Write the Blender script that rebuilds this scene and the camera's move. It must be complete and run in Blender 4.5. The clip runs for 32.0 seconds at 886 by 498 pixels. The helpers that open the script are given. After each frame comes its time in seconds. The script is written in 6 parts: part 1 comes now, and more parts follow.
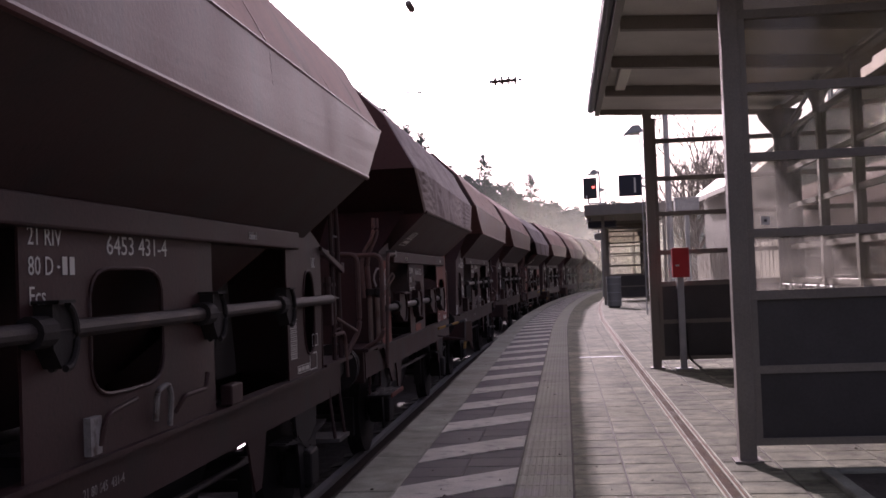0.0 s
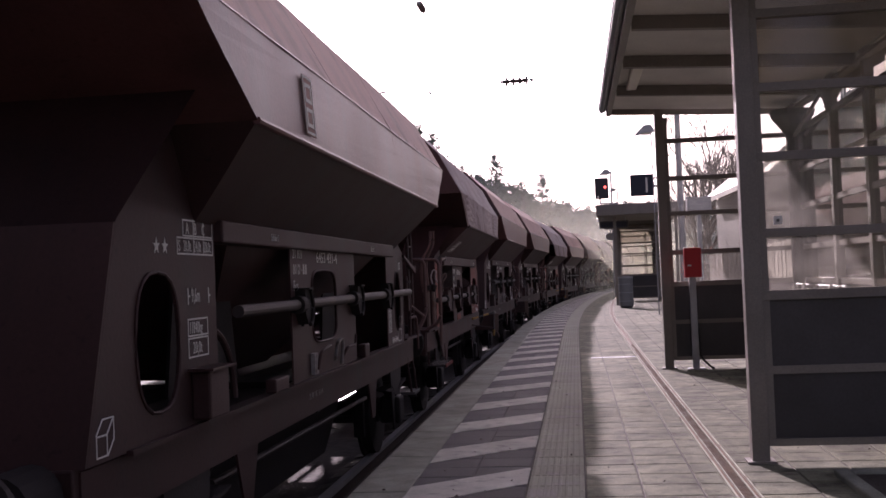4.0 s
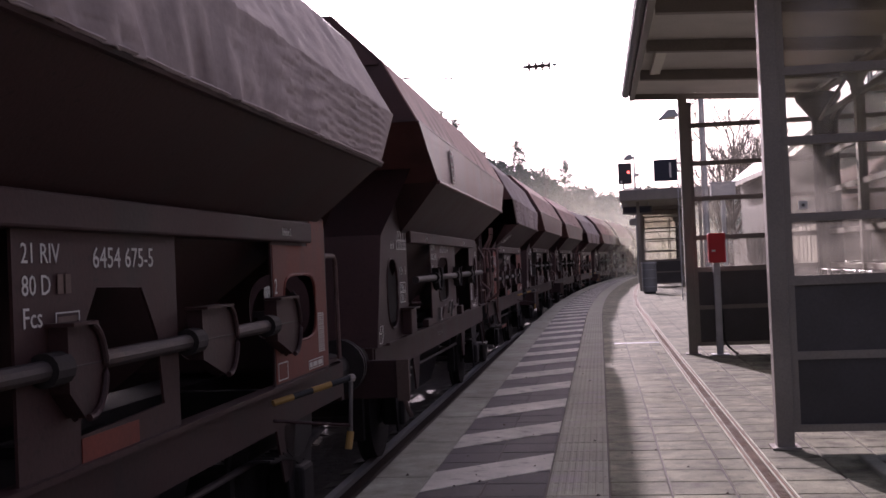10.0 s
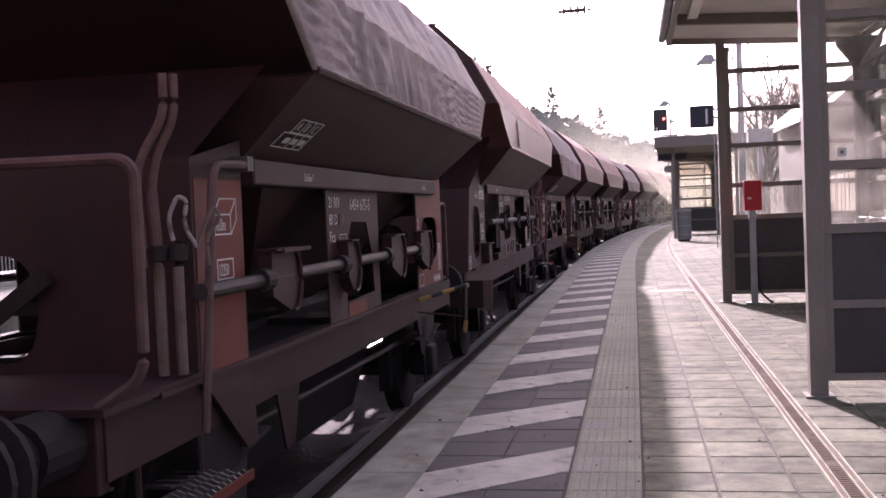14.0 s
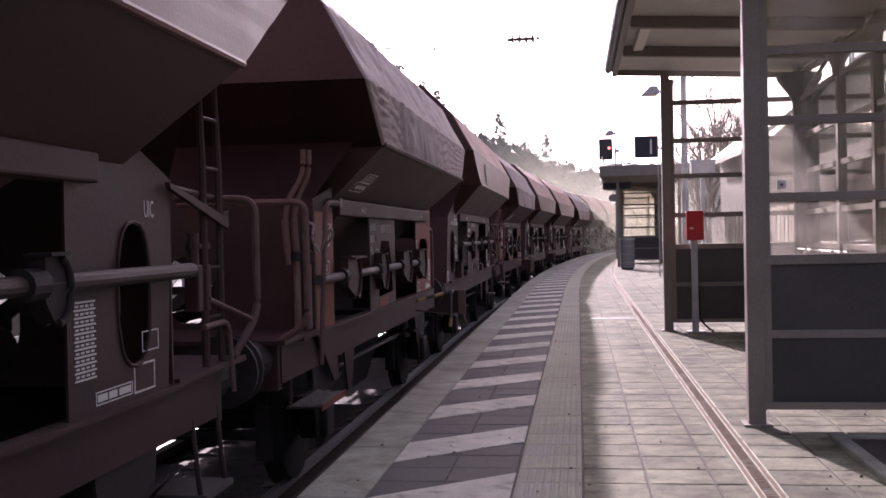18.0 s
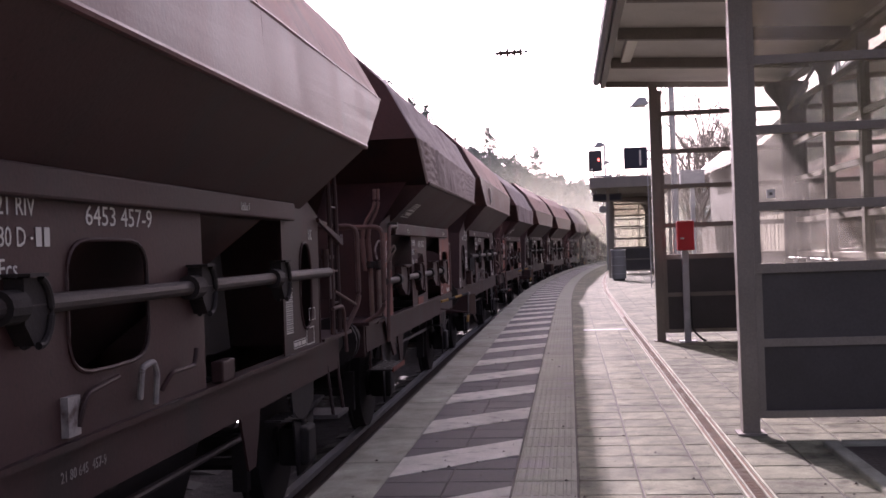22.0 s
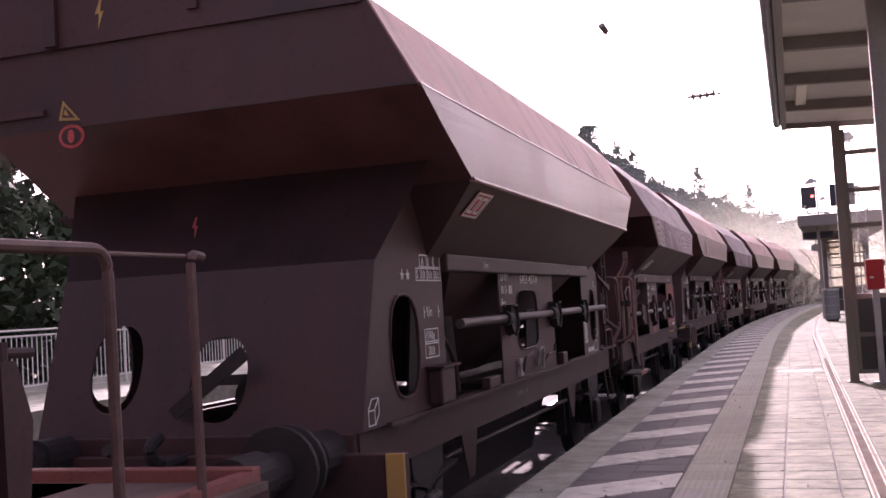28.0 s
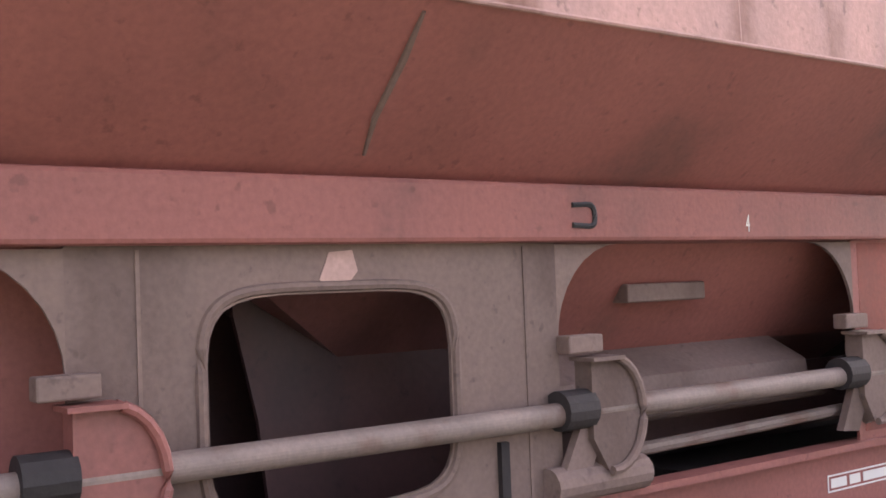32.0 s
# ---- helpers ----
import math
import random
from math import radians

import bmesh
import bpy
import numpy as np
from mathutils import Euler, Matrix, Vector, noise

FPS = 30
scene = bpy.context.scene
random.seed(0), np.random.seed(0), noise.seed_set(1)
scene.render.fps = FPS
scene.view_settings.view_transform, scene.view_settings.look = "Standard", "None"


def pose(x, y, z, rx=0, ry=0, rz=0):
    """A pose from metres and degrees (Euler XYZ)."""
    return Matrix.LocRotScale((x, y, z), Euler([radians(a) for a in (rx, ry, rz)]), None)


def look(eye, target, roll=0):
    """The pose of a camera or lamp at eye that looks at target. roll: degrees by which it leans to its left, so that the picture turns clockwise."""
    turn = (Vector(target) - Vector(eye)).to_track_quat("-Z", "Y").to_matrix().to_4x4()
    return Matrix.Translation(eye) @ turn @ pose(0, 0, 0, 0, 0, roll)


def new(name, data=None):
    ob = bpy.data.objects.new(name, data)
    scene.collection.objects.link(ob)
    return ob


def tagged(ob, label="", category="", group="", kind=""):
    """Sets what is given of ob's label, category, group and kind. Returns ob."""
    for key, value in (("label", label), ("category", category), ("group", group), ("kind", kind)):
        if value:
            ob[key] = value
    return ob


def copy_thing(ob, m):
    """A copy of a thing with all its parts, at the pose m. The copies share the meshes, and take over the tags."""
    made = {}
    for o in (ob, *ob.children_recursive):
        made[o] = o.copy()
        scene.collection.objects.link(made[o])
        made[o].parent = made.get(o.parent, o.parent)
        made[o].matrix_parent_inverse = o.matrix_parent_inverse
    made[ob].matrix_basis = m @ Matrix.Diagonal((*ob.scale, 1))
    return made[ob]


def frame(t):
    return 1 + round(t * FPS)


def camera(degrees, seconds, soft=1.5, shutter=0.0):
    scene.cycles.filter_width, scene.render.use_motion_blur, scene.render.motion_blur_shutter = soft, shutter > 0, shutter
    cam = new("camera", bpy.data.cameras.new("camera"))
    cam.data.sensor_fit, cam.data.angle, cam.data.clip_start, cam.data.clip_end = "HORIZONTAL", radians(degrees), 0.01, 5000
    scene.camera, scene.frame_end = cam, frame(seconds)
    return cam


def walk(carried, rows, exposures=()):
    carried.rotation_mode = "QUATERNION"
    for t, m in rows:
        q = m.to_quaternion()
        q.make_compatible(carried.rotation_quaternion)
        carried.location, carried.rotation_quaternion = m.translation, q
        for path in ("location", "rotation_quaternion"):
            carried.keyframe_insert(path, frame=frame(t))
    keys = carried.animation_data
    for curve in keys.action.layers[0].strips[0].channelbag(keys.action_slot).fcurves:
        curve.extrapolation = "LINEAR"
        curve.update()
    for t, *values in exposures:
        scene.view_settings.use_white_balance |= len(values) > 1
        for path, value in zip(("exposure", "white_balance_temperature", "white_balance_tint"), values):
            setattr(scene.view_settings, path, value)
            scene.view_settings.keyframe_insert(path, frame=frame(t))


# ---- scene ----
cam = camera(45.7, 32.0, soft=1.6)
# seconds, x, y, z, yaw, pitch, roll
PATH = [
    (0, 0.00, 0.00, 1.10, 6.55, 1.54, -2.22),
    (0.5, 0.00, 0.00, 1.10, 6.76, 1.60, -2.35),
    (1, 0.00, 0.00, 1.10, 6.82, 1.81, -2.31),
    (1.5, 0.00, 0.00, 1.10, 6.86, 1.93, -2.32),
    (2, 0.00, 0.00, 1.10, 6.92, 1.92, -2.37),
    (2.5, 0.00, 0.00, 1.10, 7.07, 1.86, -2.14),
    (4.5, 0.00, 0.00, 1.10, 7.31, 1.54, -2.44),
    (5, 0.00, 0.00, 1.10, 7.62, 1.55, -2.55),
    (5.5, 0.00, 0.00, 1.10, 8.06, 1.61, -2.62),
    (6, 0.00, 0.00, 1.10, 8.51, 1.58, -2.62),
    (6.5, 0.00, 0.00, 1.10, 8.70, 1.52, -2.65),
    (7, 0.00, 0.00, 1.10, 8.67, 1.46, -2.80),
    (7.5, 0.00, 0.00, 1.10, 8.57, 1.45, -2.68),
    (8, 0.00, 0.00, 1.10, 8.48, 1.52, -2.50),
    (8.5, 0.00, 0.00, 1.10, 8.43, 1.65, -2.44),
    (9, 0.00, 0.00, 1.10, 8.58, 1.68, -2.24),
    (9.5, 0.00, 0.00, 1.10, 8.54, 1.45, -2.47),
    (10, 0.00, 0.00, 1.10, 8.44, 0.87, -2.42),
    (10.5, 0.00, 0.00, 1.10, 9.15, 0.06, -2.27),
    (11, 0.00, 0.00, 1.10, 9.52, -0.72, -2.22),
    (11.5, 0.00, 0.00, 1.10, 9.78, -1.29, -2.43),
    (12, 0.00, 0.00, 1.10, 10.49, -1.60, -2.32),
    (12.5, 0.00, 0.00, 1.10, 10.56, -1.71, -2.26),
    (13, 0.00, 0.00, 1.10, 10.62, -1.87, -2.35),
    (13.5, 0.00, 0.00, 1.10, 10.53, -1.93, -2.36),
    (15.5, 0.00, 0.00, 1.10, 8.76, -1.78, -1.97),
    (16, 0.00, 0.00, 1.10, 7.71, -1.32, -1.95),
    (16.5, 0.00, 0.00, 1.10, 6.97, -0.89, -2.02),
    (17, 0.00, 0.00, 1.10, 7.13, -0.74, -1.70),
    (17.5, 0.00, 0.00, 1.10, 7.37, -0.77, -1.34),
    (18, 0.00, 0.00, 1.10, 7.35, -0.70, -1.17),
    (18.5, 0.00, 0.00, 1.10, 6.94, -0.67, -1.16),
    (19, 0.00, 0.00, 1.10, 6.60, -0.69, -1.16),
    (19.5, 0.00, 0.00, 1.10, 6.35, -0.72, -1.04),
    (20, 0.00, 0.00, 1.10, 6.16, -0.68, -1.23),
    (20.5, 0.00, 0.00, 1.10, 6.20, -0.57, -1.54),
    (21, 0.00, 0.00, 1.10, 6.46, -0.17, -1.95),
    (21.5, 0.00, 0.00, 1.10, 6.74, -0.02, -1.99),
    (22, 0.00, 0.00, 1.10, 6.86, 0.05, -2.08),
    (22.5, 0.00, 0.00, 1.10, 6.63, -0.04, -1.98),
    (23, 0.00, 0.00, 1.10, 7.38, -0.34, -1.93),
    (23.5, 0.00, 0.00, 1.10, 8.12, -0.54, -1.80),
    (24, 0.00, 0.00, 1.10, 11.01, -0.69, -1.59),
    (24.5, 0.00, 0.00, 1.10, 12.65, -0.61, -1.96),
    (26.5, 0.116, -0.197, 1.078, 12.14, 0.70, -3.03),
    (27, 0.258, -0.274, 1.088, 17.14, 1.52, -3.40),
    (27.5, 0.337, -0.421, 1.082, 19.22, 2.50, -4.47),
    (28, 0.405, -0.505, 1.094, 18.23, 3.09, -3.37),
    (28.5, 0.479, -0.467, 1.076, 18.43, 3.40, -3.92),
    (29, 0.582, -0.448, 1.074, 19.31, 3.49, -3.87),
    (29.5, 0.642, -0.466, 1.077, 21.31, 3.52, -2.84),
    (30, 0.658, -0.601, 1.053, 22.97, 3.77, -3.51),
    (30.5, 0.675, -0.581, 1.071, 21.46, 3.36, -1.97),
    (30.8, 0.665, -0.588, 1.060, 25.4, 3.12, -2.5),
    (31, 0.656, -0.593, 1.051, 28.67, 2.84, -2.21),
    (31.2, 0.625, -0.565, 1.058, 31.7, 2.4, -1.6),
    (31.6, 0.545, -0.485, 1.072, 42.05, 1.95, -0.5),
    (32, 0.47, -0.41, 1.08, 54.10, 2.05, -2.15),
]


def turned(x, y, z, yaw, pitch, roll):
    return pose(x, y, z, 0, 0, yaw) @ pose(0, 0, 0, 90 + pitch) @ pose(0, 0, 0, 0, 0, roll)


walk(cam, [(r[0], turned(*r[1:])) for r in PATH],
     exposures=[(0, 0.18, 6120, 41), (2.5, 0.18, 6120, 41), (5, 0.24, 6120, 41), (9, 0.24, 6120, 41), (10, 0.36, 6120, 41), (11, 0.36, 6120, 41), (12, 0.86, 6120, 41), (13.5, 1.26, 6120, 42), (16.3, 1.24, 6120, 42), (18, 0.9, 6120, 41), (24, 0.92, 6120, 41),
                (27, 1.16, 6350, 48), (28, 1.31, 6300, 49), (30.5, 1.21, 6300, 49), (31.2, 1.4, 6200, 45), (31.6, 2, 6100, 30), (32, 3.1, 6250, 27)])

# ---- light ----
SUN_AZ, SUN_EL = 14.0, 19.7          # degrees left of +y, above the horizon
to_sun = Vector((-math.sin(radians(SUN_AZ)) * math.cos(radians(SUN_EL)),
                 math.cos(radians(SUN_AZ)) * math.cos(radians(SUN_EL)), math.sin(radians(SUN_EL))))
world = bpy.data.worlds.new("sky")
scene.world = world
world.use_nodes = True
wn = world.node_tree.nodes
sky = wn.new("ShaderNodeTexSky")
sky.sky_type, sky.sun_disc = "NISHITA", False
sky.sun_elevation, sky.sun_rotation = radians(SUN_EL), radians(-SUN_AZ)
sky.air_density, sky.dust_density, sky.ozone_density = 1.0, 5.0, 0.5
wn["Background"].inputs["Strength"].default_value = 0.11
haze = wn.new("ShaderNodeHueSaturation")
haze.inputs["Saturation"].default_value = 0.45
world.node_tree.links.new(sky.outputs[0], haze.inputs["Color"])
world.node_tree.links.new(haze.outputs[0], wn["Background"].inputs["Color"])
sun = new("sun", bpy.data.lights.new("sun", "SUN"))
sun.data.energy, sun.data.angle, sun.data.color = 4.5, radians(0.6), (1.0, 0.93, 0.84)
sun.matrix_world = look(to_sun * 60, (0, 0, 0))


# ---- materials ----
def material(name, colour, rough=0.6, metal=0.0, var=0.25, scale=4.0, bump=0.15, fine=60.0, second=None, streak=0.0, bumpd=0.004, specks=0.0, stain=0.0, grain=0.24):
    """Two scales of noise over a base colour, with relief; second: a stain colour; streak: vertical runs."""
    m = bpy.data.materials.new(name)
    m.use_nodes = True
    nt = m.node_tree
    N, L = nt.nodes, nt.links
    bsdf = N["Principled BSDF"]
    bsdf.inputs["Metallic"].default_value = metal
    tc = N.new("ShaderNodeTexCoord")
    inf = N.new("ShaderNodeObjectInfo")
    add = N.new("ShaderNodeVectorMath")
    add.operation = "ADD"
    mul = N.new("ShaderNodeVectorMath")
    mul.operation = "SCALE"
    mul.inputs[0].default_value = (17.0, 31.0, 11.0)
    L.new(inf.outputs["Random"], mul.inputs["Scale"])
    L.new(tc.outputs["Object"], add.inputs[0])
    L.new(mul.outputs[0], add.inputs[1])
    src = add.outputs[0]
    n1 = N.new("ShaderNodeTexNoise")
    n1.inputs["Scale"].default_value, n1.inputs["Detail"].default_value = scale, 6.0
    n2 = N.new("ShaderNodeTexNoise")
    n2.inputs["Scale"].default_value, n2.inputs["Detail"].default_value = fine, 3.0
    L.new(src, n2.inputs["Vector"])
    if streak:
        st = N.new("ShaderNodeVectorMath")
        st.operation = "MULTIPLY"
        st.inputs[1].default_value = (1.0, 1.0, streak)
        L.new(src, st.inputs[0])
        L.new(st.outputs[0], n1.inputs["Vector"])
    else:
        L.new(src, n1.inputs["Vector"])
    ramp = N.new("ShaderNodeValToRGB")
    c = Vector(colour)
    lo, hi = c * (1 - var), c * (1 + var)
    ramp.color_ramp.elements[0].position, ramp.color_ramp.elements[1].position = 0.3, 0.7
    ramp.color_ramp.elements[0].color = (*(second or lo), 1)
    ramp.color_ramp.elements[1].color = (*hi, 1)
    if second:
        e = ramp.color_ramp.elements.new(0.45)
        e.color = (*c, 1)
    L.new(n1.outputs[0], ramp.inputs[0])
    mix = N.new("ShaderNodeMix")
    mix.data_type, mix.blend_type = "RGBA", "OVERLAY"
    mix.inputs["Factor"].default_value = grain
    L.new(ramp.outputs[0], mix.inputs[6])
    L.new(n2.outputs[0], mix.inputs[7])
    colour_out = mix.outputs[2]
    if specks:
        n3 = N.new("ShaderNodeTexNoise")
        n3.inputs["Scale"].default_value, n3.inputs["Detail"].default_value = 22.0, 4.0
        L.new(src, n3.inputs["Vector"])
        sr = N.new("ShaderNodeMapRange")
        sr.inputs["From Min"].default_value, sr.inputs["From Max"].default_value = 0.63, 0.72
        sr.inputs["To Min"].default_value, sr.inputs["To Max"].default_value = 0.0, specks
        L.new(n3.outputs[0], sr.inputs["Value"])
        sm = N.new("ShaderNodeMix")
        sm.data_type = "RGBA"
        sm.inputs[7].default_value = (*(c * 0.35), 1)
        L.new(sr.outputs[0], sm.inputs["Factor"])
        L.new(colour_out, sm.inputs[6])
        colour_out = sm.outputs[2]
    if stain:
        ge = N.new("ShaderNodeNewGeometry")
        n4 = N.new("ShaderNodeTexNoise")
        n4.inputs["Scale"].default_value, n4.inputs["Detail"].default_value = 1.7, 9.0
        n4.inputs["Roughness"].default_value = 0.68
        L.new(ge.outputs["Position"], n4.inputs["Vector"])
        st4 = N.new("ShaderNodeMapRange")
        st4.inputs["From Min"].default_value, st4.inputs["From Max"].default_value = 0.34, 0.62
        st4.inputs["To Min"].default_value, st4.inputs["To Max"].default_value = 1.0 - stain, 1.0 + stain * 0.35
        L.new(n4.outputs[0], st4.inputs["Value"])
        sv = N.new("ShaderNodeHueSaturation")
        L.new(st4.outputs[0], sv.inputs["Value"])
        L.new(colour_out, sv.inputs["Color"])
        colour_out = sv.outputs[0]
    hsv = N.new("ShaderNodeHueSaturation")
    mr = N.new("ShaderNodeMapRange")
    mr.inputs["To Min"].default_value, mr.inputs["To Max"].default_value = 1 - var * 0.4, 1 + var * 0.4
    L.new(inf.outputs["Random"], mr.inputs["Value"])
    L.new(mr.outputs[0], hsv.inputs["Value"])
    L.new(colour_out, hsv.inputs["Color"])
    L.new(hsv.outputs[0], bsdf.inputs["Base Color"])
    rr = N.new("ShaderNodeMapRange")
    rr.inputs["To Min"].default_value, rr.inputs["To Max"].default_value = max(rough - 0.12, 0.02), min(rough + 0.12, 1)
    L.new(n1.outputs[0], rr.inputs["Value"])
    L.new(rr.outputs[0], bsdf.inputs["Roughness"])
    if bump:
        b = N.new("ShaderNodeBump")
        b.inputs["Strength"].default_value, b.inputs["Distance"].default_value = bump, bumpd
        hm = N.new("ShaderNodeMath")
        hm.operation = "ADD"
        L.new(n1.outputs[0], hm.inputs[0])
        L.new(n2.outputs[0], hm.inputs[1])
        L.new(hm.outputs[0], b.inputs["Height"])
        L.new(b.outputs[0], bsdf.inputs["Normal"])
    return m


def plain(name, colour, rough=0.5, metal=0.0, emit=0.0):
    m = bpy.data.materials.new(name)
    m.use_nodes = True
    b = m.node_tree.nodes["Principled BSDF"]
    b.inputs["Base Color"].default_value = (*colour, 1)
    b.inputs["Roughness"].default_value, b.inputs["Metallic"].default_value = rough, metal
    if emit:
        b.inputs["Emission Color"].default_value = (*colour, 1)
        b.inputs["Emission Strength"].default_value = emit
    return m


def glass_material(name, tint, dirt):
    """Thin dusty glass: clear with a gloss and a veil of dust."""
    m = bpy.data.materials.new(name)
    m.use_nodes = True
    nt = m.node_tree
    N, L = nt.nodes, nt.links
    N.remove(N["Principled BSDF"])
    out = N["Material Output"]
    tr = N.new("ShaderNodeBsdfTransparent")
    tr.inputs[0].default_value = (*tint, 1)
    gl = N.new("ShaderNodeBsdfGlossy")
    gl.inputs["Roughness"].default_value = 0.05
    fr = N.new("ShaderNodeFresnel")
    fr.inputs[0].default_value = 1.45
    mx = N.new("ShaderNodeMixShader")
    L.new(fr.outputs[0], mx.inputs[0])
    L.new(tr.outputs[0], mx.inputs[1])
    L.new(gl.outputs[0], mx.inputs[2])
    du = N.new("ShaderNodeBsdfTranslucent")
    du.inputs[0].default_value = (0.75, 0.72, 0.66, 1)
    tc = N.new("ShaderNodeTexCoord")
    no = N.new("ShaderNodeTexNoise")
    no.inputs["Scale"].default_value, no.inputs["Detail"].default_value = 5.0, 8.0
    L.new(tc.outputs["Object"], no.inputs["Vector"])
    mr = N.new("ShaderNodeMapRange")
    mr.inputs["From Min"].default_value, mr.inputs["From Max"].default_value = 0.35, 0.75
    mr.inputs["To Min"].default_value, mr.inputs["To Max"].default_value = dirt * 0.4, dirt * 1.6
    L.new(no.outputs[0], mr.inputs["Value"])
    m2 = N.new("ShaderNodeMixShader")
    L.new(mr.outputs[0], m2.inputs[0])
    L.new(mx.outputs[0], m2.inputs[1])
    L.new(du.outputs[0], m2.inputs[2])
    L.new(m2.outputs[0], out.inputs["Surface"])
    return m


M = {}
# Wagon brown with the lower train's deep shade put into the colour.
M["brown"] = material("shade_dark_wagon_paint", (0.046, 0.019, 0.018), 0.6, 0, 0.3, 2.2, 0.25, 45, (0.026, 0.013, 0.013), 0.35, specks=0.5)
# Lighter copy of the wagon brown; the walls' brighter light is in it.
M["tub_side"] = material("light_graded_tub_paint", (0.125, 0.052, 0.048), 0.45, 0, 0.28, 2.0, 0.25, 45, (0.07, 0.03, 0.028), 0.3, specks=0.4)
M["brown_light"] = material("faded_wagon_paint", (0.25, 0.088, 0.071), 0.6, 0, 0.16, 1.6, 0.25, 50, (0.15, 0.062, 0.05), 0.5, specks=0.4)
# Palest copy of the brown: lens flare painted in, plus rust streaks.
M["brown_top"] = material("flare_pale_wagon_paint", (0.38, 0.215, 0.185), 0.7, 0, 0.25, 3.2, 0.3, 40, (0.17, 0.078, 0.06), 0.16, specks=0.5)
M["orange"] = material("orange_red_wagon_paint", (0.19, 0.040, 0.024), 0.6, 0, 0.25, 3.0, 0.2, 50, (0.14, 0.033, 0.024), 0.4)
M["dusty"] = material("dusty_grey_paint", (0.172, 0.118, 0.097), 0.8, 0, 0.22, 2.5, 0.25, 60, (0.105, 0.066, 0.052), 0.4, specks=0.45)
M["tarp"] = material("tarpaulin", (0.36, 0.29, 0.28), 0.75, 0, 0.25, 1.5, 0.3, 25, (0.2, 0.14, 0.135), 0.4)
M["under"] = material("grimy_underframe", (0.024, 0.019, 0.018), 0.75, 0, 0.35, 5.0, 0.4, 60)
M["steel"] = material("worn_steel", (0.17, 0.155, 0.145), 0.62, 0.35, 0.25, 6.0, 0.2, 80)
M["rail_head"] = material("polished_rail", (0.50, 0.49, 0.48), 0.42, 0.55, 0.1, 6.0, 0.1, 80)
M["rail_side"] = material("rusty_rail", (0.06, 0.038, 0.03), 0.8, 0.1, 0.3, 8.0, 0.3, 70)
M["pipe"] = material("dusty_pipe", (0.19, 0.145, 0.122), 0.65, 0.1, 0.3, 5.0, 0.25, 70, (0.15, 0.085, 0.06))
# Darker copy of the dusty pipe; the low train's shade is in it.
M["pipe_dark"] = material("shaded_pipe", (0.055, 0.043, 0.041), 0.6, 0.1, 0.3, 5.0, 0.25, 70, (0.08, 0.05, 0.04))
M["streaked"] = material("rain_streaked_pale_paint", (0.37, 0.215, 0.18), 0.75, 0, 0.2, 3.5, 0.3, 60, (0.17, 0.075, 0.05), 0.4, specks=0.6)
M["rim"] = material("tarnished_drain_rim", (0.36, 0.365, 0.28), 0.7, 0.0, 0.3, 6.0, 0.2, 60, (0.24, 0.19, 0.14))
M["worn_pale"] = material("worn_pale_paint", (0.34, 0.31, 0.295), 0.75, 0, 0.3, 14.0, 0.2, 80, (0.12, 0.08, 0.07))
M["faded_red"] = material("faded_red_plate", (0.42, 0.06, 0.055), 0.6, 0, 0.15, 8.0, 0.1, 60)
M["faded_yellow"] = material("faded_yellow_paint", (0.36, 0.24, 0.07), 0.6, 0, 0.15, 8.0, 0.1, 60)
M["rail_paint"] = material("dull_handrail_paint", (0.13, 0.075, 0.066), 0.6, 0, 0.3, 9.0, 0.2, 60, (0.10, 0.055, 0.047))
M["primer"] = material("pale_primer", (0.46, 0.30, 0.255), 0.8, 0, 0.1, 9.0, 0.2, 60)
M["yellow"] = plain("yellow_paint", (0.44, 0.26, 0.075), 0.6)
M["black"] = plain("black_paint", (0.03, 0.03, 0.03), 0.6)
M["white"] = plain("white_lettering", (0.72, 0.70, 0.66), 0.7)
M["pink"] = plain("faded_red_lettering", (0.62, 0.35, 0.33), 0.7)
M["slab"] = material("concrete_slab", (0.268, 0.275, 0.226), 0.85, 0, 0.25, 6.0, 0.6, 150, (0.195, 0.195, 0.155), stain=0.32, grain=0.5)
M["dark_slab"] = material("dark_slab", (0.050, 0.046, 0.051), 0.85, 0, 0.25, 7.0, 0.5, 140, (0.042, 0.040, 0.042), stain=0.3, grain=0.5)
M["stripe"] = material("white_road_paint", (0.46, 0.45, 0.40), 0.8, 0, 0.18, 9.0, 0.3, 80, (0.22, 0.21, 0.185), stain=0.3)
M["tile"] = material("platform_tile", (0.198, 0.198, 0.140), 0.9, 0, 0.45, 8.0, 0.9, 150, (0.108, 0.100, 0.070), specks=0.7, stain=0.5, grain=0.6)
M["tactile"] = material("tactile_slab", (0.275, 0.278, 0.214), 0.85, 0, 0.22, 4.0, 0.3, 90, (0.3, 0.28, 0.26))
M["joint"] = material("sandy_joint", (0.072, 0.063, 0.05), 0.95, 0, 0.3, 8.0, 0.3, 90)
M["shelter"] = material("grey_brown_shelter_paint", (0.215, 0.192, 0.168), 0.5, 0.0, 0.12, 3.0, 0.1, 90)
M["panel"] = material("dark_shelter_panel", (0.06, 0.056, 0.058), 0.42, 0, 0.2, 2.5, 0.1, 60)
M["roof_under"] = material("pale_roof_lining", (0.66, 0.63, 0.60), 0.6, 0, 0.12, 2.0, 0.1, 60)
M["galv"] = material("galvanised_steel", (0.40, 0.41, 0.43), 0.45, 0.6, 0.15, 6.0, 0.1, 70)
M["bin"] = material("blue_grey_bin", (0.20, 0.205, 0.215), 0.5, 0.2, 0.15, 4.0, 0.1, 70)
M["red"] = plain("red_enamel", (0.55, 0.025, 0.03), 0.4)
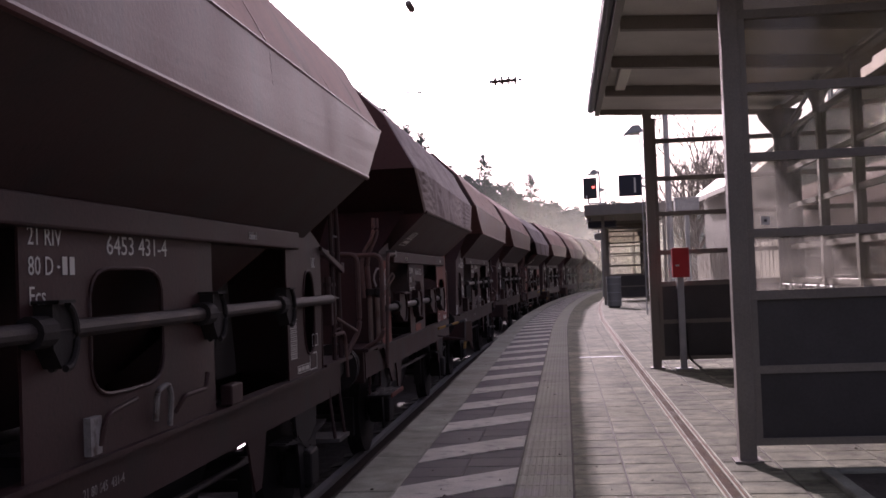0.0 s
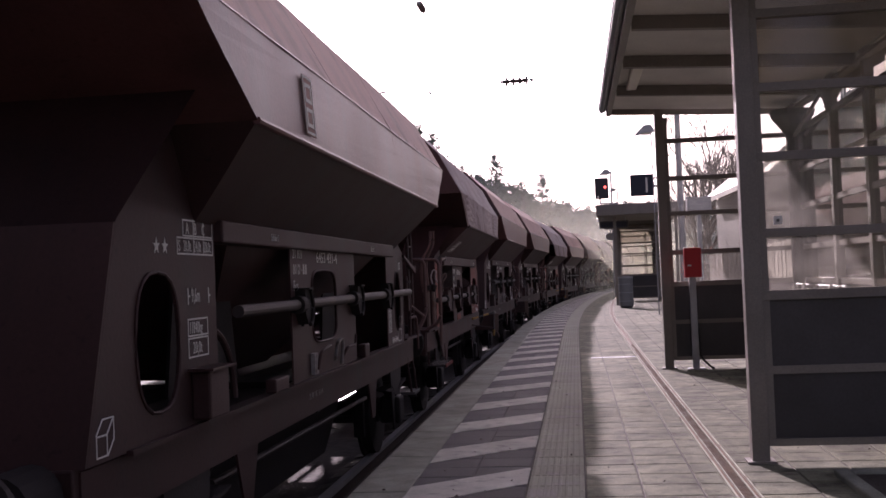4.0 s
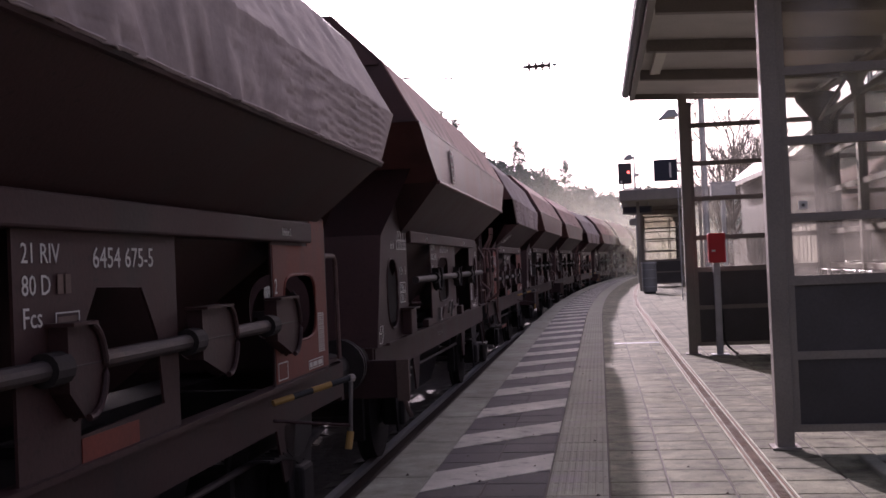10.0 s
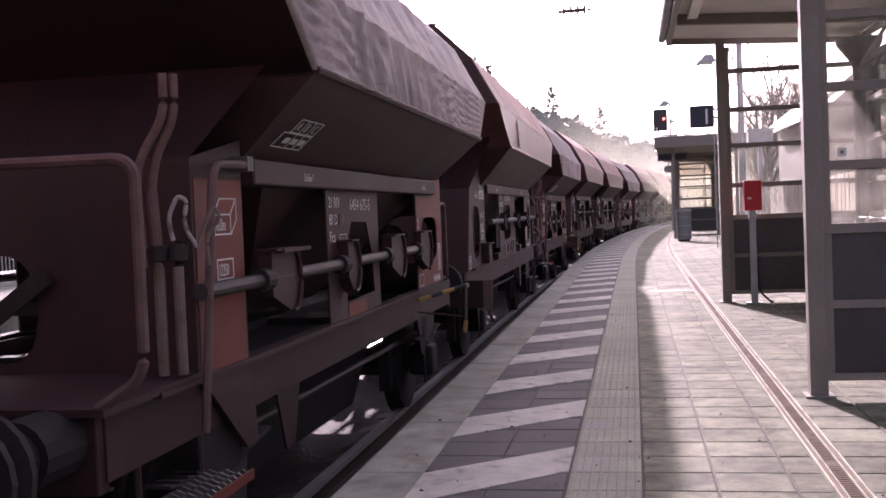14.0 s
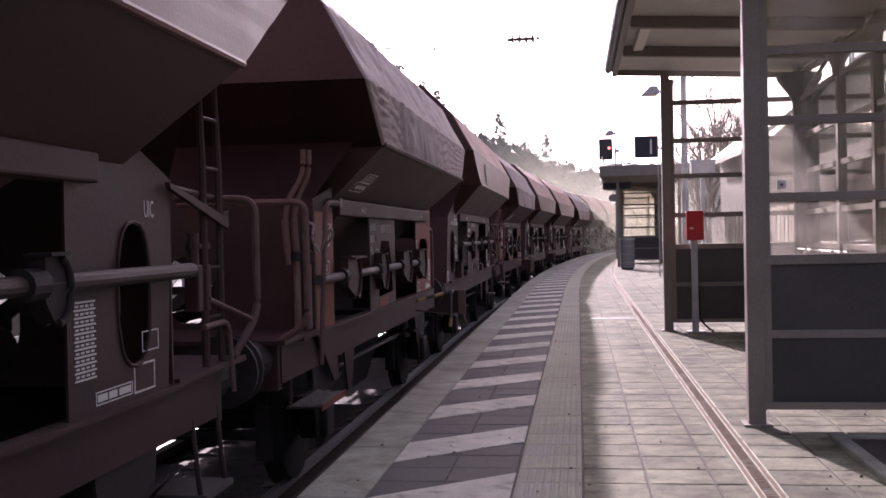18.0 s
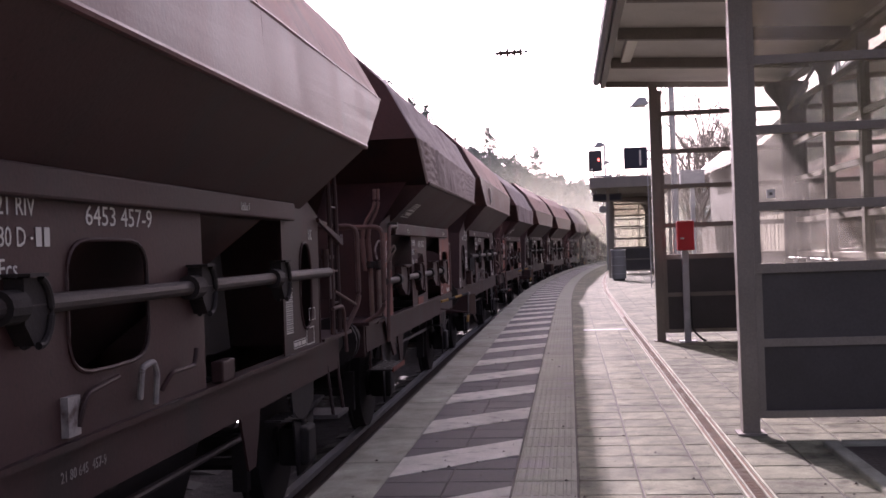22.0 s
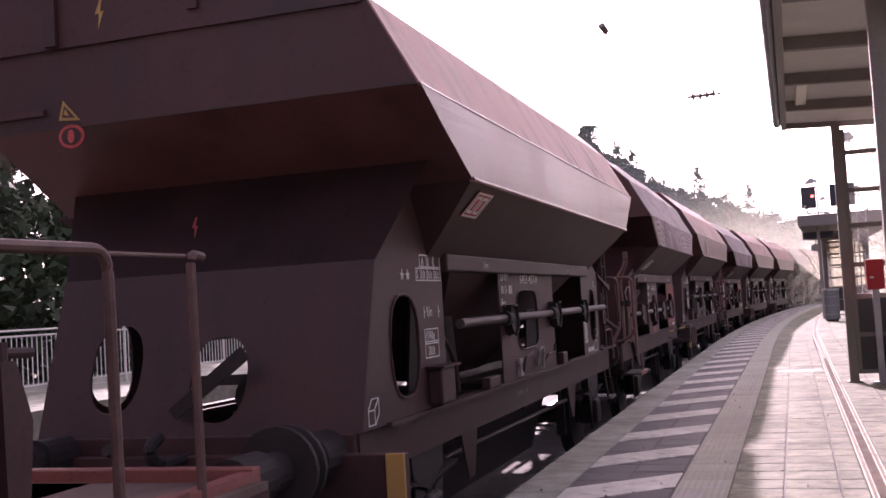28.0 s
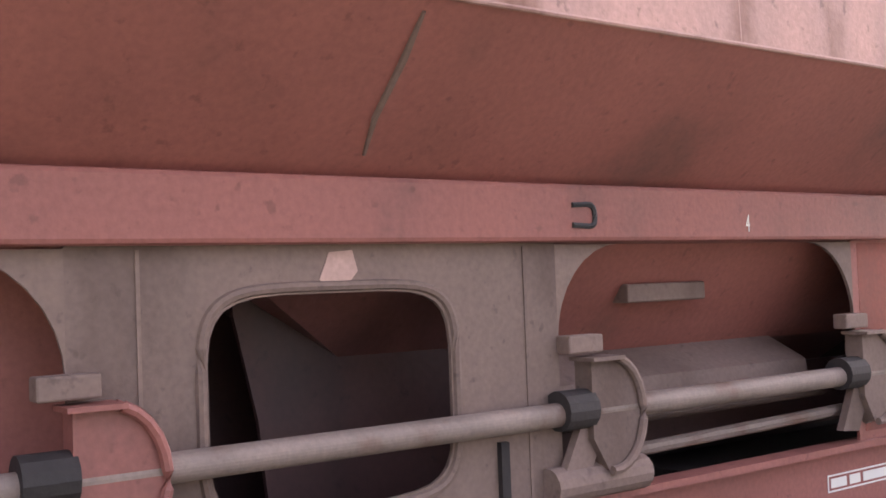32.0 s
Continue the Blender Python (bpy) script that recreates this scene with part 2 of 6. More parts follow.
M["rust"] = material("rusty_drain_grate", (0.125, 0.08, 0.05), 0.85, 0.1, 0.4, 6.0, 0.3, 60, (0.21, 0.17, 0.125))
for k in ("tile", "slab", "rim", "rust"):
    M[k].node_tree.nodes["Principled BSDF"].inputs["Specular IOR Level"].default_value = 0.2
M["ballast"] = material("ballast_stone", (0.08, 0.07, 0.064), 0.9, 0, 0.4, 9.0, 0.8, 40, None, 0, 0.03)
M["sleeper"] = material("concrete_sleeper", (0.14, 0.125, 0.115), 0.85, 0, 0.2, 4.0, 0.3, 70)
M["soil"] = material("dark_soil", (0.055, 0.045, 0.035), 0.95, 0, 0.4, 4.0, 0.7, 50, None, 0, 0.02)
M["ground"] = material("dry_grass_ground", (0.16, 0.15, 0.085), 0.95, 0, 0.35, 0.6, 0.6, 12, (0.11, 0.085, 0.06), 0, 0.05)
M["bark"] = material("bark", (0.13, 0.10, 0.08), 0.9, 0, 0.3, 6.0, 0.5, 40)
M["needles"] = material("pine_needles", (0.048, 0.072, 0.036), 0.8, 0, 0.4, 0.5, 0.0, 6)
M["twigs"] = material("bare_twigs", (0.14, 0.115, 0.095), 0.9, 0, 0.3, 2.0, 0.0, 20)
M["plaster"] = material("grey_plaster", (0.15, 0.145, 0.12), 0.85, 0, 0.1, 1.0, 0.2, 50)
M["roof_tile"] = material("weathered_roof_tile", (0.62, 0.6, 0.57), 0.38, 0, 0.12, 2.0, 0.3, 30)
M["board"] = material("grey_fence_board", (0.33, 0.30, 0.245), 0.85, 0, 0.25, 3.0, 0.3, 50, (0.28, 0.23, 0.19), 0.2)
M["navy"] = plain("dark_blue_sign", (0.012, 0.015, 0.035), 0.4)
M["signal_black"] = plain("signal_black", (0.03, 0.03, 0.035), 0.5)
M["red_light"] = plain("red_signal_light", (1.0, 0.12, 0.08), 0.4, 0, 3.5)
M["wire"] = plain("overhead_wire", (0.05, 0.05, 0.05), 0.6, 0.2)
M["ceramic"] = plain("brown_insulator", (0.10, 0.07, 0.06), 0.3)
M["lamp_glass"] = plain("milky_lamp_cover", (0.8, 0.76, 0.66), 0.4)
M["glass"] = glass_material("dusty_glass", (0.88, 0.88, 0.84), 0.055)
M["glass_clear"] = glass_material("clear_glass", (0.95, 0.95, 0.92), 0.05)
M["glass_top"] = glass_material("grimy_glass", (0.78, 0.74, 0.68), 0.14)


# ---- mesh helpers ----
def thing(name, label, category, group="", kind=""):
    return tagged(new(name), label, category, group, kind)


def part(name, bm, mat, parent, label="", smooth=False):
    me = bpy.data.meshes.new(name)
    bm.normal_update()
    bm.to_mesh(me)
    bm.free()
    me.materials.append(M[mat])
    if smooth:
        for p in me.polygons:
            p.use_smooth = True
    ob = new(name, me)
    ob.parent = parent
    if label:
        ob["label"] = label
    return ob


def box(bm, x0, x1, y0, y1, z0, z1, bevel=0.0):
    r = bmesh.ops.create_cube(bm, size=1)
    vs = r["verts"]
    for v in vs:
        v.co = Vector((x0 + (v.co.x + .5) * (x1 - x0), y0 + (v.co.y + .5) * (y1 - y0), z0 + (v.co.z + .5) * (z1 - z0)))
    if bevel:
        es = list({e for v in vs for e in v.link_edges})
        bmesh.ops.bevel(bm, geom=es, offset=bevel, segments=2, affect="EDGES", profile=0.5)
    return bm


def B(*a, **k):
    return box(bmesh.new(), *a, **k)


def tube(bm, pts, r, n=10, cap=True):
    """A round bar along a line of points."""
    pts = [Vector(p) for p in pts]
    rings = []
    loop = len(pts) > 3 and (pts[0] - pts[-1]).length < 1e-6
    for i, p in enumerate(pts):
        ahead, behind = pts[min(i + 1, len(pts) - 1)], pts[max(i - 1, 0)]
        if loop and i in (0, len(pts) - 1):
            ahead, behind = pts[1], pts[-2]
        d = (ahead - behind).normalized()
        u = d.cross(Vector((0, 0, 1)))
        if u.length < 0.05:
            u = d.cross(Vector((1, 0, 0)))
        u.normalize()
        w = d.cross(u)
        rr = r[i] if isinstance(r, (list, tuple)) else r
        rings.append([bm.verts.new(p + u * rr * math.cos(a) + w * rr * math.sin(a)) for a in (2 * math.pi * k / n for k in range(n))])
    for a, b in zip(rings, rings[1:]):
        for k in range(n):
            bm.faces.new((a[k], a[(k + 1) % n], b[(k + 1) % n], b[k]))
    if cap:
        bm.faces.new(rings[0][::-1])
        bm.faces.new(rings[-1])
    return bm


def T(pts, r, n=10):
    bm = tube(bmesh.new(), pts, r, n)
    bmesh.ops.recalc_face_normals(bm, faces=bm.faces)
    return bm


def bend(pts, r=0.08, seg=5):
    """Rounds the corners of a line of points."""
    pts = [Vector(p) for p in pts]
    out = [pts[0]]
    for a, b, c in zip(pts, pts[1:], pts[2:]):
        d0, d1 = (a - b), (c - b)
        k = min(r, d0.length * 0.45, d1.length * 0.45)
        p0, p1 = b + d0.normalized() * k, b + d1.normalized() * k
        for i in range(seg + 1):
            s = i / seg
            out.append(p0 * (1 - s) ** 2 + b * 2 * s * (1 - s) + p1 * s * s)
    out.append(pts[-1])
    return out


def prism(bm, poly, axis, lo, hi):
    """Extrudes a polygon; axis x: poly is (y, z); axis y: (x, z); axis z: (x, y)."""
    def at(p, q):
        return {"x": (q, p[0], p[1]), "y": (p[0], q, p[1]), "z": (p[0], p[1], q)}[axis]
    a = [bm.verts.new(at(p, lo)) for p in poly]
    b = [bm.verts.new(at(p, hi)) for p in poly]
    n = len(poly)
    bm.faces.new(a)
    bm.faces.new(b[::-1])
    for i in range(n):
        bm.faces.new((a[i], b[i], b[(i + 1) % n], a[(i + 1) % n]))
    bmesh.ops.recalc_face_normals(bm, faces=bm.faces)
    return bm


def PR(poly, axis, lo, hi):
    return prism(bmesh.new(), poly, axis, lo, hi)


def oval(cy, cz, ry, rz, n=20, p=2.0):
    """A rounded outline; a higher p squares it."""
    out = []
    for i in range(n):
        a = 2 * math.pi * (i + 0.5) / n
        c, s = math.cos(a), math.sin(a)
        out.append((cy + ry * math.copysign(abs(c) ** (2 / p), c), cz + rz * math.copysign(abs(s) ** (2 / p), s)))
    return out


def holed(outer, holes, axis, lo, hi):
    """A plate with holes: outlines filled between, then given depth."""
    bm = bmesh.new()
    def at(p, q):
        return {"x": (q, p[0], p[1]), "y": (p[0], q, p[1]), "z": (p[0], p[1], q)}[axis]
    edges = []
    for loop in [outer, *holes]:
        vs = [bm.verts.new(at(p, lo)) for p in loop]
        edges += [bm.edges.new((vs[i], vs[(i + 1) % len(vs)])) for i in range(len(vs))]
    bmesh.ops.triangle_fill(bm, use_beauty=True, use_dissolve=False, edges=edges)
    r = bmesh.ops.extrude_face_region(bm, geom=list(bm.faces))
    d = Vector(at((0, 0), hi - lo))
    bmesh.ops.translate(bm, vec=d, verts=[g for g in r["geom"] if isinstance(g, bmesh.types.BMVert)])
    bmesh.ops.recalc_face_normals(bm, faces=bm.faces)
    return bm


def lettering(name, body, size, m, mat, parent, squeeze=0.8, align="LEFT"):
    """Built-in font, turned into a mesh that lies a hair above its surface."""
    cu = bpy.data.curves.new(name, "FONT")
    cu.body, cu.size, cu.align_x, cu.extrude = body, size, align, 0.0008
    cu.resolution_u = 2
    tmp = bpy.data.objects.new(name, cu)
    me = bpy.data.meshes.new_from_object(tmp)
    bpy.data.objects.remove(tmp)
    me.transform(m @ Matrix.Diagonal((squeeze, 1, 1, 1)))
    me.materials.clear()
    me.materials.append(M[mat])
    ob = new(name, me)
    ob.parent = parent
    return ob


def bend_x(y):
    """How far the line has swung to the right at y."""
    return 0.0 if y < 19 else (y - 19) ** 2 / 740.0 if y < 140 else 19.8 + (y - 140) * 0.327


def bend_dir(y):
    d = 0.0 if y < 19 else min((y - 19) / 370.0, 0.327)
    return -math.degrees(math.atan(d))


EDGE, TRACK, RAIL_Z = -1.22, -2.98, -0.72

# ---- ground, track, platforms ----
def strip(x0, x1, z0, z1, y0, y1, step=2.0):
    """A long bar that follows the line's bend."""
    bm = bmesh.new()
    rings, y = [], y0
    ys = []
    while y < y1:
        ys.append(y)
        y += step if y >= 18 else max(step, 10.0)
    ys.append(y1)
    for y in ys:
        o = bend_x(y)
        rings.append([bm.verts.new((x + o, y, z)) for x, z in ((x0, z0), (x1, z0), (x1, z1), (x0, z1))])
    for a, b in zip(rings, rings[1:]):
        for k in range(4):
            bm.faces.new((a[k], a[(k + 1) % 4], b[(k + 1) % 4], b[k]))
    bm.faces.new(rings[0][::-1])
    bm.faces.new(rings[-1])
    bmesh.ops.recalc_face_normals(bm, faces=bm.faces)
    return bm


def structure(name, bm, mat, label, category):
    ob = part(name, bm, mat, None)
    return tagged(ob, label, category, kind="structure")


bm = bmesh.new()
bmesh.ops.create_grid(bm, x_segments=40, y_segments=40, size=1500)
for v in bm.verts:
    v.co.z = -1.25
structure("ground", bm, "ground", "dry grassy ground reaching out to the horizon", "ground")
ballast = structure("ballast_bed", strip(-9.4, EDGE - 0.25, -1.24, -0.92, -30, 260), "ballast", "dark grey ballast bed under the rails", "ballast")
platform = structure("platform", strip(EDGE + 0.03, 4.6, -1.24, -0.03, -12, 130), "joint", "paved station platform with sandy joints", "platform")
for a, b in ((EDGE + 0.01, 0.708), (0.838, 4.55)):
    part("joint_sand", strip(a, b, -0.029, -0.0065, -12, 130), "joint", platform)
bank = structure("bank", strip(4.6, 60.0, -1.24, -0.12, -12, 200), "ground", "bank of dry grass behind the platform", "ground")
far_platform = structure("opposite_platform", strip(-14.5, -9.4, -1.24, 0.0, -14, 120), "slab", "pale concrete platform beyond the tracks", "platform")


def rails(tx, name):
    tr = thing(name, "railway track with steel rails on concrete sleepers", "track", kind="structure")
    for s in (-1, 1):
        c = tx + s * 0.753
        part("rail", strip(c - 0.036, c + 0.036, RAIL_Z - 0.045, RAIL_Z, -30, 220), "rail_head", tr, "shiny worn rail head")
        part("rail_web", strip(c - 0.012, c + 0.012, RAIL_Z - 0.15, RAIL_Z - 0.046, -30, 220), "rail_side", tr)
        part("rail_foot", strip(c - 0.07, c + 0.07, RAIL_Z - 0.17, RAIL_Z - 0.151, -30, 220), "rail_side", tr)
    b = PR([(-1.3, -0.22), (1.3, -0.22), (1.3, -0.045), (0.9, 0.0), (0.5, 0.0), (0.3, -0.04), (-0.3, -0.04), (-0.5, 0), (-0.9, 0), (-1.3, -0.045)], "y", -0.13, 0.13)
    first = part("sleeper", b, "sleeper", tr)
    y, k = -6.0, 0
    while y < 60:
        o = first if k == 0 else new("sleeper", first.data)
        o.parent = tr
        o.matrix_basis = pose(tx + bend_x(y), y, RAIL_Z - 0.171, 0, 0, bend_dir(y))
        y += 0.6
        k += 1
    return tr


rails(TRACK, "track_1")
rails(-6.9, "track_2")

# platform paving: strips of the far part, then pieces near the camera
PITCH, Y_NEAR, Y_FAR = 0.285, -1.0, 21.5
COLS = [(EDGE, -0.92), (-0.92, -0.61), (-0.61, -0.30), (-0.30, 0.0), (0.0, 0.285), (0.285, 0.575), (0.575, 0.712), (0.835, 1.12)]
while COLS[-1][1] < 4.5:
    COLS.append((COLS[-1][1], COLS[-1][1] + PITCH))
COLMAT = ["slab", "dark_slab", "dark_slab", "tactile"] + ["tile"] * (len(COLS) - 4)
part("edge_course", strip(EDGE, -0.925, -0.16, 0.0, Y_FAR, 130), "slab", platform)
part("edge_course", strip(EDGE, -0.925, -0.16, 0.0, -12, Y_NEAR), "slab", platform)
part("hatched_course", strip(-0.915, -0.305, -0.05, 0.0, Y_FAR, 130), "dark_slab", platform)
part("tactile_course", strip(-0.295, -0.005, -0.05, 0.0, Y_FAR, 130), "tactile", platform)
for a, b in COLS[4:]:
    if a < 4.5:
        part("tile_course", strip(a + 0.004, b - 0.004, -0.05, 0.0, Y_FAR, 130), "tile", platform)
part("paving_behind", strip(-0.915, 4.5, -0.05, 0.0, -12, Y_NEAR), "tile", platform)

# painted diagonal stripes of the safety zone
def stripe_poly(y):
    """Corners on the ground of one stripe, whose far corner lies at y by the tactile strip."""
    o = bend_x(y)
    return [(-0.305 + o, y), (-0.305 + o, y - 0.46), (-0.915 + o, y - 0.98), (-0.915 + o, y - 0.50)]


for k in range(-5, 48):
    y = 6.03 + 1.19 * k
    part("stripe", PR(stripe_poly(y), "z", -0.004, 0.0025), "stripe", platform)

# drain channel
drain = thing("drain_channel", "rusty slotted drain channel set into the paving", "drain", kind="structure")
for a, b in ((0.712, 0.721), (0.739, 0.746), (0.800, 0.807), (0.826, 0.835)):
    part("drain_rim", strip(a, b, -0.05, 0.003, -6, 60, 1.0), "rim", drain)
bm = bmesh.new()
y = 0.0
while y < 16:
    box(bm, 0.747, 0.799, y, y + 0.016, -0.03, -0.002)
    y += 0.03
tagged(part("drain_grate", bm, "rust", drain), kind="stuff")
part("drain_grate", strip(0.747, 0.799, -0.03, -0.006, 16, 60, 1.0), "rust", drain)
part("drain_bed", strip(0.746, 0.800, -0.06, -0.031, -6, 60, 1.0), "soil", drain)
for a, b in ((0.722, 0.738), (0.808, 0.825)):
    part("drain_flange", strip(a, b, -0.05, -0.003, -6, 60, 1.0), "rust", drain)


# ---- shelter ----
def sheet_pane(corners):
    bm = bmesh.new()
    bm.faces.new([bm.verts.new(p) for p in corners])
    return bm


def build_shelter():
    sh = thing("platform_shelter", "grey steel and glass platform shelter with dark lower panels", "shelter", "platform shelters")
    X0, X1, Y0, Y1 = 0.93, 2.46, 0.0, 5.88
    W = 0.095
    # posts
    for x in (X0, X1 - W):
        for y in (Y0, Y1 - W):
            part("post", B(x, x + W, y, y + W, -0.03, 2.86, bevel=0.004), "shelter", sh)
    for x in (X0, X1 - W):
        for y in (Y0, Y1 - W):
            part("foot_plate", B(x - 0.03, x + W + 0.03, y - 0.03, y + W + 0.03, 0.0, 0.012), "shelter", sh)
    for y in (2.85, 4.05):
        part("rear_post", B(X1 - 0.08, X1, y - 0.04, y + 0.04, 0.0, 2.8), "shelter", sh)
    # end walls
    for y in (Y0, Y1 - W):
        ym = y + W / 2
        for z, hh in ((0.93, 0.055), (1.28, 0.05), (1.71, 0.05), (2.10, 0.05), (2.52, 0.05)):
            part("rail_bar", B(X0 + W, X1 - W, ym - 0.03, ym + 0.03, z - hh / 2, z + hh / 2, bevel=0.003), "shelter", sh)
        part("rail_bar", B(X0 + W, X1 - W, ym - 0.03, ym + 0.03, 0.09, 0.13), "shelter", sh)
        part("rail_bar", B(X0 + W, X1 - W, ym - 0.025, ym + 0.025, 0.49, 0.535), "shelter", sh)
        part("lower_panel", B(X0 + W, X1 - W, ym - 0.012, ym + 0.012, 0.13, 0.49), "panel", sh)
        part("lower_panel", B(X0 + W, X1 - W, ym - 0.012, ym + 0.012, 0.535, 0.903), "panel", sh)
        part("side_trim", B(X0 + W, X0 + W + 0.04, ym - 0.028, ym + 0.028, 0.13, 2.78), "shelter", sh)
        part("mullion", B(1.98, 2.01, ym - 0.028, ym + 0.028, 0.96, 2.5), "shelter", sh)
        for z0, z1 in ((0.958, 1.255), (1.305, 1.685), (1.735, 2.075), (2.125, 2.495), (2.545, 2.78)):
            if y > 1:
                bm = sheet_pane([(X0 + W + 0.04, ym, z0), (X1 - W, ym, z0), (X1 - W, ym, z1), (X0 + W + 0.04, ym, z1)])
            else:
                bm = B(X0 + W + 0.04, X1 - W, ym - 0.004, ym + 0.004, z0, z1)
            p = part("pane", bm, "glass_clear" if y > 1 else "glass" if z1 < 2.1 else "glass_top", sh)
            p.visible_shadow = False
    # rear wall
    for z in (0.12, 0.93, 1.28, 1.71, 2.10, 2.52):
        part("rear_bar", B(X1 - 0.06, X1 - 0.02, Y0 + W, Y1 - W, z - 0.025, z + 0.025), "shelter", sh)
    for a, b in ((Y0 + W, 2.81), (2.89, 4.01), (4.09, Y1 - W)):
        part("rear_panel", B(X1 - 0.05, X1 - 0.03, a, b, 0.145, 0.905), "panel", sh)
        for z0, z1 in ((0.955, 1.255), (1.305, 1.685), (1.735, 2.075), (2.125, 2.495)):
            p = part("pane", sheet_pane([(X1 - 0.04, a, z0), (X1 - 0.04, b, z0), (X1 - 0.04, b, z1), (X1 - 0.04, a, z1)]), "glass_clear", sh)
            p.visible_shadow = False
    # roof: sloping lining, edge trims and cross beams
    RX0, RX1, RY0, RY1 = 0.44, 2.40, -0.75, 6.0
    za, zb = 2.93, 2.83
    part("roof_lining", PR([(RX0 + .03, za), (RX1 - .03, zb), (RX1 - .03, zb + 0.03), (RX0 + .03, za + 0.03)], "y", RY0 + .03, RY1 - .03), "roof_under", sh)
    part("roof_skin", PR([(RX0, za + 0.034), (RX1, zb + 0.034), (RX1, zb + 0.09), (RX0, za + 0.09)], "y", RY0, RY1), "galv", sh)
    for y in (RY0, RY1 - 0.05):
        part("fascia", PR([(RX0, za - 0.06), (RX1, zb - 0.06), (RX1, zb + 0.033), (RX0, za + 0.033)], "y", y, y + 0.05), "shelter", sh)
    part("fascia", B(RX0 - 0.03, RX0 + 0.025, RY0, RY1, za - 0.07, za + 0.1), "shelter", sh)
    part("gutter", T([(RX0 - 0.07, RY0, za + 0.01), (RX0 - 0.07, RY1, za + 0.01)], 0.045, 8), "galv", sh)
    for y in (0.17, 1.60, 3.02, 4.45):
        part("roof_beam", PR([(RX0 + .03, za - 0.10), (RX1 - .03, zb - 0.10), (RX1 - .03, zb - 0.002), (RX0 + .03, za - 0.002)], "y", y - 0.035, y + 0.035), "shelter", sh)
    # rising wing behind the valley gutter
    part("wing_lining", PR([(RX1 + .03, zb + .01), (3.42, 3.36), (3.42, 3.40), (RX1 + .03, zb + .05)], "y", RY0 + .03, RY1 - .03), "roof_under", sh)
    part("wing_skin", PR([(RX1 + .02, zb + .054), (3.46, 3.405), (3.46, 3.45), (RX1 + .02, zb + .1)], "y", RY0, RY1), "galv", sh)
    for y in (RY0, RY1 - 0.05):
        part("wing_fascia", PR([(RX1 + .03, zb - .06), (3.46, 3.29), (3.46, 3.40), (RX1 + .03, zb + .05)], "y", y - .002, y + .052), "shelter", sh)
    part("valley_gutter", B(RX1 - .05, RX1 + .03, RY0, RY1, zb - .09, zb - .062), "shelter", sh)
    for y in (0.17, 1.60, 3.02, 4.45):
        part("wing_beam", PR([(RX1 + .03, zb - .09), (3.40, 3.27), (3.40, 3.355), (RX1 + .03, zb + .005)], "y", y - .035, y + .035), "shelter", sh)
    for y in (2.85, 4.05):
        part("rear_post_head", B(X1 - 0.09, X1 + 0.01, y - 0.05, y + 0.05, 2.801, 2.86), "shelter", sh)
    # funnel of the roof drain and its pipe
    part("drain_funnel", T([(2.36, 5.55, 2.74), (2.36, 5.55, 2.68), (2.36, 5.55, 2.50), (2.36, 5.55, 2.44)], [0.24, 0.225, 0.09, 0.075], 16), "panel", sh, "dark roof drain funnel")
    part("drain_pipe", T([(2.36, 5.55, 0.0), (2.36, 5.55, 2.46)], 0.075, 12), "panel", sh)
    bm = bmesh.new()
    tube(bm, [(2.40, 4.05, 2.50), (2.40, 4.05, 2.60), (2.40, 4.05, 2.78)], [0.045, 0.06, 0.15], 12)
    part("post_capital", bm, "shelter", sh)
    part("brace", T([(2.36, 5.55, 2.45), (2.40, 4.25, 2.76)], 0.02, 8), "shelter", sh)
    part("sticker", B(1.11, 1.158, -0.004 + W / 2 - 0.006, W / 2 - 0.0045, 1.325, 1.373), "white", sh, "small white sticker")
    part("sticker_mark", B(1.126, 1.142, W / 2 - 0.0135, W / 2 - 0.0105, 1.341, 1.357), "panel", sh)
    # lamp under the roof
    part("tube_lamp", B(0.56, 0.66, 3.12, 4.36, 2.862, 2.90, bevel=0.01), "lamp_glass", sh, "milky fluorescent lamp cover")
    return sh


shelter = build_shelter()
shelter.matrix_basis = pose(0, 6.05, 0)
far_shelter = copy_thing(shelter, pose(bend_x(38.8) + 0.02, 38.8, 0, 0, 0, bend_dir(38.8)))


part("canopy", B(0.42, 3.4, -5.2, -0.78, 2.86, 3.22, bevel=0.03), "shelter", far_shelter, "deep canopy edge")
for x in (0.93, 2.855):
    part("canopy_post", B(x, x + 0.095, -4.6, -4.505, 0.0, 2.86), "shelter", far_shelter)


def mesh_bench(px, py, pz, rz):
    be = thing("mesh_bench", "perforated steel bench seats along the shelter's rear wall", "bench", "benches")
    for k in range(4):
        bm = bmesh.new()
        for i in range(6):
            tube(bm, [(-0.05 + i * 0.075, 0, 0.45), (-0.05 + i * 0.075, 0.5, 0.45)], 0.006, 6)
        for yy in (0.0, 0.5):
            tube(bm, [(-0.06, yy, 0.45), (0.36, yy, 0.45), (0.45, yy, 0.90)], 0.012, 6)
        for zz in (0.56, 0.67, 0.78, 0.89):
            tube(bm, [(0.36 + (zz - 0.45) * 0.2, 0, zz), (0.36 + (zz - 0.45) * 0.2, 0.5, zz)], 0.006, 6)
        s = part("seat", bm, "galv", be)
        s.location = (0, k * 0.58, 0)
    for y in (0.1, 2.1):
        part("leg", T([(0.2, y, 0), (0.2, y, 0.44)], 0.025), "galv", be)
    part("seat_rail", T([(0.2, 0, 0.42), (0.2, 2.3, 0.42)], 0.025), "galv", be)
    be.matrix_basis = pose(px, py, pz, 0, 0, rz)
    return be


mesh_bench(1.86, 9.45, 0, 0)

